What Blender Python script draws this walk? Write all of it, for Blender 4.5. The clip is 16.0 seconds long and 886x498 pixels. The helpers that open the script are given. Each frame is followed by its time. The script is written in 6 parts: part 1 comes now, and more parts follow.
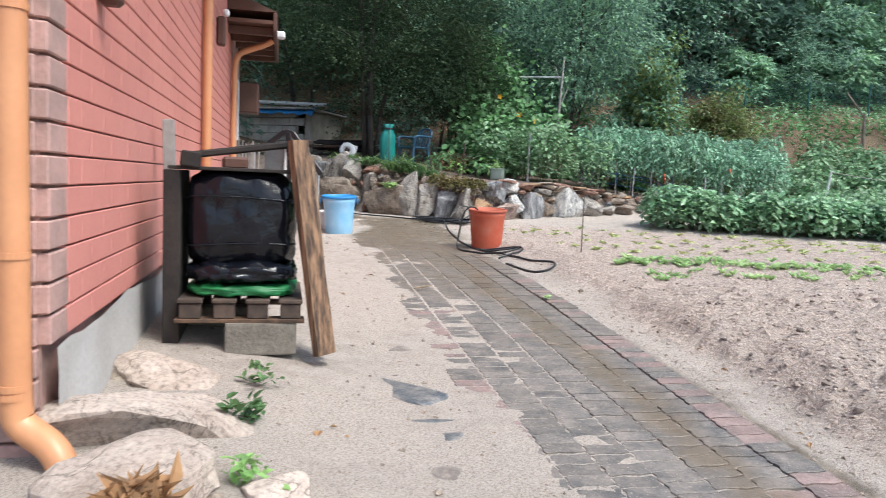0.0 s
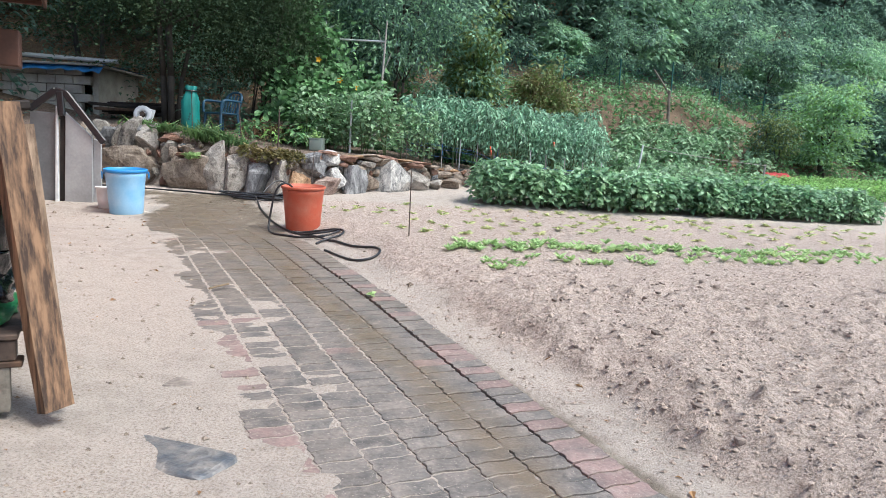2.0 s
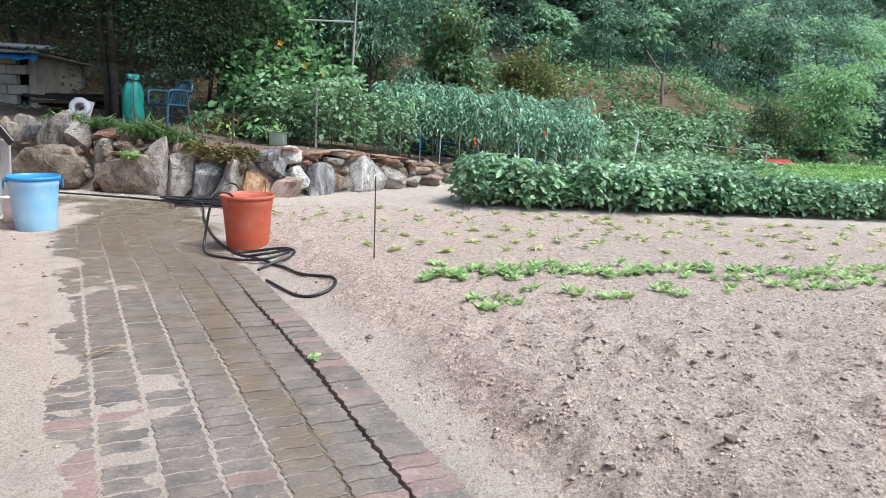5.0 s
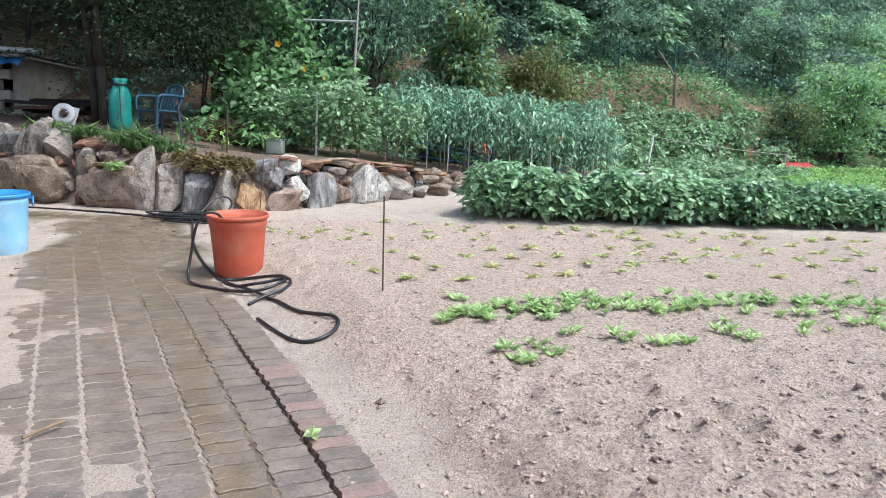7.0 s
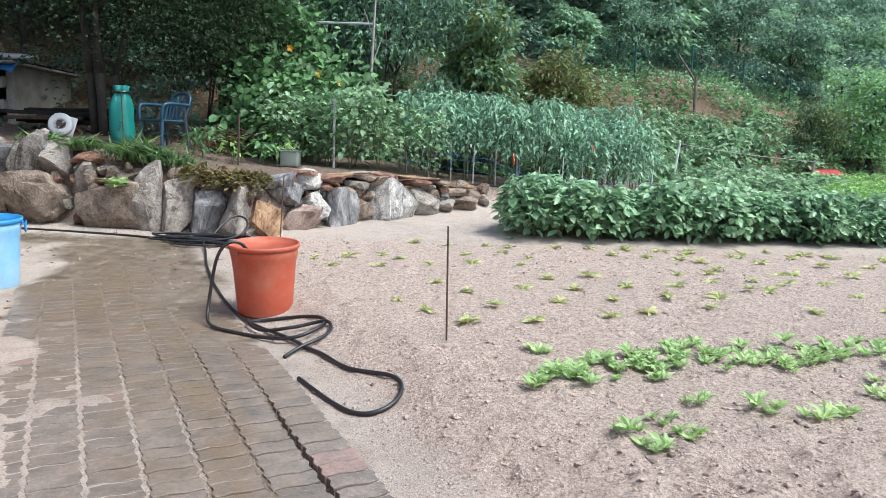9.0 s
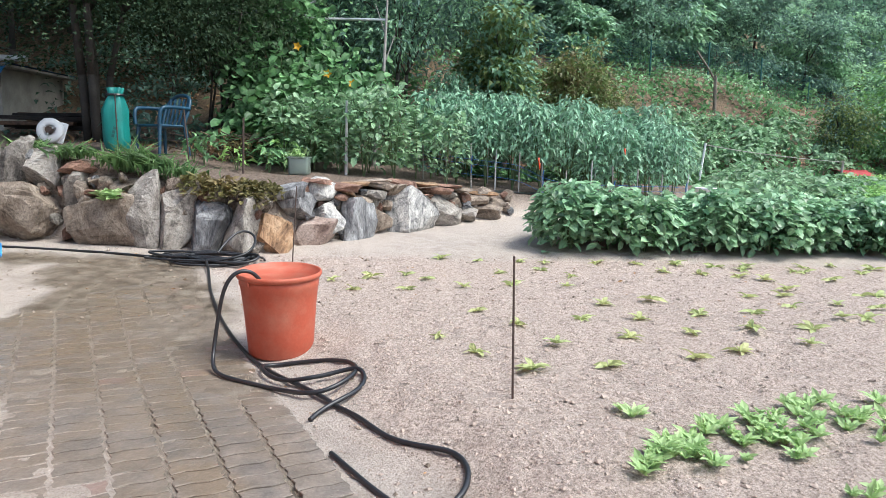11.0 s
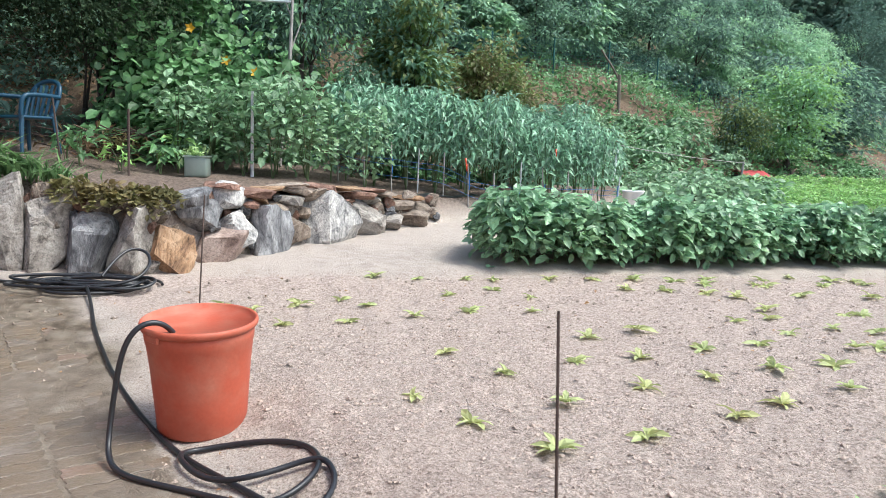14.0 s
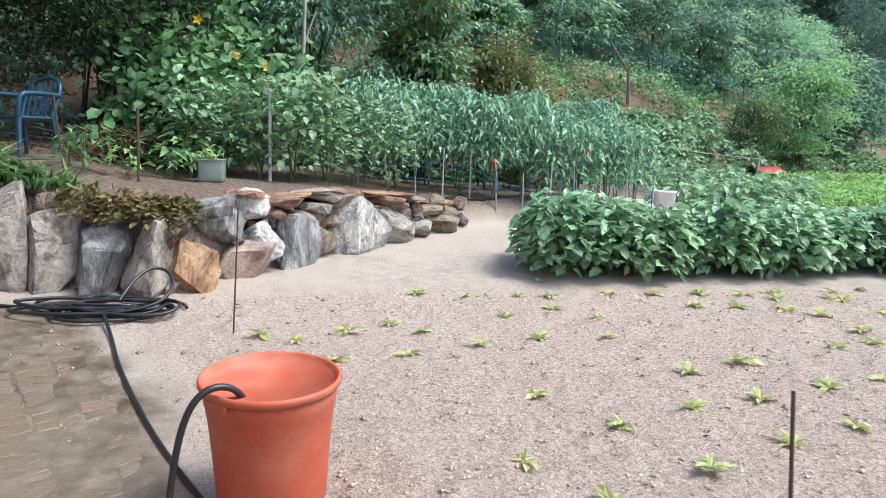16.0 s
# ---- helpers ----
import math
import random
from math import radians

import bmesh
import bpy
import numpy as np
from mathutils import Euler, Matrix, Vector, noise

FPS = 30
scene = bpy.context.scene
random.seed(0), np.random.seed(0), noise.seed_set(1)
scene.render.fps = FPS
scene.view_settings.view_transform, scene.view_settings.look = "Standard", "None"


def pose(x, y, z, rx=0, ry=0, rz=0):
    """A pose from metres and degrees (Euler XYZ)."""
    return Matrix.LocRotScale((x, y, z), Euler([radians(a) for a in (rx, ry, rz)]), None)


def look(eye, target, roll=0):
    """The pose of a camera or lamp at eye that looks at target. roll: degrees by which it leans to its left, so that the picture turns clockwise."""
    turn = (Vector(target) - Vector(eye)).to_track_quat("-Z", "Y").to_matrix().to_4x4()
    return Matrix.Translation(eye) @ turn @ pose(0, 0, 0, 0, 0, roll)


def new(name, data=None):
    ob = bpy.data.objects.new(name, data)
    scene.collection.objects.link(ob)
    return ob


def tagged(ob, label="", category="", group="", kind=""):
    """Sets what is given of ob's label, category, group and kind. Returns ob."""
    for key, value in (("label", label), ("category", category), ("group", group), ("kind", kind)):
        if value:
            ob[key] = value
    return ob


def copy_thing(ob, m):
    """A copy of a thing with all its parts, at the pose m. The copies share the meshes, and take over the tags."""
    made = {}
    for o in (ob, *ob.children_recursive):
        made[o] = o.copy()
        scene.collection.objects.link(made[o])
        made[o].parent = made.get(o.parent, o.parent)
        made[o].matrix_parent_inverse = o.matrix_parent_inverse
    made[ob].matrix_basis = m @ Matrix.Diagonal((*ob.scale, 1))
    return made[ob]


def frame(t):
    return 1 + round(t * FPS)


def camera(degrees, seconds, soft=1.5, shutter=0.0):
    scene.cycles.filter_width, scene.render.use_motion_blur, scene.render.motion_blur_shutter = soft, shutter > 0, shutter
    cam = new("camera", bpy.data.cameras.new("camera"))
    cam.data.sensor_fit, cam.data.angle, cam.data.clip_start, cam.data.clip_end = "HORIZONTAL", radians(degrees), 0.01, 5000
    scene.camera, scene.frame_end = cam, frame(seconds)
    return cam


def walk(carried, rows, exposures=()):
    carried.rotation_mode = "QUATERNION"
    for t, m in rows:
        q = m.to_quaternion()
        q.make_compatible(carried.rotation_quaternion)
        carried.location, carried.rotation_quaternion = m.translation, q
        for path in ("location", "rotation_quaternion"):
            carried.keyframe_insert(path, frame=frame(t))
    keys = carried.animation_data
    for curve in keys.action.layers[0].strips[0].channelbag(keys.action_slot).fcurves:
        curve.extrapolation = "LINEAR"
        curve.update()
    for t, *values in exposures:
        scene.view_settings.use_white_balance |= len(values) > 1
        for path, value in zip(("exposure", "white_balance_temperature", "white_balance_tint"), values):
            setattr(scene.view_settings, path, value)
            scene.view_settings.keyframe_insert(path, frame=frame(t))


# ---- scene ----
cam = camera(62.1, 16.0, soft=0.3, shutter=0.25)
PATH = [
    (0, (0.801, -0.779, 1.365), (0.296, 1.148, 1.185), 2.40),
    (0.5, (0.750, -0.498, 1.402), (0.484, 1.474, 1.201), 2.77),
    (1, (0.774, -0.240, 1.409), (0.666, 1.744, 1.185), 2.99),
    (1.5, (0.792, -0.019, 1.422), (0.734, 1.966, 1.191), 2.90),
    (2, (0.692, 0.248, 1.437), (0.657, 2.233, 1.194), 2.96),
    (2.5, (0.681, 0.491, 1.453), (0.675, 2.474, 1.193), 2.71),
    (3, (0.760, 0.774, 1.479), (0.773, 2.756, 1.211), 2.67),
    (5.3, (0.734, 1.959, 1.613), (0.740, 3.940, 1.335), 2.08),
    (5.5, (0.682, 2.049, 1.636), (0.687, 4.030, 1.358), 2.09),
    (6, (0.624, 2.252, 1.635), (0.628, 4.233, 1.359), 1.99),
    (6.5, (0.673, 2.476, 1.659), (0.676, 4.457, 1.385), 1.89),
    (7, (0.613, 2.678, 1.657), (0.615, 4.659, 1.383), 1.79),
    (7.5, (0.469, 2.864, 1.699), (0.471, 4.846, 1.428), 1.59),
    (8, (0.413, 3.114, 1.685), (0.414, 5.096, 1.414), 1.49),
    (8.5, (0.348, 3.356, 1.711), (0.357, 5.338, 1.444), 1.38),
    (9, (0.145, 3.587, 1.730), (0.153, 5.570, 1.470), 1.48),
    (9.2, (0.095, 3.653, 1.738), (0.100, 5.636, 1.479), 1.39),
    (11.3, (-0.163, 4.596, 1.790), (-0.153, 6.579, 1.534), 0.88),
    (11.5, (-0.140, 4.671, 1.806), (-0.120, 6.655, 1.550), 0.86),
    (12, (-0.176, 4.847, 1.788), (-0.097, 6.830, 1.539), 0.95),
    (12.5, (-0.342, 5.035, 1.830), (-0.180, 7.013, 1.582), 1.11),
    (13, (-0.409, 5.192, 1.787), (-0.155, 7.160, 1.540), 1.34),
    (13.5, (-0.432, 5.367, 1.812), (-0.135, 7.328, 1.557), 1.46),
    (14, (-0.581, 5.554, 1.823), (-0.272, 7.513, 1.561), 1.54),
    (14.5, (-0.746, 5.721, 1.863), (-0.426, 7.677, 1.595), 1.52),
    (15, (-0.792, 5.928, 1.875), (-0.464, 7.882, 1.603), 1.41),
    (15.5, (-0.836, 6.100, 1.888), (-0.500, 8.052, 1.612), 1.29),
    (16, (-1.001, 6.287, 1.894), (-0.658, 8.238, 1.616), 1.28),
]
walk(cam, [(t, look(eye, target, roll)) for t, eye, target, roll in PATH], [(0, 0.92, 5980, 4), (0.5, 0.83, 5980, 4), (1.5, 0.89, 5980, 4), (3, 0.95, 5980, 4), (8.5, 0.97, 5980, 4), (12, 1.07, 5980, 4), (16, 1.09, 5980, 4)])

# ---- light ----
SUN_ELEV, SUN_TURN = radians(58), radians(112)
world = bpy.data.worlds.new("sky")
scene.world = world
world.use_nodes = True
_wn = world.node_tree.nodes
_sky = _wn.new("ShaderNodeTexSky")
_sky.sky_type, _sky.sun_disc = "NISHITA", False
_sky.sun_elevation, _sky.sun_rotation = SUN_ELEV, SUN_TURN
_sky.air_density, _sky.dust_density = 1.0, 4.0
world.node_tree.links.new(_sky.outputs[0], _wn["Background"].inputs[0])
_wn["Background"].inputs[1].default_value = 0.14
sun_data = bpy.data.lights.new("sun", "SUN")
sun_data.energy, sun_data.angle, sun_data.color = 1.8, radians(22), (1.0, 0.96, 0.9)
sun = new("sun", sun_data)
sun.matrix_world = look((math.sin(SUN_TURN) * 50, math.cos(SUN_TURN) * 50, 50 * math.tan(SUN_ELEV)), (0, 0, 0))

# ---- helpers of this scene ----
RNG = np.random.default_rng(7)
PY, PX = 0.0612, -0.0052                       # the yard rises gently away from the house front


def uv_of(x, y):
    return -0.454 * x + 0.891 * y, 0.891 * x + 0.454 * y


def xy_of(u, v):
    return -0.454 * u + 0.891 * v, 0.891 * u + 0.454 * v


_LAT = np.random.default_rng(3).random((256, 256))


def vnoise(x, y, size, shift=0):
    """Smooth value noise 0..1 with cells of that size."""
    a, b = np.asarray(x, float) / size + shift * 17.3, np.asarray(y, float) / size + shift * 9.1
    i, j = np.floor(a).astype(int), np.floor(b).astype(int)
    f, g = a - i, b - j
    f, g = f * f * (3 - 2 * f), g * g * (3 - 2 * g)
    n = lambda p, q: _LAT[p % 256, q % 256]
    return (n(i, j) * (1 - f) + n(i + 1, j) * f) * (1 - g) + (n(i, j + 1) * (1 - f) + n(i + 1, j + 1) * f) * g


def step01(a):
    a = np.clip(a, 0, 1)
    return a * a * (3 - 2 * a)


WALL_X = [-9, -5.3, -3.1, -2.1, -1.7, -1.2, -.7, -.1, .7, 5, 9]
WALL_Y = [13.0, 12.75, 12.35, 12.25, 12.75, 13.2, 13.8, 14.5, 15.2, 18, 21]


def crack_v(u):
    """How far across the strip its open joint runs, at a place along it."""
    return np.interp(u, [-6, 1, 3, 4, 5, 5.8, 6.4, 9], [2.50, 2.52, 2.585, 2.625, 2.66, 2.658, 2.647, 2.645])


def plain(x, y):
    """The yard's even slope, with the dip at its far end."""
    return PY * np.minimum(y, 17.0) + 0.02 * np.maximum(np.asarray(y, float) - 17.0, 0) + PX * np.asarray(x, float) - 0.07 * step01((np.asarray(y, float) - 7.5) / 1.6)


def region(x, y):
    """Masks 0..1 over the plan: paving, field soil, terrace, hill."""
    x, y = np.asarray(x, float), np.asarray(y, float)
    u, v = uv_of(x, y)
    wob = 0.22 * (vnoise(x, y, 0.42, 1) - 0.5) + 0.12 * (vnoise(x, y, 0.13, 2) - 0.5)
    paved = step01((v - 1.42 + wob * 1.5) / 0.05) * step01((2.90 - v + wob * 0.4) / 0.05) * step01((10.5 - u + wob * 2) / 0.08)
    field = step01((v - 3.04 + wob * 0.9) / 0.22) * step01((12.45 - y + wob) / 0.3)
    terr = step01((y - np.interp(x, WALL_X, WALL_Y) - 0.10) / 0.28)
    s = -0.498 * (x - 7) + 0.867 * (y - 21.7) - 0.5 + 2.0 * (vnoise(x, y, 6, 5) - 0.5)
    s = s - 2.7 * step01((-3.2 - x) / 3.0)
    return paved, field, terr, s, wob


def ground_z(x, y):
    x, y = np.asarray(x, float), np.asarray(y, float)
    u, v = uv_of(x, y)
    paved, field, terr, s, wob = region(x, y)
    far = step01((y - 24) / 20)
    z = plain(x, y) * (1 - far) + 1.25 * far
    z = np.where(y < -5, plain(x, -5 + 0 * y), z)
    z = z + 0.20 * step01((1.15 - v) / 1.45) * step01((9 - u) / 3)
    z = z + 0.004 + (0.012 * (vnoise(x, y, 0.9, 3) - 0.5) + 0.010 * (vnoise(x, y, 0.11, 4) - 0.5)) * (1 - 0.7 * paved * step01((7.5 - u) / 1.0))
    fill = step01((2.3 - v) / 0.5) * step01((7.6 - u) / 1.0) * 0.0032 + step01((u - 7.0 + wob * 4) / 1.5) * 0.0065
    z = z - (0.011 - fill) * paved - 0.05 * paved * step01((0.034 - np.abs(v - crack_v(u))) / 0.03) * step01((7.0 - u) / 0.8)
    lift = 0.14 - 0.17 * step01((y - 8.8) / 3.4)
    rough = 0.04 * (vnoise(x, y, 0.33, 6) - 0.45) + 0.036 * (vnoise(x, y, 0.13, 7) - 0.5) + 0.038 * (vnoise(x, y, 0.06, 8) - 0.5) + 0.045 * np.maximum(vnoise(x, y, 0.085, 11) - 0.72, 0) / 0.28
    tilled = step01((6.9 - y + 0.12 * x) / 1.2) * 0.55 + 0.5
    dug = step01((6.0 - y + 0.14 * x) / 0.9)
    rise = step01((v - 2.88 - 0.20 * dug + wob * (0.4 + 0.4 * dug)) / (0.75 - 0.28 * dug)) * step01((12.7 - y) / 0.4)
    z = z + rise * (lift + 0.025 * dug) + field * rough * tilled * (1 + 0.15 * dug)
    z = z + terr * np.interp(x, [-9, -5, -4, -3.4, -2.5, -1, .2, 1.5, 6], [.94, .94, .84, .74, .66, .57, .36, .26, .12]) + terr * (0.05 * (vnoise(x, y, 0.5, 9) - 0.5))
    hill = np.maximum(s, 0)
    z = z + np.where(hill < 9, 0.45 * hill, 4.05 + 0.62 * (hill - 9)) * (1 - 0.55 * step01((hill - 90) / 150)) + 0.25 * step01(s / 2) * (vnoise(x, y, 1.3, 10) - 0.5)
    return z


def gz(x, y):
    return float(ground_z(x, y))


def material(name, colour, rough=0.8, vary=0.25, size=8.0, fine=60.0, bump=0.3, other=None, mix=0.5, metal=0.0, island=0.0, object_random=0.0, spec=0.5, through_light=0.0, depth=0.01):
    """A node material with a base colour, a second colour in stains, fine grain and relief at real size."""
    m = bpy.data.materials.new(name)
    m.use_nodes = True
    nt = m.node_tree
    n, l = nt.nodes, nt.links
    b = n["Principled BSDF"]
    pos = n.new("ShaderNodeNewGeometry") if object_random == 0 else n.new("ShaderNodeTexCoord")
    src = pos.outputs["Position"] if object_random == 0 else pos.outputs["Object"]
    big, small = n.new("ShaderNodeTexNoise"), n.new("ShaderNodeTexNoise")
    for t, s in ((big, size), (small, fine)):
        t.inputs["Scale"].default_value, t.inputs["Detail"].default_value = s, 5
        l.new(src, t.inputs["Vector"])
    ramp = n.new("ShaderNodeValToRGB")
    ramp.color_ramp.elements[0].position, ramp.color_ramp.elements[1].position = 0.5 - 0.25 * mix, 0.85 - 0.25 * mix
    l.new(big.outputs["Fac"], ramp.inputs["Fac"])
    two = n.new("ShaderNodeMix")
    two.data_type = "RGBA"
    two.inputs[6].default_value = (*colour, 1)
    two.inputs[7].default_value = (*(other or [c * 0.7 for c in colour]), 1)
    l.new(ramp.outputs["Color"], two.inputs[0])
    hsv = n.new("ShaderNodeHueSaturation")
    l.new(two.outputs[2], hsv.inputs["Color"])
    val = n.new("ShaderNodeMapRange")
    val.inputs["To Min"].default_value, val.inputs["To Max"].default_value = 1 - vary, 1 + vary
    l.new(small.outputs["Fac"], val.inputs["Value"])
    last = val.outputs["Result"]
    if island or object_random:
        r = n.new("ShaderNodeMapRange")
        k = island or object_random
        r.inputs["To Min"].default_value, r.inputs["To Max"].default_value = 1 - k, 1 + k
        if island:
            l.new(pos.outputs["Random Per Island"] if object_random == 0 else n.new("ShaderNodeNewGeometry").outputs["Random Per Island"], r.inputs["Value"])
        else:
            l.new(n.new("ShaderNodeObjectInfo").outputs["Random"], r.inputs["Value"])
        mul = n.new("ShaderNodeMath")
        mul.operation = "MULTIPLY"
        l.new(last, mul.inputs[0]), l.new(r.outputs["Result"], mul.inputs[1])
        last = mul.outputs[0]
    l.new(last, hsv.inputs["Value"])
    l.new(hsv.outputs["Color"], b.inputs["Base Color"])
    b.inputs["Roughness"].default_value, b.inputs["Metallic"].default_value, b.inputs["Specular IOR Level"].default_value = rough, metal, spec
    if bump:
        bp = n.new("ShaderNodeBump")
        bp.inputs["Strength"].default_value, bp.inputs["Distance"].default_value = bump, depth
        l.new(small.outputs["Fac"], bp.inputs["Height"])
        l.new(bp.outputs["Normal"], b.inputs["Normal"])
    if through_light:
        tr = n.new("ShaderNodeBsdfTranslucent")
        l.new(hsv.outputs["Color"], tr.inputs["Color"])
        add = n.new("ShaderNodeMixShader")
        add.inputs[0].default_value = through_light
        l.new(b.outputs[0], add.inputs[1]), l.new(tr.outputs[0], add.inputs[2])
        l.new(add.outputs[0], n["Material Output"].inputs["Surface"])
    return m


def mesh_of(name, verts, faces, mat=None, smooth=False):
    me = bpy.data.meshes.new(name)
    me.from_pydata([tuple(v) for v in verts], [], [tuple(f) for f in faces])
    me.validate()
    if mat:
        me.materials.append(mat)
    if smooth:
        me.shade_smooth()
    return me


def part(name, bm, mat, parent, label="", smooth=False):
    """Links a bmesh as one mesh object under a thing or a part."""
    me = bpy.data.meshes.new(name)
    bm.to_mesh(me)
    bm.free()
    me.materials.append(mat)
    if smooth:
        me.shade_smooth()
    ob = new(name, me)
    if parent:
        ob.parent = parent
    return tagged(ob, label)


def thing(name, m, label, category, group="", kind=""):
    ob = new(name)
    ob.matrix_world = m
    ob.empty_display_size = 0.1
    return tagged(ob, label, category, group, kind)


def box(bm, size, at=(0, 0, 0), turn=(0, 0, 0), bevel=0.0, seg=1):
    m = pose(*at, *turn) @ Matrix.Diagonal((*size, 1))
    r = bmesh.ops.create_cube(bm, size=1, matrix=m)
    if bevel:
        es = list({e for v in r["verts"] for e in v.link_edges})
        bmesh.ops.bevel(bm, geom=es, offset=bevel, segments=seg, affect="EDGES", profile=0.6)
    return bm


def rod(bm, a, b, r0, r1=None, n=8):
    a, b = Vector(a), Vector(b)
    d = b - a
    m = Matrix.Translation((a + b) / 2) @ d.to_track_quat("Z", "Y").to_matrix().to_4x4()
    bmesh.ops.create_cone(bm, cap_ends=True, segments=n, radius1=r0, radius2=r0 if r1 is None else r1, depth=d.length, matrix=m)
    return bm


def lathe(bm, profile, n=48):
    """Turns a profile of (radius, height) round the z axis."""
    rings = []
    for r, z in profile:
        rings.append([bm.verts.new((r * math.cos(2 * math.pi * k / n), r * math.sin(2 * math.pi * k / n), z)) for k in range(n)])
    for a, b in zip(rings, rings[1:]):
        for k in range(n):
            bm.faces.new((a[k], a[(k + 1) % n], b[(k + 1) % n], b[k]))
    bm.faces.new(rings[0][::-1])
    bm.faces.new(rings[-1])
    bmesh.ops.recalc_face_normals(bm, faces=bm.faces)
    return bm


def tube(name, points, r, mat, parent=None, label="", n=4, cyclic=False):
    """A bent tube along points, as a mesh."""
    cu = bpy.data.curves.new(name, "CURVE")
    cu.dimensions, cu.bevel_depth, cu.bevel_resolution, cu.use_fill_caps = "3D", r, n, True
    sp = cu.splines.new("NURBS")
    sp.points.add(len(points) - 1)
    for p, q in zip(sp.points, points):
        p.co = (*q, 1)
    sp.use_endpoint_u, sp.order_u, sp.use_cyclic_u, sp.resolution_u = True, 4, cyclic, 6
    tmp = bpy.data.objects.new(name, cu)
    me = bpy.data.meshes.new_from_object(tmp)
    bpy.data.objects.remove(tmp)
    bpy.data.curves.remove(cu)
    me.materials.clear()
    me.materials.append(mat)
    me.shade_smooth()
    ob = new(name, me)
    if parent:
        ob.parent = parent
    return tagged(ob, label)


def leaves(points, ways, lengths, width=0.45, fold=0.12, droop=0.25, rng=None, ups=None, full=False, simple=False):
    """Many pointed leaves, each two bent halves: vertices and faces. ways: the direction from stalk to tip."""
    rng = rng or RNG
    p, w, L = np.asarray(points, float), np.asarray(ways, float), np.asarray(lengths, float)[:, None]
    w = w / np.maximum(np.linalg.norm(w, axis=1, keepdims=True), 1e-6)
    up = np.array([0, 0, 1.0]) + 0.35 * rng.normal(size=p.shape) if ups is None else ups
    side = np.cross(w, up)
    side = side / np.maximum(np.linalg.norm(side, axis=1, keepdims=True), 1e-6)
    nor = np.cross(side, w)
    mid = p + w * L * 0.5 - nor * L * fold * 0.3
    tip = p + w * L - nor * L * droop
    n = len(p)
    k = np.arange(n)[:, None]
    if simple:
        lf = p + w * L * 0.45 + side * L * width * 0.5 + nor * L * fold
        rt = p + w * L * 0.45 - side * L * width * 0.5 + nor * L * fold
        return np.stack([p, rt, tip, lf], 1).reshape(-1, 3), (k * 4 + np.arange(4)[None]).tolist()
    if not full:
        lf = p + w * L * 0.42 + side * L * width * 0.5 + nor * L * fold
        rt = p + w * L * 0.42 - side * L * width * 0.5 + nor * L * fold
        verts = np.stack([p, mid, tip, lf, rt], 1).reshape(-1, 3)
        faces = np.concatenate([k * 5 + np.array([[0, 4, 2, 1]]), k * 5 + np.array([[0, 1, 2, 3]])]).tolist()
        return verts, faces
    sides = [p + w * L * a + s * side * L * width * c + nor * L * fold * (1 if a < 0.5 else 0.6) - nor * L * droop * (0 if a < 0.5 else 0.4) for s in (1, -1) for a, c in ((0.25, 0.42), (0.68, 0.42))]
    verts = np.stack([p, mid, tip, *sides], 1).reshape(-1, 3)
    faces = np.concatenate([k * 7 + np.array([[0, 1, 4, 3]]), k * 7 + np.array([[0, 5, 6, 1]])]).tolist() + np.concatenate([k * 7 + np.array([[1, 2, 4]]), k * 7 + np.array([[1, 6, 2]])]).tolist()
    return verts, faces


def ball_ways(n, rng, lift=0.2):
    w = rng.normal(size=(n, 3))
    w /= np.linalg.norm(w, axis=1, keepdims=True)
    w[:, 2] += lift
    return w


# ---- materials ----
GROUND = bpy.data.materials.new("ground")
GROUND.use_nodes = True


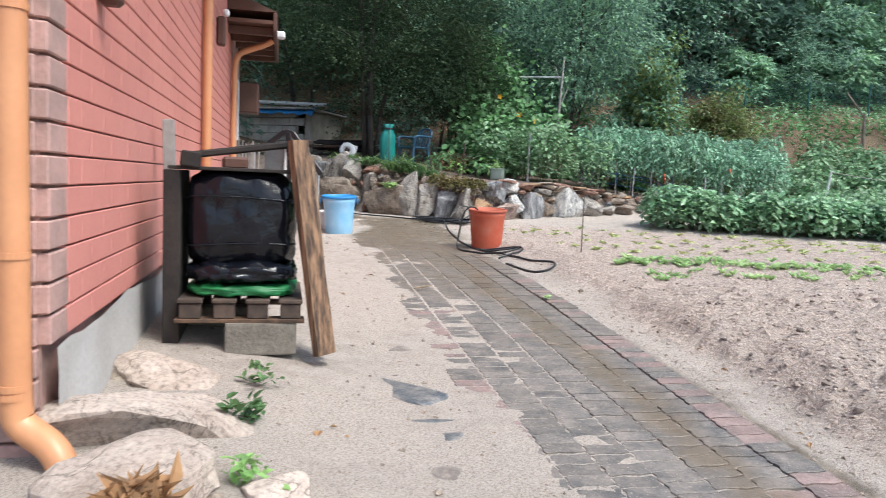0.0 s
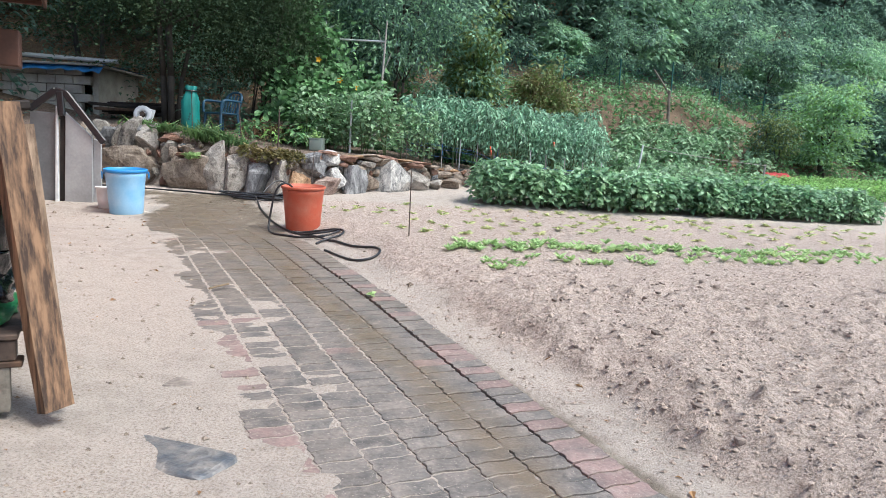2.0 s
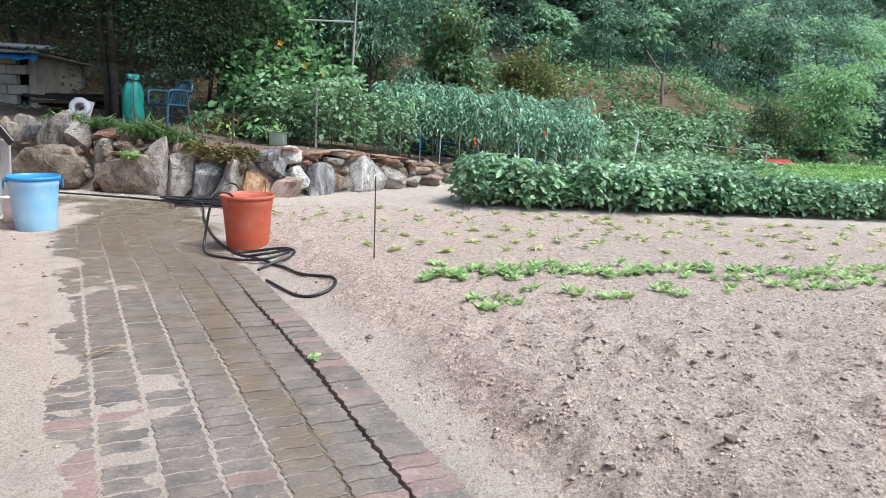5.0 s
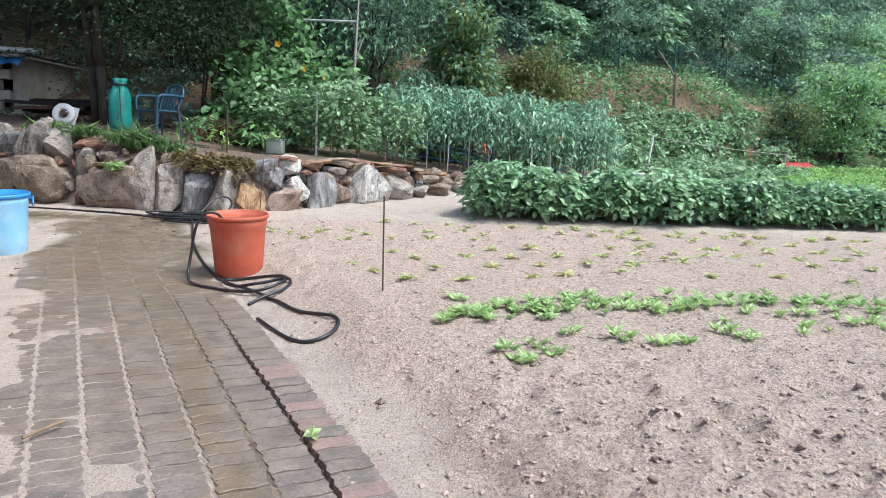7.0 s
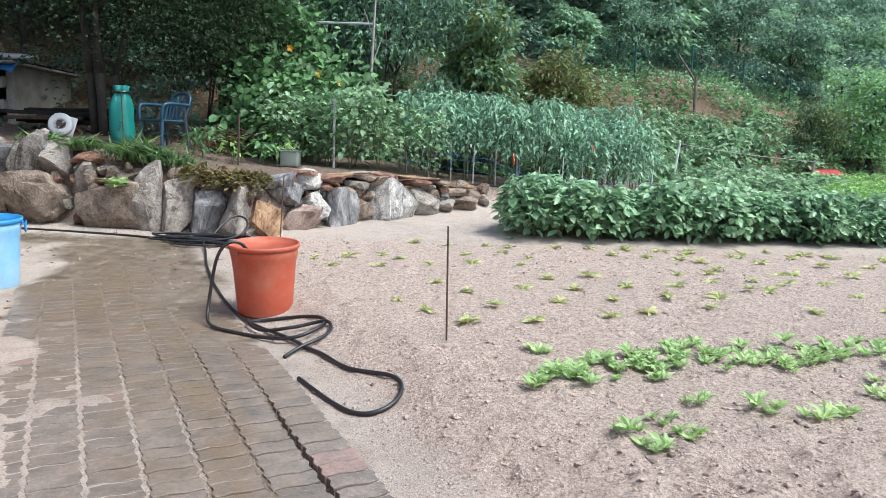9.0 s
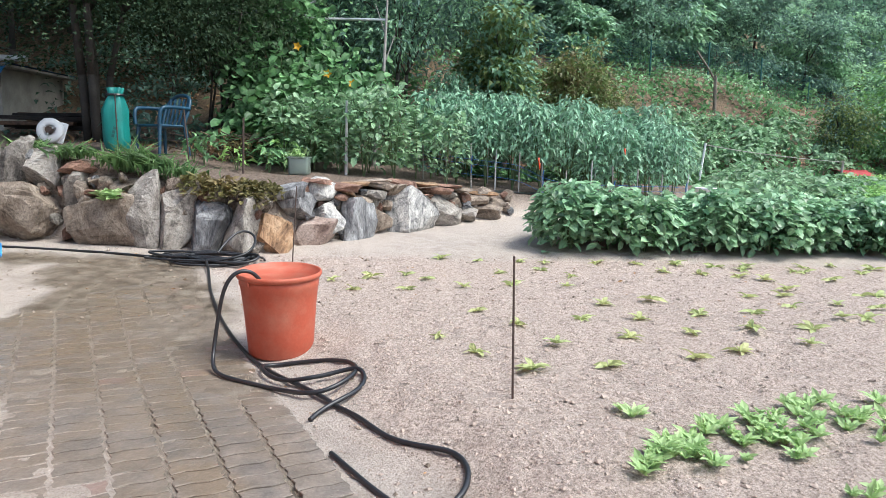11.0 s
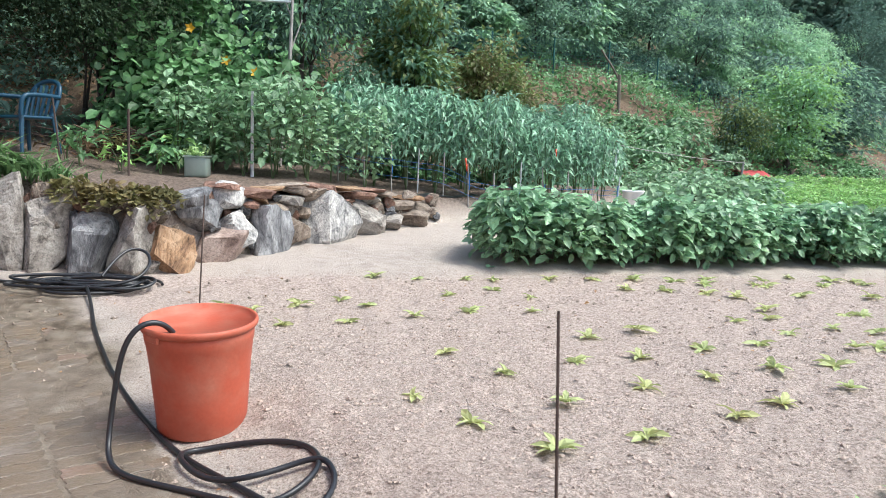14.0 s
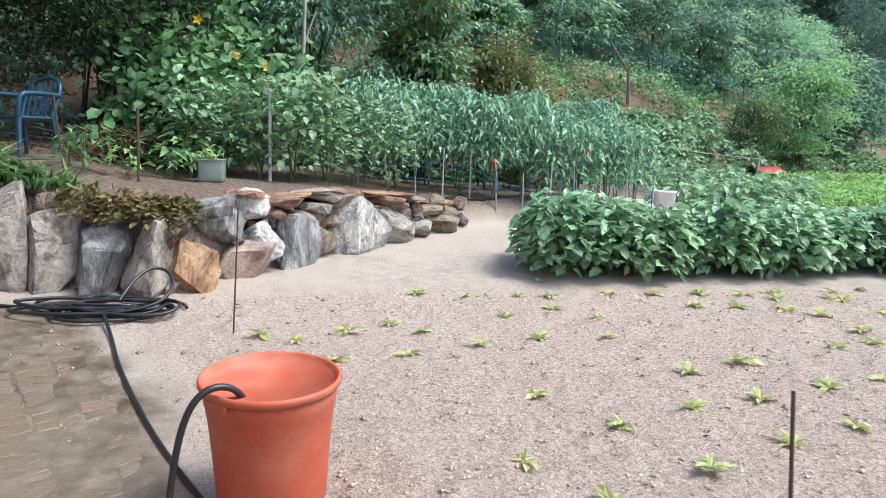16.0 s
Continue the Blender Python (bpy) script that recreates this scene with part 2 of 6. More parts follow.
def ground_nodes():
    """Sand, tilled soil, wet cement and leaf litter, blended by the plan's masks."""
    nt = GROUND.node_tree
    n, l = nt.nodes, nt.links
    b = n["Principled BSDF"]
    geo = n.new("ShaderNodeNewGeometry")

    def noise_at(scale, detail=6, rough=0.6):
        t = n.new("ShaderNodeTexNoise")
        t.inputs["Scale"].default_value, t.inputs["Detail"].default_value, t.inputs["Roughness"].default_value = scale, detail, rough
        l.new(geo.outputs["Position"], t.inputs["Vector"])
        return t.outputs["Fac"]

    def ramp(fac, stops):
        r = n.new("ShaderNodeValToRGB")
        while len(r.color_ramp.elements) < len(stops):
            r.color_ramp.elements.new(0.5)
        for e, (p, c) in zip(r.color_ramp.elements, stops):
            e.position, e.color = p, (*c, 1)
        l.new(fac, r.inputs["Fac"])
        return r.outputs["Color"]

    def blend(a, c, fac):
        m = n.new("ShaderNodeMix")
        m.data_type = "RGBA"
        l.new(fac, m.inputs[0]), l.new(a, m.inputs[6]), l.new(c, m.inputs[7])
        return m.outputs[2]

    def mask(name):
        a = n.new("ShaderNodeAttribute")
        a.attribute_name = name
        return a.outputs["Fac"]

    big, mid, fine = noise_at(0.9), noise_at(7), noise_at(85, 8, 0.75)
    sand = ramp(fine, [(0.37, (0.25, 0.196, 0.155)), (0.45, (0.42, 0.354, 0.302)), (0.58, (0.535, 0.472, 0.414))])
    damp = ramp(mid, [(0.4, (0.32, 0.272, 0.232)), (0.6, (0.455, 0.40, 0.356))])
    sand = blend(sand, damp, ramp(big, [(0.45, (0.1,) * 3), (0.7, (0.75,) * 3)]))
    soil = ramp(fine, [(0.38, (0.13, 0.095, 0.074)), (0.465, (0.39, 0.311, 0.26)), (0.59, (0.61, 0.508, 0.442))])
    crumb = ramp(noise_at(38, 4, 0.7), [(0.40, (0.26, 0.20, 0.163)), (0.56, (0.58, 0.48, 0.417))])
    soil = blend(soil, crumb, ramp(mid, [(0.3, (0.25,) * 3), (0.7, (0.8,) * 3)]))
    litter = ramp(noise_at(26, 6, 0.7), [(0.36, (0.03, 0.022, 0.015)), (0.48, (0.13, 0.085, 0.055)), (0.56, (0.20, 0.14, 0.095)), (0.64, (0.07, 0.11, 0.045))])
    wet = ramp(mid, [(0.35, (0.105, 0.079, 0.054)), (0.5, (0.195, 0.155, 0.114)), (0.68, (0.30, 0.255, 0.198))])
    # dark specks: real grit, plus shadows of small pits painted into the colour
    grit = noise_at(95, 2, 0.6)
    col = blend(sand, soil, mask("field"))
    dark = n.new("ShaderNodeMix")
    dark.data_type, dark.blend_type = "RGBA", "MULTIPLY"
    dark.inputs[0].default_value = 0.38
    l.new(col, dark.inputs[6]), l.new(ramp(grit, [(0.36, (0.25,) * 3), (0.44, (1.0,) * 3), (0.6, (1.12,) * 3)]), dark.inputs[7])
    col = dark.outputs[2]
    col = blend(col, wet, mask("wet"))
    humus = ramp(noise_at(30, 6, 0.7), [(0.4, (0.055, 0.040, 0.030)), (0.5, (0.15, 0.108, 0.083)), (0.62, (0.235, 0.178, 0.142))])
    col = blend(col, humus, mask("terrace"))
    col = blend(col, litter, mask("hill"))
    l.new(col, b.inputs["Base Color"])
    rr = n.new("ShaderNodeMapRange")
    rr.inputs["To Min"].default_value, rr.inputs["To Max"].default_value = 0.92, 0.32
    l.new(mask("wet"), rr.inputs["Value"])
    l.new(rr.outputs["Result"], b.inputs["Roughness"])
    b.inputs["Specular IOR Level"].default_value = 0.3
    bp = n.new("ShaderNodeBump")
    bp.inputs["Strength"].default_value, bp.inputs["Distance"].default_value = 0.9, 0.02
    l.new(fine, bp.inputs["Height"])
    coarse = n.new("ShaderNodeBump")
    coarse.inputs["Strength"].default_value, coarse.inputs["Distance"].default_value = 0.5, 0.019
    l.new(noise_at(26, 5, 0.7), coarse.inputs["Height"])
    lumps = n.new("ShaderNodeMapRange")
    lumps.inputs["To Min"].default_value, lumps.inputs["To Max"].default_value = 0.3, 0.95
    l.new(mask("field"), lumps.inputs["Value"])
    l.new(lumps.outputs["Result"], coarse.inputs["Strength"])
    l.new(coarse.outputs["Normal"], bp.inputs["Normal"])
    l.new(bp.outputs["Normal"], b.inputs["Normal"])


ground_nodes()

PAVER = material("paver", (0.195, 0.168, 0.148), 0.5, 0.55, 7.0, 48, 0.7, (0.092, 0.086, 0.082), 0.55, object_random=0.0, island=0.14)


def paver_nodes(m, red):
    """Concrete pavers, wet in a muddy run along the strip and at its far end."""
    nt = m.node_tree
    n, l = nt.nodes, nt.links
    b = n["Principled BSDF"]
    geo = n.new("ShaderNodeNewGeometry")
    dot = n.new("ShaderNodeVectorMath")
    dot.operation = "DOT_PRODUCT"
    dot.inputs[1].default_value = (0.891, 0.454, 0)
    l.new(geo.outputs["Position"], dot.inputs[0])
    wob = n.new("ShaderNodeTexNoise")
    wob.inputs["Scale"].default_value, wob.inputs["Detail"].default_value = 1.1, 5
    l.new(geo.outputs["Position"], wob.inputs["Vector"])

    def maths(op, a, c):
        q = n.new("ShaderNodeMath")
        q.operation = op
        for i, s in enumerate((a, c)):
            if isinstance(s, (int, float)):
                q.inputs[i].default_value = s
            else:
                l.new(s, q.inputs[i])
        return q.outputs[0]

    off = maths("ADD", maths("SUBTRACT", dot.outputs["Value"], 2.35), maths("MULTIPLY", maths("SUBTRACT", wob.outputs["Fac"], 0.5), 0.5))
    run = n.new("ShaderNodeMapRange")
    run.interpolation_type = "SMOOTHSTEP"
    run.inputs["From Min"].default_value, run.inputs["From Max"].default_value = 0.24, 0.03
    l.new(maths("ABSOLUTE", off, 0), run.inputs["Value"])
    sep = n.new("ShaderNodeSeparateXYZ")
    l.new(geo.outputs["Position"], sep.inputs[0])
    far = n.new("ShaderNodeMapRange")
    far.interpolation_type = "SMOOTHSTEP"
    far.inputs["From Min"].default_value, far.inputs["From Max"].default_value = 4.5, 9.5
    l.new(maths("ADD", sep.outputs["Y"], maths("MULTIPLY", maths("SUBTRACT", wob.outputs["Fac"], 0.5), 6.0)), far.inputs["Value"])
    mud = n.new("ShaderNodeMix")
    mud.data_type = "RGBA"
    old = b.inputs["Base Color"].links[0].from_socket
    film = n.new("ShaderNodeTexNoise")
    film.inputs["Scale"].default_value, film.inputs["Detail"].default_value = 5.0, 6
    l.new(geo.outputs["Position"], film.inputs["Vector"])
    cover = n.new("ShaderNodeMapRange")
    cover.inputs["From Min"].default_value, cover.inputs["From Max"].default_value = 0.35, 0.6
    l.new(film.outputs["Fac"], cover.inputs["Value"])
    l.new(maths("MAXIMUM", maths("MULTIPLY", run.outputs["Result"], maths("ADD", 0.3, maths("MULTIPLY", cover.outputs["Result"], 0.45))), maths("MULTIPLY", far.outputs["Result"], maths("ADD", 0.35, maths("MULTIPLY", cover.outputs["Result"], 0.45)))), mud.inputs[0])
    # sand swept over the faces, and pale flecks of grit
    dust = n.new("ShaderNodeMix")
    dust.data_type = "RGBA"
    dust.inputs[7].default_value = (0.40, 0.345, 0.295, 1)
    swept, fleck = n.new("ShaderNodeTexNoise"), n.new("ShaderNodeTexNoise")
    swept.inputs["Scale"].default_value, swept.inputs["Detail"].default_value, swept.inputs["Roughness"].default_value = 13.0, 8, 0.72
    fleck.inputs["Scale"].default_value, fleck.inputs["Detail"].default_value = 95.0, 2
    some, bits = n.new("ShaderNodeMapRange"), n.new("ShaderNodeMapRange")
    some.inputs["From Min"].default_value, some.inputs["From Max"].default_value, some.inputs["To Max"].default_value = 0.54, 0.76, 0.6
    bits.inputs["From Min"].default_value, bits.inputs["From Max"].default_value, bits.inputs["To Max"].default_value = 0.64, 0.70, 0.8
    for t, m_ in ((swept, some), (fleck, bits)):
        l.new(geo.outputs["Position"], t.inputs["Vector"])
        l.new(t.outputs["Fac"], m_.inputs["Value"])
    l.new(maths("MULTIPLY", maths("MAXIMUM", some.outputs["Result"], bits.outputs["Result"]), maths("SUBTRACT", 1.0, maths("MULTIPLY", far.outputs["Result"], 0.8))), dust.inputs[0])
    l.new(old, dust.inputs[6])
    l.new(dust.outputs[2], mud.inputs[6])
    mud.inputs[7].default_value = (0.175, 0.128, 0.082, 1)
    l.new(mud.outputs[2], b.inputs["Base Color"])
    damp = maths("MAXIMUM", run.outputs["Result"], far.outputs["Result"])
    patch = n.new("ShaderNodeMapRange")
    patch.inputs["From Min"].default_value, patch.inputs["From Max"].default_value = 0.42, 0.62
    l.new(wob.outputs["Fac"], patch.inputs["Value"])
    rr = n.new("ShaderNodeMapRange")
    rr.inputs["To Min"].default_value, rr.inputs["To Max"].default_value = 0.74, 0.33
    l.new(maths("MAXIMUM", damp, maths("MULTIPLY", patch.outputs["Result"], 0.55)), rr.inputs["Value"])
    l.new(rr.outputs["Result"], b.inputs["Roughness"])


paver_nodes(PAVER, False)
PAVER_RED = material("paver_red", (0.26, 0.178, 0.160), 0.55, 0.45, 7.0, 48, 0.6, (0.16, 0.125, 0.115), 0.5, island=0.14)
paver_nodes(PAVER_RED, True)

BRICK_RED = material("painted_block", (0.60, 0.245, 0.205), 0.55, 0.10, 1.2, 45, 0.15, (0.53, 0.21, 0.175), 0.4)
BLOCK_EDGE = material("bare_block", (0.45, 0.275, 0.24), 0.8, 0.25, 4, 50, 0.4, (0.24, 0.17, 0.15))
PLINTH = material("cement_render", (0.48, 0.46, 0.44), 0.85, 0.15, 2, 40, 0.35, (0.36, 0.335, 0.31))
PIPE = material("copper_coloured_pipe", (0.57, 0.27, 0.13), 0.42, 0.1, 3, 30, 0.05, (0.50, 0.225, 0.105))
EAVE = material("stained_eave", (0.10, 0.045, 0.03), 0.6, 0.25, 3, 30, 0.2)
GREY_WALL = material("pinkish_render", (0.42, 0.33, 0.31), 0.85, 0.12, 1.5, 30, 0.3)
WHITE = material("white_plastic", (0.78, 0.79, 0.8), 0.4, 0.06, 5, 40, 0.05)
BLACK = material("black_rubber", (0.018, 0.019, 0.022), 0.38, 0.3, 6, 90, 0.1)
GLASS_DARK = material("dark_pane", (0.03, 0.035, 0.04), 0.08, 0.05, 2, 10, 0)


# ---- ground ----
def spread(pieces):
    """Coordinates from (start, end, step) stretches."""
    out = []
    for a, b, s in pieces:
        out += list(np.arange(a, b - s * 0.3, s))
    return np.array(out + [pieces[-1][1]])


def build_ground():
    xs = spread([(-420, -120, 30), (-120, -30, 6), (-30, -12, 1.2), (-12, -6, .25), (-6, -3, .09), (-3, 4.5, .036), (4.5, 9, .1), (9, 30, .5), (30, 120, 5), (120, 420, 30)])
    ys = spread([(-420, -100, 32), (-100, -10, 5), (-10, 1.2, .35), (1.2, 9, .036), (9, 13.2, .06), (13.2, 19, .14), (19, 45, .7), (45, 160, 5), (160, 600, 30)])
    X, Y = np.meshgrid(xs, ys)
    Z = ground_z(X, Y)
    nx, ny = len(xs), len(ys)
    me = bpy.data.meshes.new("ground")
    co = np.stack([X, Y, Z], -1).reshape(-1, 3)
    i = np.arange(nx - 1)[None] + np.arange(ny - 1)[:, None] * nx
    quads = np.stack([i, i + 1, i + nx + 1, i + nx], -1).reshape(-1)
    nf = (nx - 1) * (ny - 1)
    me.vertices.add(nx * ny), me.loops.add(nf * 4), me.polygons.add(nf)
    me.vertices.foreach_set("co", co.ravel())
    me.loops.foreach_set("vertex_index", quads)
    me.polygons.foreach_set("loop_start", np.arange(nf) * 4)
    me.update()
    paved, field, terr, s, _ = region(X, Y)
    u, v = uv_of(X, Y)
    n1 = vnoise(X, Y, 0.8, 12) * 0.6 + vnoise(X, Y, 0.25, 13) * 0.4
    wet = np.maximum(step01((Y - 9.2 + 1.6 * (n1 - 0.5)) / 1.0) * step01((12.0 - Y + 0.5 * (n1 - 0.5)) / 0.3) * step01((v - 1.2 + 2.0 * (n1 - .5)) / 0.5) * step01((3.1 - v + 0.5 * (n1 - .5)) / 0.3), 0)
    wet = np.maximum(wet, paved * np.clip(step01((Y - 5.5 + 3 * (n1 - .5)) / 3) + step01((v - 2.22 + .5 * (n1 - .5)) / .3), 0, 0.85) * (1 - 0.75 * step01((2.15 - v) / 0.3) * step01((9.0 - Y) / 2)))
    wet = wet * np.maximum(step01((2.84 - v) / 0.04), step01((Y - 9.0) / 0.6))
    for name, val in (("field", field), ("wet", wet), ("terrace", terr * 0.95), ("hill", step01(s / 1.5))):
        a = me.attributes.new(name, "FLOAT", "POINT")
        a.data.foreach_set("value", val.ravel().astype(np.float32))
    me.materials.append(GROUND)
    me.shade_smooth()
    return tagged(new("ground", me), "pale sandy yard, tilled garden soil and littered hillside", "ground", kind="structure")


build_ground()


# ---- house ----
def yard_pose(u, v, z):
    """A pose whose x axis runs along the strip and whose y axis points to the house side."""
    x, y = xy_of(u, v)
    return Matrix.Translation((x, y, z)) @ Matrix.Rotation(math.atan2(0.891, -0.454), 4, "Z")


def build_house():
    # local x: along the wall, away from the start; local y: into the house
    m = yard_pose(1.85, -0.48, 0.0)
    house = thing("house", m, "house with red painted block walls, grey plinth and brown eaves", "house")
    L, near, base, top, low, course = 10.6, 8.35, 0.70, 4.2, 3.48, 0.118
    part("wall_core", box(bmesh.new(), (near, 5.0, top + 0.4), (near / 2 + 0.01, 2.525, (top - 0.4) / 2)), BLOCK_EDGE, house)
    part("wall_core", box(bmesh.new(), (L - near, 4.9, low + 0.4), ((L + near) / 2 + 0.012, 2.48, (low - 0.4) / 2)), BLOCK_EDGE, house)
    # courses proud of the joints
    z, k = base, 0
    while z < top - 0.02:
        end = near if z > low - 0.1 else L
        x0 = 0.22
        if z < 2.7:
            # single blocks in running bond on the stretch by the corner
            x0 += 0.03 if k % 2 else 0.0
            for i in range(9):
                w = 0.19 if i == 0 and k % 2 else 0.38
                part("block", box(bmesh.new(), (w - 0.003, 0.03, course - 0.008), (x0 + w / 2, 0.005, z + course / 2), bevel=0.004), BRICK_RED, house)
                x0 += w
        part("block_course", box(bmesh.new(), (end - x0, 0.03, course - 0.008), ((end + x0) / 2, 0.005, z + course / 2), bevel=0.004), BRICK_RED, house)
        part("corner_block", box(bmesh.new(), (0.215 + (0.03 if k % 2 else 0), 0.05, course - 0.012), (0.105, 0.012, z + course / 2), bevel=0.006), BLOCK_EDGE, house)
        part("corner_block", box(bmesh.new(), (0.05, 2.2, course - 0.012), (-0.005, 1.13, z + course / 2), bevel=0.006), BLOCK_EDGE, house)
        z += course
        k += 1
    z = base - course
    while z > 0.05:
        part("corner_block", box(bmesh.new(), (0.05, 2.2, course - 0.012), (-0.005, 1.13, z + course / 2), bevel=0.006), BLOCK_EDGE, house)
        z -= course
    bm = bmesh.new()
    bmesh.ops.create_grid(bm, x_segments=60, y_segments=8, size=0.5)
    for vtx in bm.verts:
        a, c = vtx.co.x + 0.5, vtx.co.y + 0.5
        wav = 0.05 * (noise.noise(Vector((a * 12, 2, 0))) + 0.5 * noise.noise(Vector((a * 40, 5, 0)))) * c
        vtx.co = Vector((a * L, -0.034 - 0.012 * noise.noise(Vector((a * 18, c * 3, 1))), -0.2 + c * (base + 0.2 + wav)))
    part("plinth", bm, PLINTH, house, "grey cement plinth", True)
    # eave of the far stretch
    for i in range(5):
        part("rafter", box(bmesh.new(), (0.07, 0.62, 0.12), (near - 0.1 + i * 0.62, -0.32, low - 0.06), bevel=0.008), EAVE, house)
    part("eave_soffit", box(bmesh.new(), (L - near + 0.75, 0.75, 0.05), ((L + near) / 2 + 0.02, -0.26, low + 0.03)), EAVE, house, "dark stained timber eave")
    part("fascia", box(bmesh.new(), (L - near + 0.8, 0.05, 0.26), ((L + near) / 2 + 0.03, -0.66, low + 0.03), bevel=0.01), EAVE, house, "brown fascia board")
    part("gutter_end", box(bmesh.new(), (0.16, 0.13, 0.10), (near + 0.2, -0.74, low - 0.04), bevel=0.02), WHITE, house, "white gutter end")

    def roof(x0, x1, z):
        bm = bmesh.new()
        vs = [bm.verts.new(c) for c in ((x0, -0.7, z), (x1, -0.7, z), (x1, 2.6, z + 1.3), (x0, 2.6, z + 1.3), (x1, 5.7, z), (x0, 5.7, z))]
        for f in ((0, 1, 2, 3), (3, 2, 4, 5), (0, 3, 5), (1, 4, 2), (0, 5, 4, 1)):
            bm.faces.new([vs[i] for i in f])
        part("roof", bm, EAVE, house, "brown pitched roof")

    roof(near - 0.35, L + 0.45, low + 0.17)
    roof(-0.3, near - 0.36, top + 0.05)
    # downpipes
    tube("downpipe", [(-0.09, 0.085, 4.1), (-0.09, 0.085, 2.2), (-0.09, 0.085, 0.52), (-0.09, 0.075, 0.44), (-0.11, 0.0, 0.40), (-0.16, -0.08, 0.36), (-0.18, -0.11, 0.28), (-0.18, -0.12, 0.16)], 0.055, PIPE, house, "copper-coloured rain pipe with elbow", 5)
    for zz in (0.55, 0.58, 1.05, 1.9):
        part("pipe_collar", rod(bmesh.new(), (-0.09, 0.085, zz - 0.012), (-0.09, 0.085, zz + 0.012), 0.06, n=20), PIPE, house)
    tube("downpipe", [(4.85, -0.07, 4.15), (4.85, -0.07, 2.6), (4.85, -0.07, 0.5), (4.85, -0.07, 0.3)], 0.048, PIPE, house, "copper-coloured rain pipe", 5)
    tube("downpipe", [(8.72, -0.62, 3.38), (8.72, -0.52, 3.30), (8.72, -0.16, 3.20), (8.72, -0.075, 3.08), (8.72, -0.07, 2.6), (8.72, -0.07, 0.5), (8.72, -0.07, 0.3)], 0.045, PIPE, house, "copper-coloured rain pipe", 5)
    far = L - 1.55
    part("rendered_wall", box(bmesh.new(), (1.5, 0.03, low - 0.4), (far + 0.8, -0.02, 0.4 + (low - 0.4) / 2)), GREY_WALL, house, "pinkish grey rendered wall")
    fr = bmesh.new()
    for c, s in (((0, 0, 0.5), (0.6, 0.05, 0.06)), ((0, 0, -0.5), (0.6, 0.05, 0.06)), ((-0.3, 0, 0), (0.06, 0.05, 1.06)), ((0.3, 0, 0), (0.06, 0.05, 1.06))):
        box(fr, s, (far + 0.55 + c[0], -0.05, 2.35 + c[2]), bevel=0.006)
    win = part("window", fr, WHITE, house, "white window frame")
    part("pane", box(bmesh.new(), (0.56, 0.012, 0.96), (far + 0.55, -0.045, 2.35)), GLASS_DARK, win)
    part("wall_box", box(bmesh.new(), (0.5, 0.36, 0.5), (L - 0.3, -0.2, 2.65), bevel=0.02), EAVE, house, "brown wooden box under the eave")
    lamp = part("wall_lamp", box(bmesh.new(), (0.12, 0.10, 0.34), (6.45, -0.065, 3.05), bevel=0.02), EAVE, house, "brown lamp on the wall")
    part("lamp_glass", box(bmesh.new(), (0.10, 0.07, 0.08), (6.45, -0.12, 3.27), bevel=0.02), WHITE, lamp)
    part("wall_lamp", box(bmesh.new(), (0.10, 0.10, 0.26), (0.72, -0.065, 2.22), bevel=0.02), EAVE, house, "brown lamp on the wall")
    return house


build_house()

# ---- pots ----
ORANGE = material("orange_plastic", (0.42, 0.088, 0.048), 0.55, 0.14, 7, 60, 0.08, (0.43, 0.155, 0.10), 0.35, spec=0.35)
BLUE_RIM = material("blue_plastic", (0.04, 0.26, 0.62), 0.4, 0.06, 4, 40, 0.05)
BLUE_BODY = material("pale_blue_plastic", (0.20, 0.46, 0.72), 0.4, 0.06, 2.5, 40, 0.05, (0.42, 0.62, 0.78), 0.5)


def build_tub(name, x, y, r, h, body_mat, rim_mat, label, handles):
    t = thing(name, pose(x, y, gz(x, y) - 0.006, 3.5, 0, 0) @ pose(0, 0, 0, 0, 0, 20), label, "tub")
    wall_t = 0.012
    prof = [(r * 0.74, 0.0), (r * 0.765, 0.012), (r * 0.80, h * 0.25), (r * 0.855, h * 0.6), (r * 0.90, h * 0.80), (r * 0.915, h * 0.82), (r * 0.925, h * 0.86), (r * 0.94, h * 0.955),
            (r * 0.94 - wall_t, h * 0.955), (r * 0.89, h * 0.8), (r * 0.75, 0.03)]
    part("body", lathe(bmesh.new(), prof), body_mat, t, "", True)
    rim = [(r * 0.93, h * 0.93), (r * 0.965, h * 0.93), (r * 0.995, h * 0.955), (r, h * 0.975), (r * 0.99, h * 0.995), (r * 0.965, h), (r * 0.935, h * 0.99), (r * 0.925, h * 0.96)]
    part("rim", lathe(bmesh.new(), rim), rim_mat, t, "", True)
    for a in handles:
        c, s = math.cos(a), math.sin(a)
        bm = box(bmesh.new(), (0.015, 0.10, 0.03), (r * 0.955 * c, r * 0.955 * s, h * 0.915), (0, 0, math.degrees(a)), 0.004)
        lug = part("handle_lug", bm, rim_mat, t)
        if name == "water_bin":
            pts = [(r * 0.965 * c - s * d, r * 0.965 * s + c * d, h * 0.93 - dz) for d, dz in ((-.07, 0), (-.07, .05), (-.03, .09), (.03, .09), (.07, .05), (.07, 0))]
            tube("handle", [(p[0] + 0.02 * c, p[1] + 0.02 * s, p[2]) for p in pts], 0.007, rim_mat, t)
    return t


build_tub("plastic_tub", -1.165, 9.05, 0.265, 0.526, ORANGE, ORANGE, "orange plastic tub standing on the sand", (0.4, 3.6))
build_tub("water_bin", -3.57, 9.62, 0.265, 0.575, BLUE_BODY, BLUE_RIM, "pale blue plastic bin with a blue rim", (0.1, 3.3))

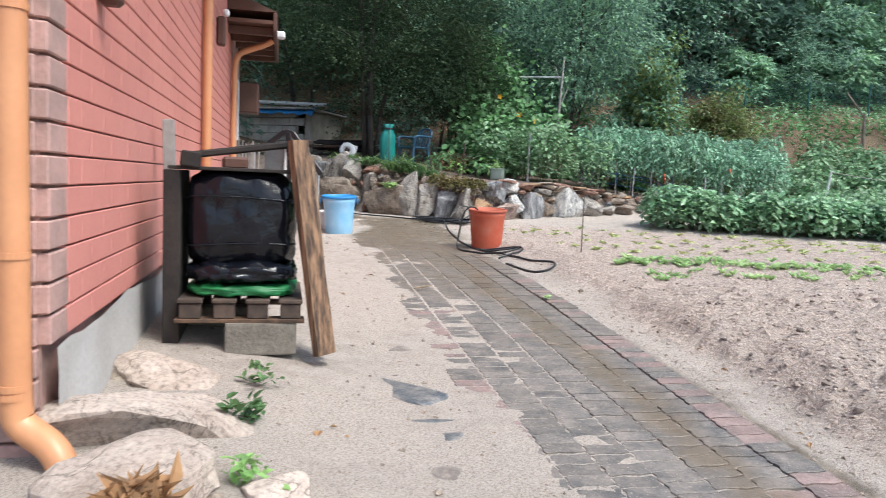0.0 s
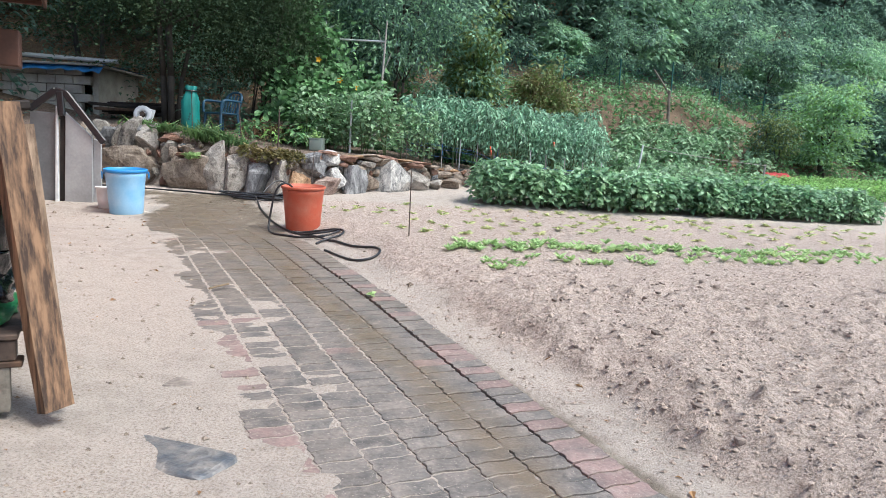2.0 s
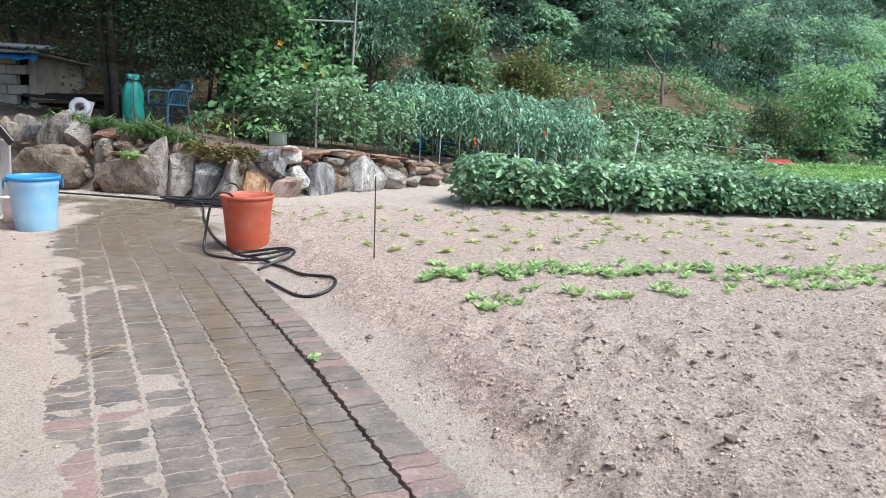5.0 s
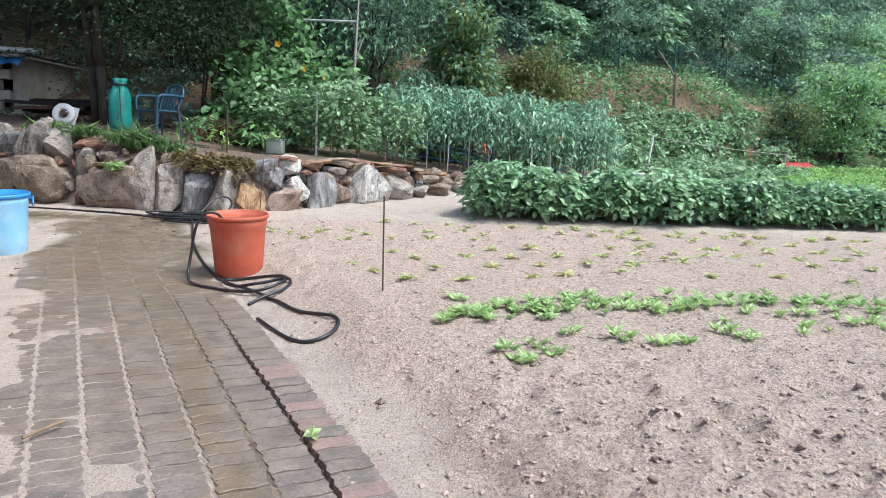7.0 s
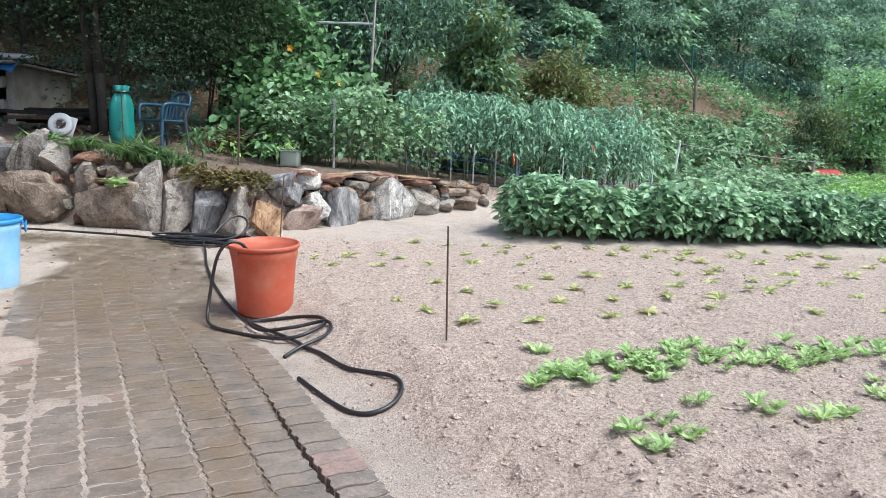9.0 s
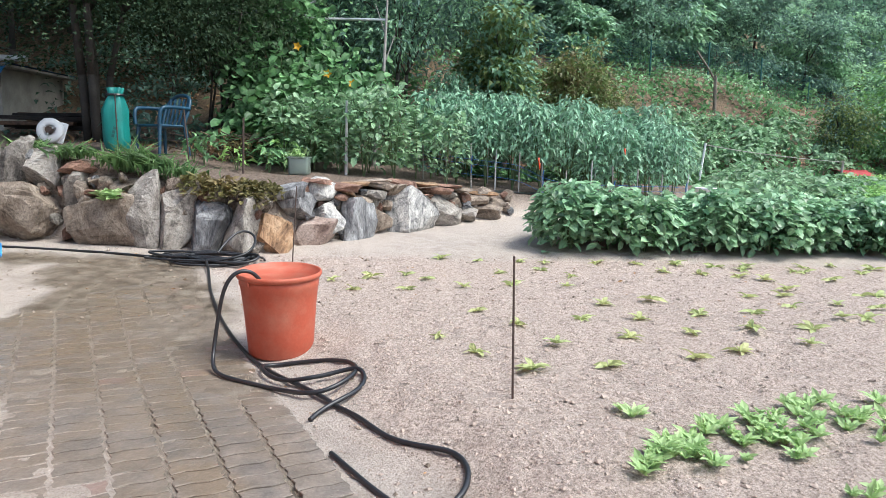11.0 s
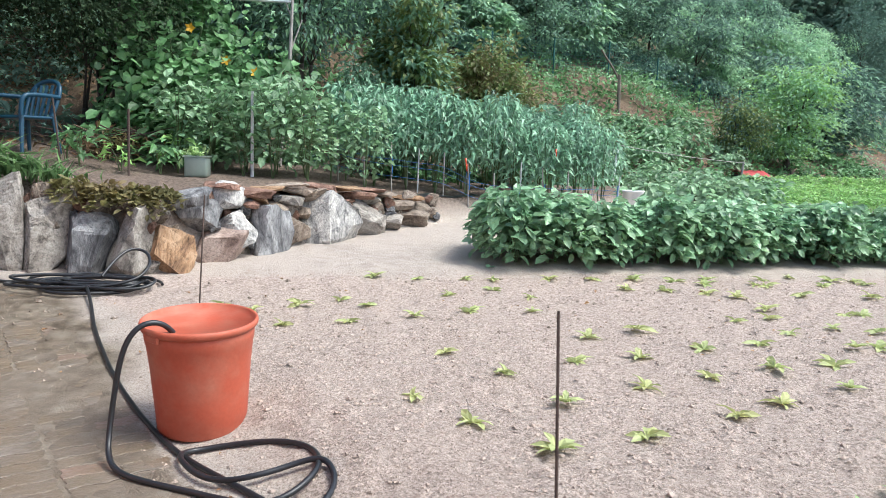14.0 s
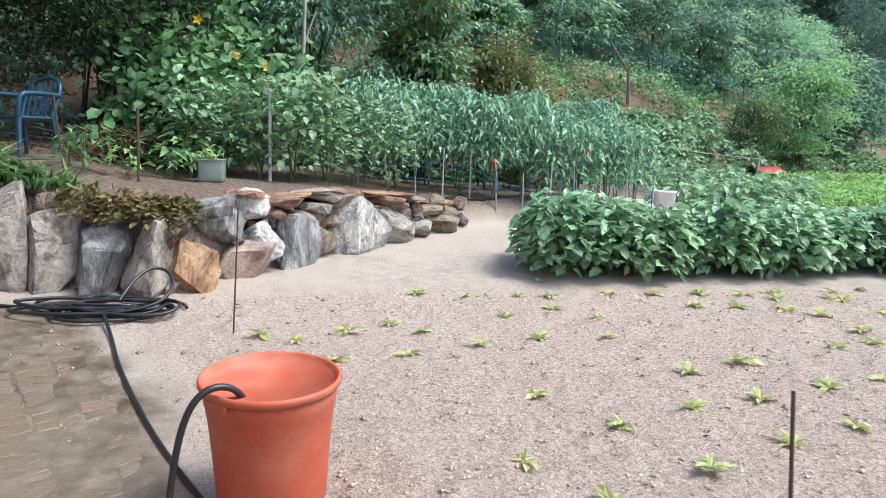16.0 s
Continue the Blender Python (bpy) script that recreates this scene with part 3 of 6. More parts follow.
# ---- foliage materials ----
def leafy(name, colour, other, rough=0.42, light=0.40, island=0.35, spec=0.5):
    return material(name, colour, rough, 0.12, 1.2, 9, 0.0, other, 0.5, island=island, through_light=light, spec=spec)


# bean, pepper and wood greens hold extra blue that stands in for haze
LEAF_BEAN = leafy("bean_leaf", (0.315, 0.475, 0.28), (0.21, 0.37, 0.21), 0.36, 0.34, 0.45)
LEAF_PEPPER = leafy("pepper_leaf", (0.20, 0.36, 0.235), (0.285, 0.455, 0.305), 0.46, 0.34, 0.5)
LEAF_EGG = leafy("broad_leaf", (0.22, 0.365, 0.195), (0.325, 0.475, 0.285), 0.45, 0.36, 0.5)
LEAF_VINE = leafy("vine_leaf", (0.15, 0.295, 0.12), (0.105, 0.22, 0.095), 0.5, 0.38, 0.5)
# maple green lowered: the shade over these crowns is put into the colour
LEAF_MAPLE_SHADED = leafy("maple_leaf_shaded", (0.040, 0.070, 0.038), (0.066, 0.098, 0.047), 0.7, 0.3, 0.3, spec=0.12)
# wood leaves: distance haze is mixed into these bluish base colours
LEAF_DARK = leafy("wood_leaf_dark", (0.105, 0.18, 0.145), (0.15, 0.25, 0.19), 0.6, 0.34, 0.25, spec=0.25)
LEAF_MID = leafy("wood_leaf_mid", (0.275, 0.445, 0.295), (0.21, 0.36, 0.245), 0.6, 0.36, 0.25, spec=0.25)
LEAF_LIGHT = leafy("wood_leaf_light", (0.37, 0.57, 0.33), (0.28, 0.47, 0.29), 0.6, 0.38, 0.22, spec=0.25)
LEAF_OLIVE = leafy("persimmon_leaf", (0.150, 0.231, 0.075), (0.188, 0.213, 0.075), 0.45)
LEAF_BROWN = leafy("persimmon_leaf_brown", (0.168, 0.186, 0.072), (0.204, 0.168, 0.078), 0.5)
LEAF_BRIGHT = leafy("seedling_leaf", (0.43, 0.57, 0.26), (0.30, 0.455, 0.19), 0.5, 0.35)
LEAF_SEED = leafy("young_leaf", (0.42, 0.48, 0.21), (0.50, 0.50, 0.23), 0.5, 0.35)
LEAF_LOW = leafy("low_crop_leaf", (0.31, 0.50, 0.16), (0.22, 0.42, 0.14), 0.5)
LEAF_GRASS = leafy("grass_blade", (0.162, 0.271, 0.091), (0.104, 0.196, 0.081), 0.5)
LEAF_RUST = leafy("rusty_leaf", (0.264, 0.155, 0.093), (0.202, 0.232, 0.078), 0.55)
LEAF_DRY = leafy("dry_leaf", (0.434, 0.264, 0.124), (0.310, 0.171, 0.093), 0.7)
BARK = material("bark", (0.040, 0.034, 0.028), 0.9, 0.4, 3, 40, 0.8, (0.075, 0.065, 0.055))
STEM = material("green_stem", (0.09, 0.13, 0.05), 0.7, 0.2, 5, 40, 0.1)
DRYSTEM = material("dry_stem", (0.22, 0.16, 0.10), 0.8, 0.3, 5, 40, 0.3)
PETAL = material("yellow_petal", (0.75, 0.42, 0.02), 0.5, 0.1, 5, 40, 0)
RED = material("red_fruit", (0.62, 0.06, 0.015), 0.25, 0.1, 5, 30, 0)


def crown(name, pts, ways, sizes, mat, parent, **k):
    v, f = leaves(pts, ways, sizes, **k)
    ob = new(name, mesh_of(name, v, f, mat))
    ob.parent = parent
    return ob


def make_tree(name, m, label, height, radius, low, n_leaf, leaf, mats, seed, stems=1, spread_xy=None, lump=0.24, limbs=9, trunk_r=0.09, group="", flat=1.0, width=0.5, simple=False, clumps=46, tier=0.0):
    """Tapered trunks with limbs, and a crown of leaf clumps with an uneven outline. low: where the crown begins."""
    rng = np.random.default_rng(seed)
    t = thing(name, m, label, "tree", group)
    bm = bmesh.new()
    ends = []
    for s in range(stems):
        a = rng.uniform(0, 6.28)
        foot = Vector((rng.normal(0, 0.10 * (stems > 1)), rng.normal(0, 0.10 * (stems > 1)), -0.15))
        lean = Vector((math.cos(a), math.sin(a), 0)) * radius * (0.35 if stems > 1 else 0.08)
        p, r = foot, trunk_r * rng.uniform(0.75, 1.1)
        n = 5
        for k in range(n):
            q = foot + lean * ((k + 1) / n) ** 1.2 + Vector((rng.normal(0, .04), rng.normal(0, .04), (height * 0.8) * (k + 1) / n + 0.15))
            rod(bm, p, q, r, r * 0.78, 8)
            if (k + 1) / n * height * 0.8 > low * 0.75:
                for j in range(max(1, limbs // (n * stems) + 1)):
                    b = rng.uniform(0, 6.28)
                    e = q + Vector((math.cos(b) * radius * rng.uniform(.4, .85), math.sin(b) * radius * rng.uniform(.4, .85), rng.uniform(0.0, .45) * (height - low)))
                    mid = (q + e) / 2 + Vector((0, 0, 0.08 * radius))
                    rod(bm, q, mid, r * 0.5, r * 0.32, 6), rod(bm, mid, e, r * 0.32, r * 0.1, 5)
                    ends += [e, mid]
            p, r = q, r * 0.78
    part("trunk", bm, BARK, t, "", True)
    # clumps in a flattened dome
    nc = clumps
    c = rng.normal(size=(nc, 3))
    c /= np.linalg.norm(c, axis=1, keepdims=True)
    c *= rng.uniform(0.45, 1.0, (nc, 1)) ** 0.6
    mid_z, half = (height + low) / 2, (height - low) / 2
    c = c * np.array([radius, radius, half * flat]) * rng.uniform(0.8, 1.12, (nc, 1)) + np.array([0, 0, mid_z])
    if ends:
        c = np.concatenate([c, np.array([tuple(e) for e in ends])])
    share = rng.dirichlet(np.ones(len(mats)) * 6)
    for i, mat in enumerate(mats):
        n = int(n_leaf * share[i])
        pick = rng.integers(0, len(c), n)
        off = rng.normal(size=(n, 3)) * np.array([1, 1, 0.62]) * radius * lump
        out = off / (radius * lump) + 0.5 * rng.normal(size=(n, 3)) + np.array([0, 0, -0.35])
        if tier:
            # flat sprays that droop at their rims
            off[:, 2] = off[:, 2] * tier - 0.32 * (off[:, 0] ** 2 + off[:, 1] ** 2) / (radius * lump)
            out = out * np.array([1, 1, 0.35]) + np.array([0, 0, -0.12])
        pts = c[pick] + off
        pts[:, 2] = np.maximum(pts[:, 2], low * 0.8)
        crown("crown", pts, out, leaf * rng.uniform(0.6, 1.25, n), mat, t, width=width, rng=rng, simple=simple)
    return t


# ---- stone wall ----
def stone_material(name, light, mid, dark, scale=4.0, streak=1.0):
    """Weathered broken stone: blotches, grain, thin dark cracks and relief."""
    m = bpy.data.materials.new(name)
    m.use_nodes = True
    n, l = m.node_tree.nodes, m.node_tree.links
    b = n["Principled BSDF"]
    co = n.new("ShaderNodeTexCoord")
    turn = n.new("ShaderNodeMapping")
    turn.inputs["Scale"].default_value = (1, 1, streak)
    turn.inputs["Rotation"].default_value = (0, 0.6, 0)
    shift = n.new("ShaderNodeObjectInfo")
    far = n.new("ShaderNodeVectorMath")
    far.operation = "MULTIPLY_ADD"
    far.inputs[1].default_value = (1, 1, 1)
    spread_by = n.new("ShaderNodeVectorMath")
    spread_by.operation = "SCALE"
    spread_by.inputs["Scale"].default_value = 37.0
    l.new(shift.outputs["Random"], spread_by.inputs[0])
    l.new(co.outputs["Object"], turn.inputs["Vector"])
    l.new(turn.outputs["Vector"], far.inputs[0]), l.new(spread_by.outputs["Vector"], far.inputs[2])

    def grain(size, detail, rough, twist):
        t = n.new("ShaderNodeTexNoise")
        for key, value in (("Scale", size), ("Detail", detail), ("Roughness", rough), ("Distortion", twist)):
            t.inputs[key].default_value = value
        l.new(far.outputs["Vector"], t.inputs["Vector"])
        return t.outputs["Fac"]

    def ramp(fac, stops):
        r = n.new("ShaderNodeValToRGB")
        while len(r.color_ramp.elements) < len(stops):
            r.color_ramp.elements.new(0.5)
        for e, (p, c) in zip(r.color_ramp.elements, stops):
            e.position, e.color = p, (*c, 1)
        l.new(fac, r.inputs["Fac"])
        return r.outputs["Color"]

    def times(a, c):
        q = n.new("ShaderNodeMix")
        q.data_type, q.blend_type = "RGBA", "MULTIPLY"
        q.inputs[0].default_value = 1.0
        l.new(a, q.inputs[6]), l.new(c, q.inputs[7])
        return q.outputs[2]

    blot, speck, line = grain(scale, 9, 0.68, 0.8), grain(42, 6, 0.7, 0.3), grain(scale * 1.3, 4, 0.55, 1.6)
    col = times(ramp(blot, [(0.34, dark), (0.47, mid), (0.62, light)]), ramp(speck, [(0.35, (0.62,) * 3), (0.5, (1.0,) * 3), (0.68, (1.22,) * 3)]))
    col = times(col, ramp(line, [(0.482, (1.0,) * 3), (0.494, (0.42,) * 3), (0.503, (1.0,) * 3)]))
    hue = n.new("ShaderNodeHueSaturation")
    value = n.new("ShaderNodeMapRange")
    value.inputs["To Min"].default_value, value.inputs["To Max"].default_value = 0.8, 1.2
    l.new(shift.outputs["Random"], value.inputs["Value"])
    l.new(value.outputs["Result"], hue.inputs["Value"])
    l.new(col, hue.inputs["Color"])
    l.new(hue.outputs["Color"], b.inputs["Base Color"])
    b.inputs["Roughness"].default_value, b.inputs["Specular IOR Level"].default_value = 0.88, 0.3
    for fac, strength, depth in ((blot, 0.7, 0.05), (speck, 0.6, 0.012)):
        bp = n.new("ShaderNodeBump")
        bp.inputs["Strength"].default_value, bp.inputs["Distance"].default_value = strength, depth
        l.new(fac, bp.inputs["Height"])
        if b.inputs["Normal"].is_linked:
            l.new(b.inputs["Normal"].links[0].from_socket, bp.inputs["Normal"])
        l.new(bp.outputs["Normal"], b.inputs["Normal"])
    return m


STONE = {
    "brown": stone_material("stone_brown", (0.385, 0.325, 0.265), (0.255, 0.205, 0.162), (0.105, 0.08, 0.063)),
    "grey": stone_material("stone_grey", (0.41, 0.38, 0.34), (0.262, 0.236, 0.206), (0.085, 0.076, 0.068)),
    "dark": stone_material("stone_dark", (0.30, 0.30, 0.30), (0.155, 0.155, 0.16), (0.065, 0.065, 0.068), 6.0, 0.4),
    "white": stone_material("stone_white", (0.58, 0.56, 0.52), (0.35, 0.34, 0.325), (0.12, 0.12, 0.125), 8.0, 0.75),
    "pink": stone_material("stone_pink", (0.50, 0.40, 0.345), (0.37, 0.275, 0.23), (0.20, 0.14, 0.115)),
    "slab": stone_material("stone_rust", (0.44, 0.31, 0.20), (0.275, 0.165, 0.092), (0.12, 0.075, 0.05), 4.0, 0.35),
    "red": stone_material("broken_brick", (0.33, 0.205, 0.155), (0.225, 0.128, 0.093), (0.11, 0.068, 0.052), 6.0),
}


def rock_mesh(w, d, h, seed, fine=3, cuts=9, sharp=0.5):
    """A broken stone: a boxed ball with flat breaks and a rough skin."""
    rng = np.random.default_rng(seed)
    bm = bmesh.new()
    bmesh.ops.create_icosphere(bm, subdivisions=fine, radius=1)
    planes = []
    for _ in range(cuts):
        nrm = Vector(rng.normal(size=3)).normalized()
        planes.append((nrm, rng.uniform(sharp, 0.88)))
    off = Vector(rng.uniform(-50, 50, 3))
    for v in bm.verts:
        p = v.co.normalized()
        p = Vector([math.copysign(abs(c) ** 0.5, c) for c in p])
        for nrm, k in planes:
            o = p.dot(nrm) - k
            if o > 0:
                p -= nrm * o
        p *= 1.08 + 0.08 * noise.noise(p * 1.7 + off) + 0.05 * noise.noise(p * 5 + off) + 0.035 * noise.ridged_multi_fractal(p * 3 + off, 1.0, 2.2, 4, 1.0, 2.0) - 0.04
        v.co = Vector((p.x * w / 1.75, p.y * d / 1.75, p.z * h / 1.75))
    me = bpy.data.meshes.new("stone")
    bm.to_mesh(me)
    bm.free()
    return me


LOWER = [(-3.88, .94, .76, .52, "brown", -6), (-3.36, 1.04, .34, .74, "grey", 6), (-3.03, .95, .44, .70, "grey", 0), (-2.62, .93, .40, .64, "dark", 8), (-2.28, .88, .34, .60, "grey", 4), (-1.97, .81, .46, .56, "slab", 24), (-1.63, .83, .50, .50, "pink", 14),
         (-4.83, .98, .90, .62, "brown", 0), (-5.42, 1.0, .34, .5, "brown", 0)]
LOWER_EAST = [(-1.21, .92, .42, .62, "dark", -8), (-.66, .98, .70, .58, "white", 0), (-.20, .96, .44, .44, "grey", 8), (.46, .98, .36, .20, "brown", 0), (.14, .92, .32, .17, "grey", 0), (-1.50, .98, .34, .26, "white", -30), (-.95, 0.95, .26, .3, "brown", 0)]
UPPER = [(-4.66, 1.52, .44, .52, "grey", 10), (-4.97, 1.54, .27, .54, "grey", 16), (-5.2, 1.52, .25, .50, "grey", 14), (-5.42, 1.50, .25, .47, "dark", 10), (-4.25, 1.55, .36, .13, "red", 2), (-5.66, 1.50, .26, .46, "grey", 8), (-5.92, 1.5, .28, .46, "brown", 0),
         (-4.28, 1.24, .20, .42, "grey", 14), (-4.44, 1.28, .16, .12, "red", 0), (-4.02, 1.40, .3, .16, "brown", 0), (-3.62, 1.36, .34, .12, "brown", 0)]
RUBBLE = [(-3.95, 1.27, .22, .075, "red", 0), (-3.70, 1.27, .22, .075, "red", 0), (-1.78, 1.14, .36, .32, "dark", 0), (-1.86, 1.35, .34, .17, "dark", 0), (-1.56, 1.30, .24, .26, "white", 20), (-1.36, 1.35, .38, .09, "red", 4), (-1.40, 1.25, .22, .08, "red", 0), (-1.13, 1.17, .30, .14, "brown", 0),
          (-1.07, 1.05, .26, .12, "brown", 0), (-1.05, 1.28, .30, .09, "grey", 8), (-.76, 1.29, .28, .13, "brown", -10), (-.30, 1.28, .46, .08, "red", 4), (-.50, 1.21, .47, .08, "red", 0)]
RUBBLE_EAST = [(-1.62, 1.44, .30, .06, "red", 6), (-1.0, 1.43, .34, .055, "brown", -3), (-.72, 1.41, .30, .06, "red", 4), (-.40, 1.36, .36, .055, "slab", -3), (-.1, 1.33, .34, .055, "red", 5), (.12, 1.27, .30, .06, "brown", -4), (.45, 1.21, .32, .06, "slab", 3), (-1.28, 1.30, .18, .11, "slab", 12), (-.88, 1.10, .2, .13, "brown", -8), (-1.02, .93, .16, .14, "pink", 10), (-.01, 1.10, .28, .14, "brown", 0), (-.93, 1.36, .33, .07, "brown", 4), (-.56, 1.35, .13, .09, "red", 0), (-1.45, 1.12, .10, .17, "white", 6), (.3, 1.12, .34, .10, "brown", 0), (-1.2, 1.39, .26, .06, "slab", 0), (-.15, 1.20, .3, .08, "grey", 0), (.6, 1.06, .26, .12, "brown", 0)]


def build_stone_wall():
    wall = thing("stone_wall", pose(0, 0, 0), "dry retaining wall of broken grey and brown stones", "wall")
    k = 0
    for course, back in ((LOWER, 0.0), (LOWER_EAST, 0.0), (UPPER, 0.16), (RUBBLE, 0.10), (RUBBLE_EAST, 0.10)):
        for x, z, w, h, kind, tilt in course:
            k += 1
            y = float(np.interp(x, WALL_X, WALL_Y)) + back
            big = w * h > 0.07
            me = rock_mesh(w * 1.16, 0.26 + 0.3 * min(w, 0.6), h * 1.12, 100 + k, 4 if big else 2, 13 if big else 8)
            me.materials.append(STONE[kind])
            ob = new("stone", me)
            ob.matrix_basis = pose(x, y + 0.10, z, 0, tilt, 0)
            ob.parent = wall
    rng = np.random.default_rng(5)
    small = [rock_mesh(1, 0.9, 0.7, 900 + i, 2, 6) for i in range(5)]
    for i, me in enumerate(small):
        me.materials.append(STONE[("brown", "grey", "dark", "brown", "red")[i]])
    for i in range(170):
        x = rng.uniform(-6.0, 0.9)
        y = float(np.interp(x, WALL_X, WALL_Y))
        lo, hi = float(plain(x, y)), float(ground_z(x, y + 0.6))
        s = rng.uniform(0.09, 0.20)
        ob = new("stone", small[i % 5])
        ob.matrix_basis = pose(x, y + rng.uniform(0.08, 0.22), rng.uniform(lo + 0.03, hi - 0.02), *rng.uniform(0, 360, 3)) @ Matrix.Diagonal((s, s, s, 1))
        ob.parent = wall
    return wall


build_stone_wall()

# ---- hillside woods ----
def build_woods():
    rng = np.random.default_rng(21)
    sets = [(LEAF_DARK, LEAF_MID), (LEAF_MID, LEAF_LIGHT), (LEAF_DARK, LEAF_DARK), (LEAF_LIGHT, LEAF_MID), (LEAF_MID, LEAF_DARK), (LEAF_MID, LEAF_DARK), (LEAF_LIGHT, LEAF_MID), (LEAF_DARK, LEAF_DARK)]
    labels = ["dark green broadleaf tree on the wooded slope", "fresh green broadleaf tree on the wooded slope", "deep green tree in the shaded wood", "light green young tree on the slope", "mid-green broadleaf tree on the wooded slope"]
    first = []
    for i in range(8):
        near = i < 5
        h = (7.0, 5.6, 8.0, 4.0, 6.5, 9.0, 7.5, 8.0)[i]
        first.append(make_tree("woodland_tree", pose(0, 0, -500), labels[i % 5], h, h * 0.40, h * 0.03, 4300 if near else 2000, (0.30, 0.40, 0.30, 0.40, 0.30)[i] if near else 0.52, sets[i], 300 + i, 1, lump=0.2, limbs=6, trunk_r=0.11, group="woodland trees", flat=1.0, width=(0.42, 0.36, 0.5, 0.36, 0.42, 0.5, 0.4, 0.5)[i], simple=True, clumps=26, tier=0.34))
    used = [False] * 8
    spots = []
    for row, s in enumerate((9.0, 11, 14, 17, 22, 28, 36, 46)):
        step = 2.9 + 0.12 * s
        for a in np.arange(-34, 62 + s, step):
            x = 7 + 0.867 * a - 0.498 * s + rng.normal(0, 0.8)
            y = 21.7 + 0.498 * a + 0.867 * s + rng.normal(0, 0.8)
            if y < 15 or x / max(y, 1) > 0.95 or x / max(y, 1) < -0.75:
                continue
            spots.append((x, y, s, a))
    for a in np.arange(-8, 40, 2.3):
        spots.append((7 + 0.867 * a - 0.498 * 8.0 + rng.normal(0, .3), 21.7 + 0.498 * a + 0.867 * 8.0 + rng.normal(0, .3), 8.0, -60))
    # dark trees added low on the left slope to fill in its shade
    for s, step in ((3.2, 2.1), (5.0, 2.3)):
        for x in np.arange(-13, -.6, step):
            spots.append((x + rng.normal(0, .3), 21.7 + (s + .498 * (x - 7)) / .867 + rng.normal(0, .3), s, -50))
    for x, y, s, a in spots:
        if -10.6 < x < -5.0 and y < 19.4:
            continue
        # paler or darker leaf sets by direction q and distance s up the slope
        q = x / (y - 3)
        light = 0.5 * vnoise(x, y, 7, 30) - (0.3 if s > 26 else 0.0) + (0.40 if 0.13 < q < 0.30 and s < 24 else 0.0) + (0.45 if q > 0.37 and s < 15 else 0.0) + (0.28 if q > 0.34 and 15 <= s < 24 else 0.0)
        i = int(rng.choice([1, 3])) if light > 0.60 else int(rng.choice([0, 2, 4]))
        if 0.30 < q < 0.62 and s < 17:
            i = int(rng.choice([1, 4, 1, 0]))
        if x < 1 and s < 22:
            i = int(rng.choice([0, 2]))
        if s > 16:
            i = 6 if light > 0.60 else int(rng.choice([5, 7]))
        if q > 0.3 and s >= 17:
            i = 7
        k = rng.uniform(0.8, 1.25) * (1 + 0.004 * s) * (.55 if a <= -50 else 1) * (0.46 if q > 0.34 and s < 17 and a > -50 else 1)
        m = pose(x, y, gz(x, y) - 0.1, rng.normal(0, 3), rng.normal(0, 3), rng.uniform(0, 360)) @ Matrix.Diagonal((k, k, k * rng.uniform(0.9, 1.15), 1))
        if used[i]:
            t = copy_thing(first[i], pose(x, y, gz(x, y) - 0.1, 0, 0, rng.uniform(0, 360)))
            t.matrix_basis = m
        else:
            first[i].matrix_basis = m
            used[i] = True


build_woods()

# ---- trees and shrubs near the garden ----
# maples and bush by the hut carry their shade in the leaf colour
make_tree("maple_tree", pose(-5.55, 15.9, gz(-5.55, 15.9)), "maple with several leaning trunks beside the hut, shade in its leaf colour", 6.2, 3.0, 1.45, 40000, 0.075, (LEAF_MAPLE_SHADED, LEAF_MAPLE_SHADED, LEAF_MAPLE_SHADED), 11, 4, lump=0.17, limbs=30, trunk_r=0.085, width=0.7, clumps=80, tier=0.3)
make_tree("maple_tree", pose(-8.6, 18.8, gz(-8.6, 18.8)), "maple above the hut roof, shade in its leaf colour", 5.8, 2.7, 1.7, 20000, 0.09, (LEAF_MAPLE_SHADED, LEAF_MAPLE_SHADED), 12, 2, lump=0.2, clumps=60, tier=0.3, limbs=18, trunk_r=0.09, width=0.75)
make_tree("garden_bush", pose(-3.75, 16.6, gz(-3.75, 16.6)), "multi-stemmed bush, its shade put into the leaf colour", 3.4, 1.2, 1.25, 11000, 0.075, (LEAF_MAPLE_SHADED, LEAF_MAPLE_SHADED), 13, 6, lump=0.26, limbs=18, trunk_r=0.03, width=0.5)
make_tree("young_tree", pose(-1.0, 19.6, gz(-1.0, 19.6)), "feathery green young tree behind the trellis", 5.0, 1.7, 0.7, 9000, 0.15, (LEAF_MID, LEAF_DARK, LEAF_LIGHT), 14, 2, lump=0.22, limbs=16, trunk_r=0.05, width=0.4)
make_tree("persimmon_tree", pose(0.95, 19.8, gz(0.95, 19.8)), "small olive-green persimmon tree behind the pepper rows", 2.95, 0.80, 0.3, 5500, 0.15, (LEAF_OLIVE, LEAF_OLIVE, LEAF_MID), 15, 2, lump=0.18, limbs=14, trunk_r=0.05, width=0.6)
make_tree("persimmon_tree", pose(3.0, 21.9, gz(3.0, 21.9)), "small persimmon tree turning brownish", 1.95, 1.05, 0.2, 5500, 0.135, (LEAF_BROWN, LEAF_OLIVE), 16, 2, lump=0.17, limbs=14, trunk_r=0.05, width=0.6)
make_tree("round_tree", pose(13.1, 26.2, gz(13.1, 26.2)), "round light green tree at the field's end", 3.1, 1.35, 0.5, 7500, 0.16, (LEAF_LIGHT, LEAF_LOW, LEAF_LIGHT), 17, 3, lump=0.20, tier=0.4, limbs=14, trunk_r=0.07, width=0.45)
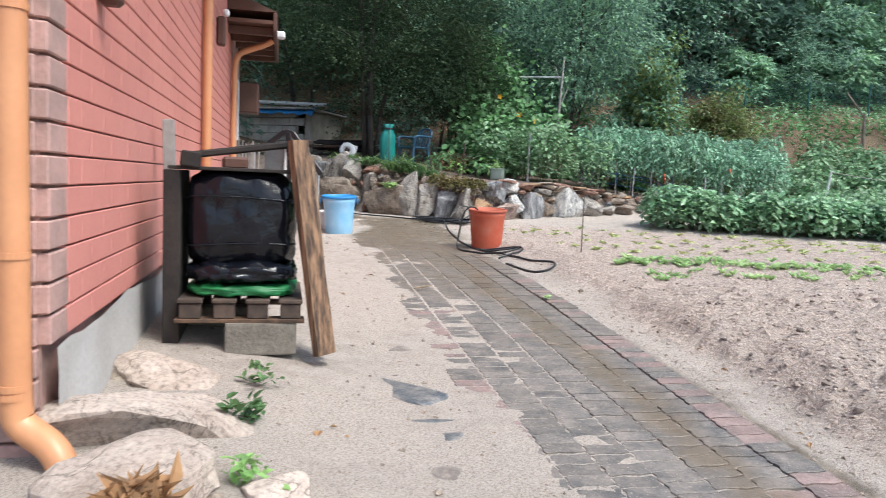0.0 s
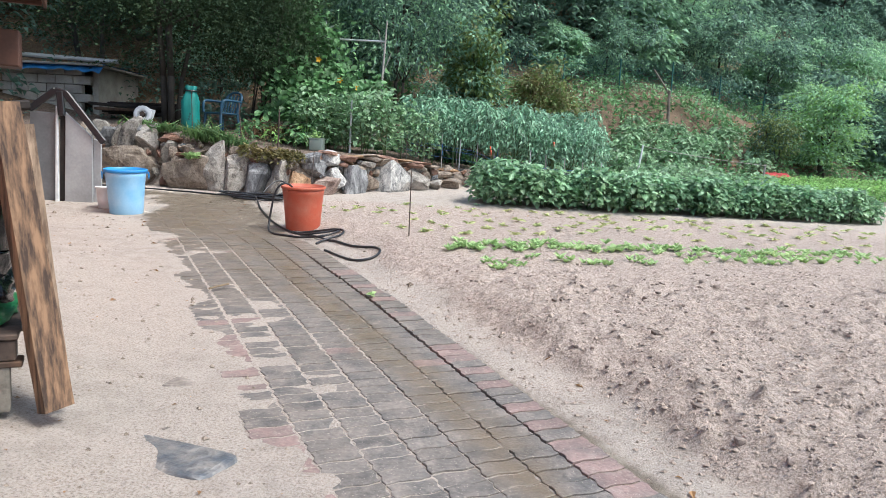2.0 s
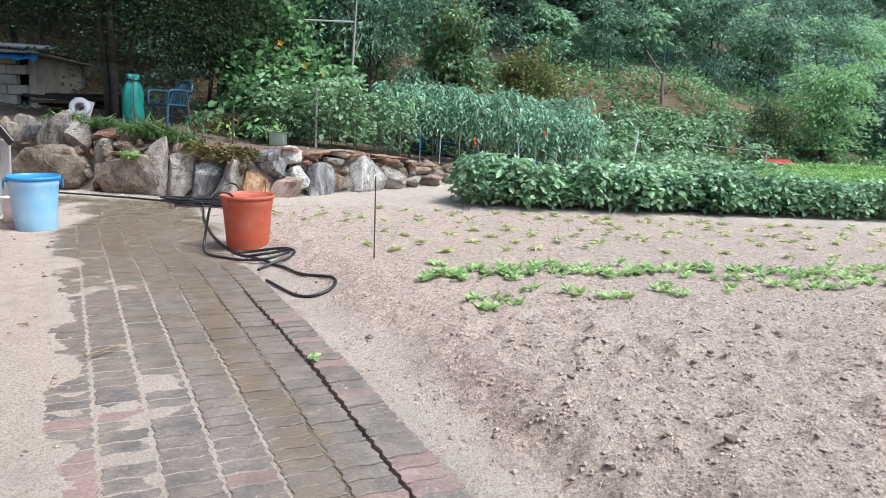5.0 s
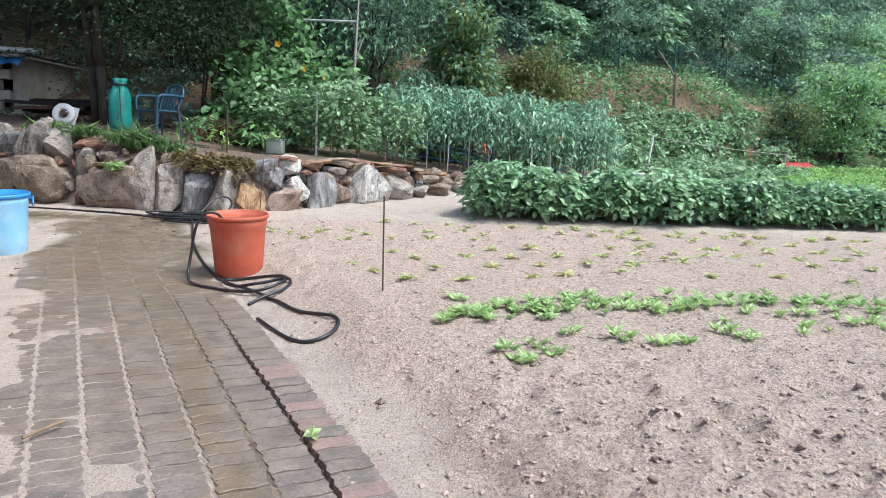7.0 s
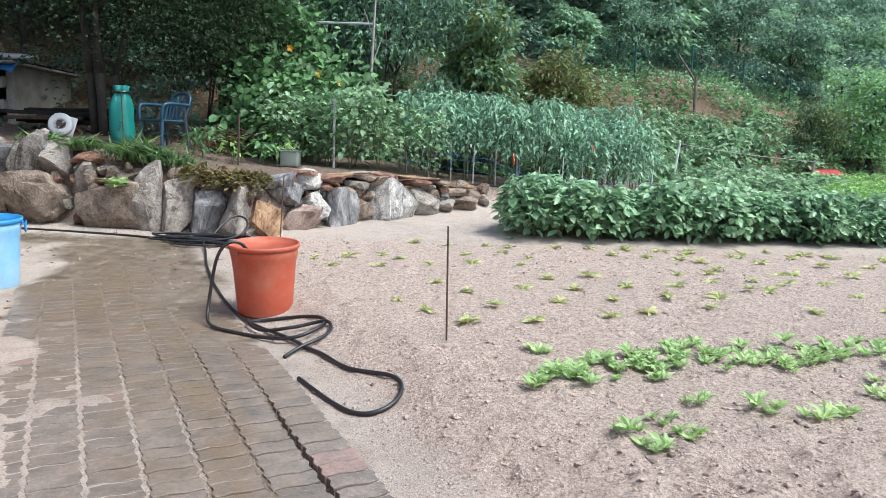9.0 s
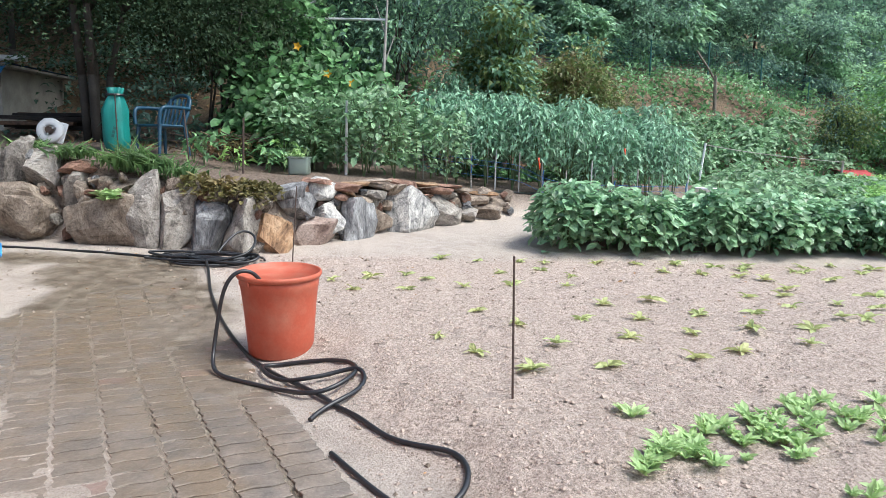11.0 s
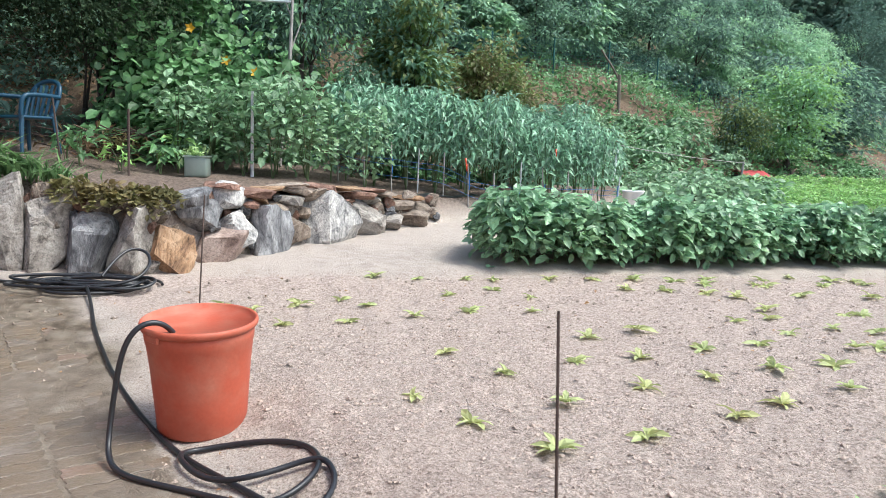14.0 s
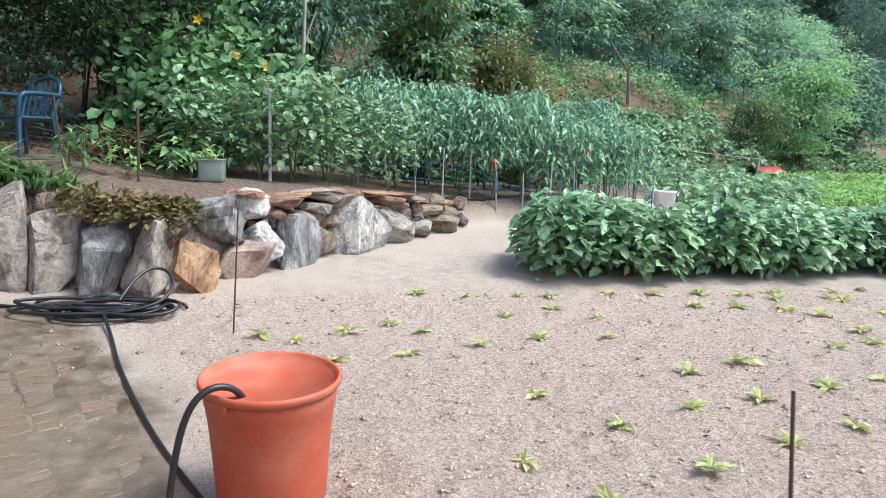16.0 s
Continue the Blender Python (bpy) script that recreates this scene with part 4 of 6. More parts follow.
make_tree("small_tree", pose(11.0, 25.0, gz(11.0, 25.0)), "small dark green tree with a thin crown at the field's end", 1.75, 0.72, 0.45, 2600, 0.12, (LEAF_DARK, LEAF_OLIVE), 19, 3, lump=0.22, limbs=12, trunk_r=0.045, width=0.5)
make_tree("round_tree", pose(17.4, 30.2, gz(17.4, 30.2)), "light green tree at the field's end", 3.4, 2.0, 0.4, 5500, 0.26, (LEAF_MID, LEAF_DARK), 18, 3, lump=0.21, tier=0.4, limbs=14, trunk_r=0.07, width=0.45)


# ---- crops ----
def make_plant(name, m, label, category, group, height, radius, bare, n, leaf, mat, seed, width=0.5, droop=0.3, hang=-0.3, stems=3, stem_mat=None, stem_r=0.006):
    """A bushy crop plant: thin stems, and leaves held round and above them."""
    rng = np.random.default_rng(seed)
    t = thing(name, m, label, category, group)
    bm = bmesh.new()
    tips = []
    for s in range(stems):
        a, k = rng.uniform(0, 6.28), rng.uniform(0.2, 0.7)
        p, q, e = Vector((0, 0, -0.05)), Vector((math.cos(a) * radius * k * .4, math.sin(a) * radius * k * .4, height * .5)), Vector((math.cos(a) * radius * k, math.sin(a) * radius * k, height * rng.uniform(.8, .98)))
        rod(bm, p, q, stem_r * 1.2, stem_r, 5), rod(bm, q, e, stem_r, stem_r * .5, 5)
        tips += [q, e, (q + e) / 2]
    part("stem", bm, stem_mat or STEM, t)
    z = bare + (height - bare) * rng.beta(1.5, 1.15, n)
    rel = (z - bare) / (height - bare)
    rad = radius * np.sqrt(rng.uniform(0.05, 1, n)) * (1.0 - 0.5 * np.maximum(rel - 0.6, 0) / 0.4) * (0.75 + 0.25 * np.minimum(rel / 0.3, 1))
    a = rng.uniform(0, 6.283, n)
    pts = np.stack([rad * np.cos(a), rad * np.sin(a), z + 0.03 * rng.normal(size=n)], 1)
    ways = np.stack([np.cos(a) + .6 * rng.normal(size=n), np.sin(a) + .6 * rng.normal(size=n), hang + 0.45 * rng.normal(size=n)], 1)
    crown("foliage", pts, ways, leaf * rng.uniform(.6, 1.2, n), mat, t, width=width, droop=droop, rng=rng, full=width > .5)
    return t


def plant_rows(first, spots, rng, vary=0.12, size=lambda x: 1.0):
    """Copies a plant to the other places, turned and sized unevenly."""
    for i, (x, y) in enumerate(spots):
        k = rng.uniform(1 - vary, 1 + vary) * size(x)
        m = pose(x, y, gz(x, y), rng.normal(0, 3), rng.normal(0, 3), rng.uniform(0, 360)) @ Matrix.Diagonal((k, k, k * rng.uniform(.92, 1.08), 1))
        f = first[i % len(first)]
        if i < len(first):
            f.matrix_basis = m
        else:
            t = copy_thing(f, pose(0, 0, 0))
            t.matrix_basis = m


def build_crops():
    rng = np.random.default_rng(31)
    O = pose(0, 0, 0)
    # soybean row along the field's far edge
    beans = [make_plant("bean_plant", O, "bushy green soybean plant in a dense row", "bean plant", "soybean row", .63, .42, .06, 500, .13, LEAF_BEAN, 40 + i, .68, .25, .0, 4) for i in range(3)]
    spots = []
    for x in np.arange(1.35, 8.1, 0.38):
        for dy in (0, 0.45):
            spots.append((x + rng.normal(0, .05), 12.86 + 0.045 * max(x - 2, 0) + dy + rng.normal(0, .05)))
    plant_rows(beans, spots, rng, .15, lambda x: 0.98 - 0.045 * max(x - 2, 0))
    # peppers
    pep = [make_plant("pepper_plant", O, "tall staked chilli pepper plant with drooping leaves", "pepper plant", "pepper rows", 1.38, .37, .45, 430, .14, LEAF_PEPPER, 50 + i, .40, .45, -.30, 4, STEM, .007) for i in range(3)]
    spots = []
    for r, y in enumerate((16.2, 17.1, 18.1, 19.2)):
        for x in np.arange(-.35 + .1 * r, 3.75 + .15 * r, .43):
            spots.append((x + rng.normal(0, .04), y + .02 * x + rng.normal(0, .04)))
    plant_rows(pep, spots, rng, .09)
    # broad-leaved tall plants
    egg = [make_plant("broad_leaf_plant", O, "tall broad-leaved vegetable plant behind the stone wall", "vegetable plant", "broad-leaved plants", 1.16, .40, .12, 215, .118, LEAF_EGG, 60 + i, .72, .35, .05, 4) for i in range(3)]
    spots = [(x + rng.normal(0, .05), y + rng.normal(0, .06)) for y in (14.9, 15.5) for x in np.arange(-2.35 + .3 * (y > 15), -.55 + .4 * (y > 15), .38)]
    plant_rows(egg, [s for s in spots if s[1] > np.interp(s[0], WALL_X, WALL_Y) + .6], rng, .12)
    # low light green crop and the leafy strip behind the soybeans
    low = [make_plant("low_crop_plant", O, "low light green crop plant in the back field", "crop plant", "light green field rows", .30, .42, .03, 240, .11, LEAF_LOW, 70 + i, .5, .25, 0.0, 3) for i in range(2)]
    spots = [(x + rng.normal(0, .08), y + rng.normal(0, .08)) for y in np.arange(17.0, 22.5, .75) for x in np.arange(7.0 + (y - 17) * .55, 17, .62)]
    plant_rows(low, spots, rng, .15)
    mid = [make_plant("leafy_plant", O, "leafy green plant beyond the pepper rows", "vegetable plant", "far vegetable bed", .55, .48, .05, 190, .17, LEAF_EGG, 75 + i, .6, .3, -.1, 3) for i in range(2)]
    spots = [(x + rng.normal(0, .15), y + rng.normal(0, .15)) for y in np.arange(21.7, 25.2, .85) for x in np.arange(5.3 + (y - 21.7) * .3, 8.2 + (y - 21.7) * .85, .8) if vnoise(x, y, 1.6, 77) > .3]
    plant_rows(mid, spots, rng, .2)
    bed = [make_plant("leafy_plant", O, "low leafy green plant beside the pepper rows", "vegetable plant", "low vegetable bed", .42, .42, .03, 150, .14, LEAF_EGG, 78 + i, .7, .3, .0, 3) for i in range(2)]
    spots = [(x + rng.normal(0, .12), y + rng.normal(0, .12)) for y in np.arange(17.2, 21.0, .8) for x in np.arange(4.9 + (y - 17) * .35, 7.0 + (y - 17) * .5, .62)]
    plant_rows(bed, spots, rng, .2)
    return O


build_crops()


def build_vines():
    """Squash vines that climb over the trellis poles and hang in front of it."""
    rng = np.random.default_rng(41)
    t = thing("squash_vine", pose(-2.9, 16.3, gz(-2.9, 16.3)), "climbing squash vines with large leaves and yellow flowers", "vine")
    n = 4300
    c = np.array([(-.35, .4, .9), (.2, .3, .8), (.7, .2, .9), (-.25, .7, 1.6), (.1, .8, 2.2), (-.1, .9, 2.7), (.5, .5, 1.3), (1.1, .2, 1.0), (-.5, .1, .45), (.3, -.1, .5), (.9, -.2, .55), (.8, .7, 1.5), (-.1, .9, 3.0), (1.4, .5, 1.2), (-.5, .8, 2.0), (-.4, .9, 2.5), (.35, .9, 1.9), (.5, .7, 2.3), (-.45, .6, 1.2), (-.3, -.5, .3), (.05, -.7, .35), (-.1, -.3, .7), (.35, -.6, .6), (.15, -.1, 1.15), (.6, -.3, .95), (-.25, 0, 1.3)])
    pick = rng.integers(0, len(c), n)
    pts = c[pick] + rng.normal(size=(n, 3)) * np.array([.26, .22, .28])
    pts[:, 2] = np.maximum(pts[:, 2], .05)
    ways = rng.normal(size=(n, 3)) * .6 + np.array([0, -.7, -.35])
    crown("foliage", pts, ways, .152 * rng.uniform(.5, 1.25, n), LEAF_VINE, t, width=.95, droop=.15, rng=rng, full=True)
    for i in range(9):
        p = [Vector(c[rng.integers(0, len(c))]) for _ in range(3)]
        p.sort(key=lambda q: q.z)
        tube("vine_stem", [(p[0].x, p[0].y, -.1), p[0], p[1], p[2]], .008, STEM, t, "", 1)
    for x, y, z in ((.95, -.15, .62), (.9, .1, 1.35), (.45, 0.0, 1.75), (.75, -.25, .35), (1.3, .1, 1.2)):
        bm = bmesh.new()
        for k in range(5):
            a = k * 1.2566
            p, q = Vector((x, y - .02, z)), Vector((x + .075 * math.cos(a), y - .05, z + .075 * math.sin(a)))
            s = Vector((-math.sin(a), 0, math.cos(a))) * .025
            bm.faces.new([bm.verts.new(v) for v in (p, (p + q) / 2 + s, q, (p + q) / 2 - s)])
        part("flower", bm, PETAL, t, "yellow squash flower")


build_vines()

# ---- seedlings in the field ----
def seedling_mesh(n, leaf, width, mat, seed, lift, big=1.0):
    rng = np.random.default_rng(seed)
    a = np.arange(n) * 2.4 + rng.uniform(0, .5, n)
    ways = np.stack([np.cos(a), np.sin(a), lift + .25 * rng.normal(size=n)], 1)
    pts = np.tile([0, 0, .004], (n, 1))
    v, f = leaves(pts, ways, leaf * rng.uniform(.6, 1.15, n), width, .1, .35, rng, full=True)
    me = mesh_of("seedling", v, f, mat)
    bm = bmesh.new()
    bm.from_mesh(me)
    bmesh.ops.remove_doubles(bm, verts=bm.verts, dist=.0008)
    bm.to_mesh(me)
    bm.free()
    return me


SEEDS = [(.12, 9.80), (.37, 9.31), (-.16, 9.03), (.56, 8.85), (1.06, 9.05), (.83, 9.51), (.06, 8.64), (.35, 8.32), (.79, 8.44), (1.35, 8.67), (1.50, 9.20), (1.27, 9.61), (1.66, 8.79), (2.39, 9.38), (2.17, 9.81), (1.11, 10.06), (1.50, 10.17), (1.73, 9.70), (1.94, 9.28), (2.17, 8.96), (-.28, 11.15), (-.48, 11.35)]
SEEDS_FAR = [(-.78, 11.13), (-1.12, 10.92), (-1.34, 11.06), (-.88, 10.49), (-.44, 10.59), (.05, 10.78), (.43, 11.57), (.47, 10.89), (.85, 11.76), (.97, 10.90), (1.10, 11.42), (2.40, 10.49), (2.59, 10.11), (2.75, 9.66), (3.28, 10.13), (2.73, 10.58), (3.46, 10.69), (2.76, 11.56), (3.59, 11.97), (2.08, 11.76), (2.47, 11.78)]


def build_seedlings():
    rng = np.random.default_rng(51)
    young = [seedling_mesh(7, .085, .42, LEAF_SEED, 500 + i, .5) for i in range(4)]
    spots = SEEDS + SEEDS_FAR + [(x + rng.normal(0, .06), y + rng.normal(0, .06)) for y in (9.0, 9.6, 10.2, 10.8, 11.4, 12.0) for x in np.arange(3.0, 9.5, .58)] + [(x + rng.normal(0, .07), 12.2 + rng.normal(0, .05)) for x in np.arange(-.2, 7, .42)]
    for i, (x, y) in enumerate(spots):
        s = rng.uniform(1.0, 1.5)
        ob = new("cabbage_seedling", young[i % 4])
        ob.matrix_basis = pose(x, y, gz(x, y) + .002, 0, 0, rng.uniform(0, 360)) @ Matrix.Diagonal((s, s, s, 1))
        tagged(ob, "small pale green cabbage seedling in dry soil", "seedling", "cabbage seedlings")
    rad = [seedling_mesh(8, .078, .42, LEAF_BRIGHT, 520 + i, 1.3) for i in range(4)]
    spots = []
    for k in range(230):
        x = .62 + 4.6 * rng.random() ** 1.1
        mid = np.interp(x, [.6, 1.0, 1.5, 2.5, 3.2, 4.2, 6.0], [7.16, 7.40, 7.60, 7.74, 7.82, 8.1, 8.7])
        spots.append((x, mid + np.interp(x, [.6, 1, 3, 5], [.04, .11, .14, .2]) * rng.normal()))
    for k in range(34):
        x = rng.uniform(2.85, 5.0)
        spots.append((x, 7.22 + .30 * (x - 2.9) + .06 * rng.normal()))
    for x, y in ((1.06, 6.50), (1.17, 6.77), (1.24, 6.61), (1.39, 6.95), (1.69, 6.87), (1.89, 6.80), (2.04, 6.88), (2.37, 7.11), (2.48, 7.0), (.72, 7.67), (.98, 6.62)):
        spots += [(x, y), (x + .05, y + .04), (x - .04, y + .05)]
    for i, (x, y) in enumerate(spots):
        s = rng.uniform(.7, 1.25)
        ob = new("radish_seedling", rad[i % 4])
        ob.matrix_basis = pose(x, y, gz(x, y) + .002, 0, 0, rng.uniform(0, 360)) @ Matrix.Diagonal((s, s, s, 1))
        tagged(ob, "bright green radish seedling in a sown row", "seedling", "radish row")


build_seedlings()

# ---- undergrowth on the slope ----
def build_undergrowth():
    rng = np.random.default_rng(71)
    for mat, n, x0, x1, thr, size, name, label in ((LEAF_VINE, 24000, -3.2, 26, .38, .19, "undergrowth", "green weeds and low shrubs over the slope"), (LEAF_LIGHT, 5500, 2, 26, .48, .17, "undergrowth", "light green weeds over the slope"), (LEAF_DARK, 9000, -13, 3, .42, .15, "undergrowth", "dark weeds and ivy under the trees"), (LEAF_DRY, 3500, -13, 24, .50, .12, "leaf_litter", "fallen brown leaves on the slope")):
        x = rng.uniform(x0, x1, n * 3)
        s = 0.2 + 12.8 * rng.uniform(0, 1, n * 3) ** 1.5
        y = 21.7 + (s + 0.498 * (x - 7)) / 0.867
        keep = (vnoise(x, y, 1.7, 50 + n % 7) > thr) & (y > 15.2)
        x, y = x[keep][:n], y[keep][:n]
        flat = name == "leaf_litter"
        tall = 0.02 if flat else (1.35 + .3 * step01((4 - x) / 3)) * np.maximum(vnoise(x, y, 1.1, 60) - .25, 0.05)
        z = ground_z(x, y) + tall * rng.uniform(0, 1, len(x)) + 0.01
        ways = rng.normal(size=(len(x), 3)) * np.array([1, 1, .15 if flat else .6])
        v, f = leaves(np.stack([x, y, z], 1), ways, size * rng.uniform(.5, 1.3, len(x)), .55, .1, .3, rng)
        tagged(new(name, mesh_of(name, v, f, mat)), label, "undergrowth", kind="stuff")


build_undergrowth()

# ---- more materials ----
WOOD = material("weathered_board", (0.125, 0.070, 0.040), 0.8, 0.6, 9, 22, 0.6, (0.04, 0.025, 0.018), 0.6)


def grain_material(name, light, dark, scale=14.0):
    """Weathered timber whose grain runs along the upright axis, with splits and dark edges."""
    m = bpy.data.materials.new(name)
    m.use_nodes = True
    n, l = m.node_tree.nodes, m.node_tree.links
    b = n["Principled BSDF"]
    co, turn = n.new("ShaderNodeTexCoord"), n.new("ShaderNodeMapping")
    turn.inputs["Scale"].default_value = (1, 1, 0.07)
    l.new(co.outputs["Object"], turn.inputs["Vector"])
    streak, blot = n.new("ShaderNodeTexNoise"), n.new("ShaderNodeTexNoise")
    for t, size, detail in ((streak, scale * 2.2, 8), (blot, 3.0, 5)):
        t.inputs["Scale"].default_value, t.inputs["Detail"].default_value, t.inputs["Roughness"].default_value = size, detail, 0.65
    l.new(turn.outputs["Vector"], streak.inputs["Vector"]), l.new(co.outputs["Object"], blot.inputs["Vector"])
    both = n.new("ShaderNodeMath")
    both.operation = "MULTIPLY_ADD"
    both.inputs[1].default_value = 0.14
    l.new(blot.outputs["Fac"], both.inputs[0]), l.new(streak.outputs["Fac"], both.inputs[2])
    r = n.new("ShaderNodeValToRGB")
    r.color_ramp.elements[0].position, r.color_ramp.elements[0].color = 0.46, (*dark, 1)
    r.color_ramp.elements[1].position, r.color_ramp.elements[1].color = 0.68, (*light, 1)
    l.new(both.outputs[0], r.inputs["Fac"])
    l.new(r.outputs["Color"], b.inputs["Base Color"])
    b.inputs["Roughness"].default_value = 0.8
    bp = n.new("ShaderNodeBump")
    bp.inputs["Strength"].default_value, bp.inputs["Distance"].default_value = 0.7, 0.01
    l.new(streak.outputs["Fac"], bp.inputs["Height"])
    l.new(bp.outputs["Normal"], b.inputs["Normal"])
    return m


PLANK = grain_material("split_plank", (0.26, 0.152, 0.085), (0.045, 0.026, 0.017))
PLANK_PALE = grain_material("pale_plank", (0.33, 0.235, 0.16), (0.11, 0.07, 0.045))
WOOD_PALE = material("sawn_board", (0.19, 0.12, 0.072), 0.75, 0.5, 8, 26, 0.6, (0.085, 0.052, 0.034), 0.55)
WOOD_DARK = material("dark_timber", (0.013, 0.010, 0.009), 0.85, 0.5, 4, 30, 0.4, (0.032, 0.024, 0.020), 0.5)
WOOD_PALLET = material("pallet_board", (0.085, 0.058, 0.044), 0.85, 0.6, 8, 24, 0.6, (0.03, 0.022, 0.018), 0.55)
WOOD_GREY = material("grey_timber", (0.33, 0.31, 0.29), 0.85, 0.25, 5, 30, 0.4)
BAG = material("black_plastic_sheet", (0.005, 0.006, 0.010), 0.19, 0.2, 5, 9, 0.4, depth=0.04, spec=0.35)
GREEN_BAG = material("green_sacking", (0.015, 0.16, 0.045), 0.5, 0.2, 6, 40, 0.3)
FOAM = material("grey_foam_board", (0.39, 0.395, 0.40), 0.7, 0.15, 2, 30, 0.2, (0.22, 0.225, 0.23))
CEMENT_BLOCK = material("cement_block", (0.20, 0.18, 0.15), 0.9, 0.4, 6, 50, 0.6, (0.11, 0.096, 0.08))
HUT_BLOCK = material("hut_block", (0.44, 0.42, 0.38), 0.9, 0.3, 4, 40, 0.5, (0.30, 0.28, 0.25))
FOAM_DARK = material("dark_grey_board", (0.20, 0.205, 0.215), 0.7, 0.2, 3, 30, 0.2, (0.13, 0.135, 0.14))
TARP = material("blue_tarpaulin", (0.025, 0.15, 0.38), 0.45, 0.2, 4, 30, 0.3)
# chair blue darkened, with the maple's shade worked into the base colour
CHAIR_BLUE_SHADED = material("shaded_blue_chair_plastic", (0.012, 0.058, 0.105), 0.4, 0.1, 4, 40, 0.05)
# sack teal lowered too: its colour includes the shade beneath the maple
TEAL_SHADED = material("shaded_teal_woven_sack", (0.015, 0.23, 0.20), 0.5, 0.2, 5, 160, 0.35, (0.012, 0.18, 0.155))
INK = material("dark_print", (0.02, 0.12, 0.11), 0.6, 0.1, 5, 40, 0)
RUST = material("rusty_rod", (0.075, 0.05, 0.04), 0.8, 0.3, 20, 90, 0.4)
STEEL = material("galvanised_pipe", (0.62, 0.64, 0.66), 0.35, 0.1, 3, 40, 0.05, metal=0.5)
BLUE_TIE = material("blue_string", (0.035, 0.15, 0.40), 0.6, 0.1, 5, 40, 0)
NET = material("green_net", (0.02, 0.11, 0.10), 0.7, 0.1, 5, 40, 0)
OLD_WOOD = material("bleached_old_wood", (0.20, 0.165, 0.135), 0.85, 0.4, 6, 30, 0.5, (0.10, 0.08, 0.065))
FOIL = material("black_mulch_film", (0.02, 0.021, 0.024), 0.28, 0.2, 5, 20, 0.5, depth=0.02)
RED_TARP = material("red_tarpaulin", (0.36, 0.035, 0.04), 0.5, 0.2, 4, 30, 0.2)
CLOUDY = material("cloudy_plastic", (0.55, 0.64, 0.58), 0.3, 0.08, 4, 30, 0.05)
CLOUDY.node_tree.nodes["Principled BSDF"].inputs["Transmission Weight"].default_value = 0.7
SLATE = material("wet_slate", (0.085, 0.092, 0.104), 0.4, 0.6, 14, 40, 0.9, (0.24, 0.22, 0.20), 0.6)
FRAGMENT = material("damp_fragment", (0.15, 0.125, 0.108), 0.8, 0.6, 14, 40, 0.9, (0.30, 0.255, 0.22), 0.5)
PINK_STONE = stone_material("pinkish_flagstone", (0.50, 0.42, 0.36), (0.43, 0.35, 0.295), (0.33, 0.26, 0.215), 1.8)
CLOD = material("damp_clod", (0.215, 0.168, 0.142), 0.95, 0.4, 20, 70, 0.6, (0.30, 0.245, 0.21), island=0.4)


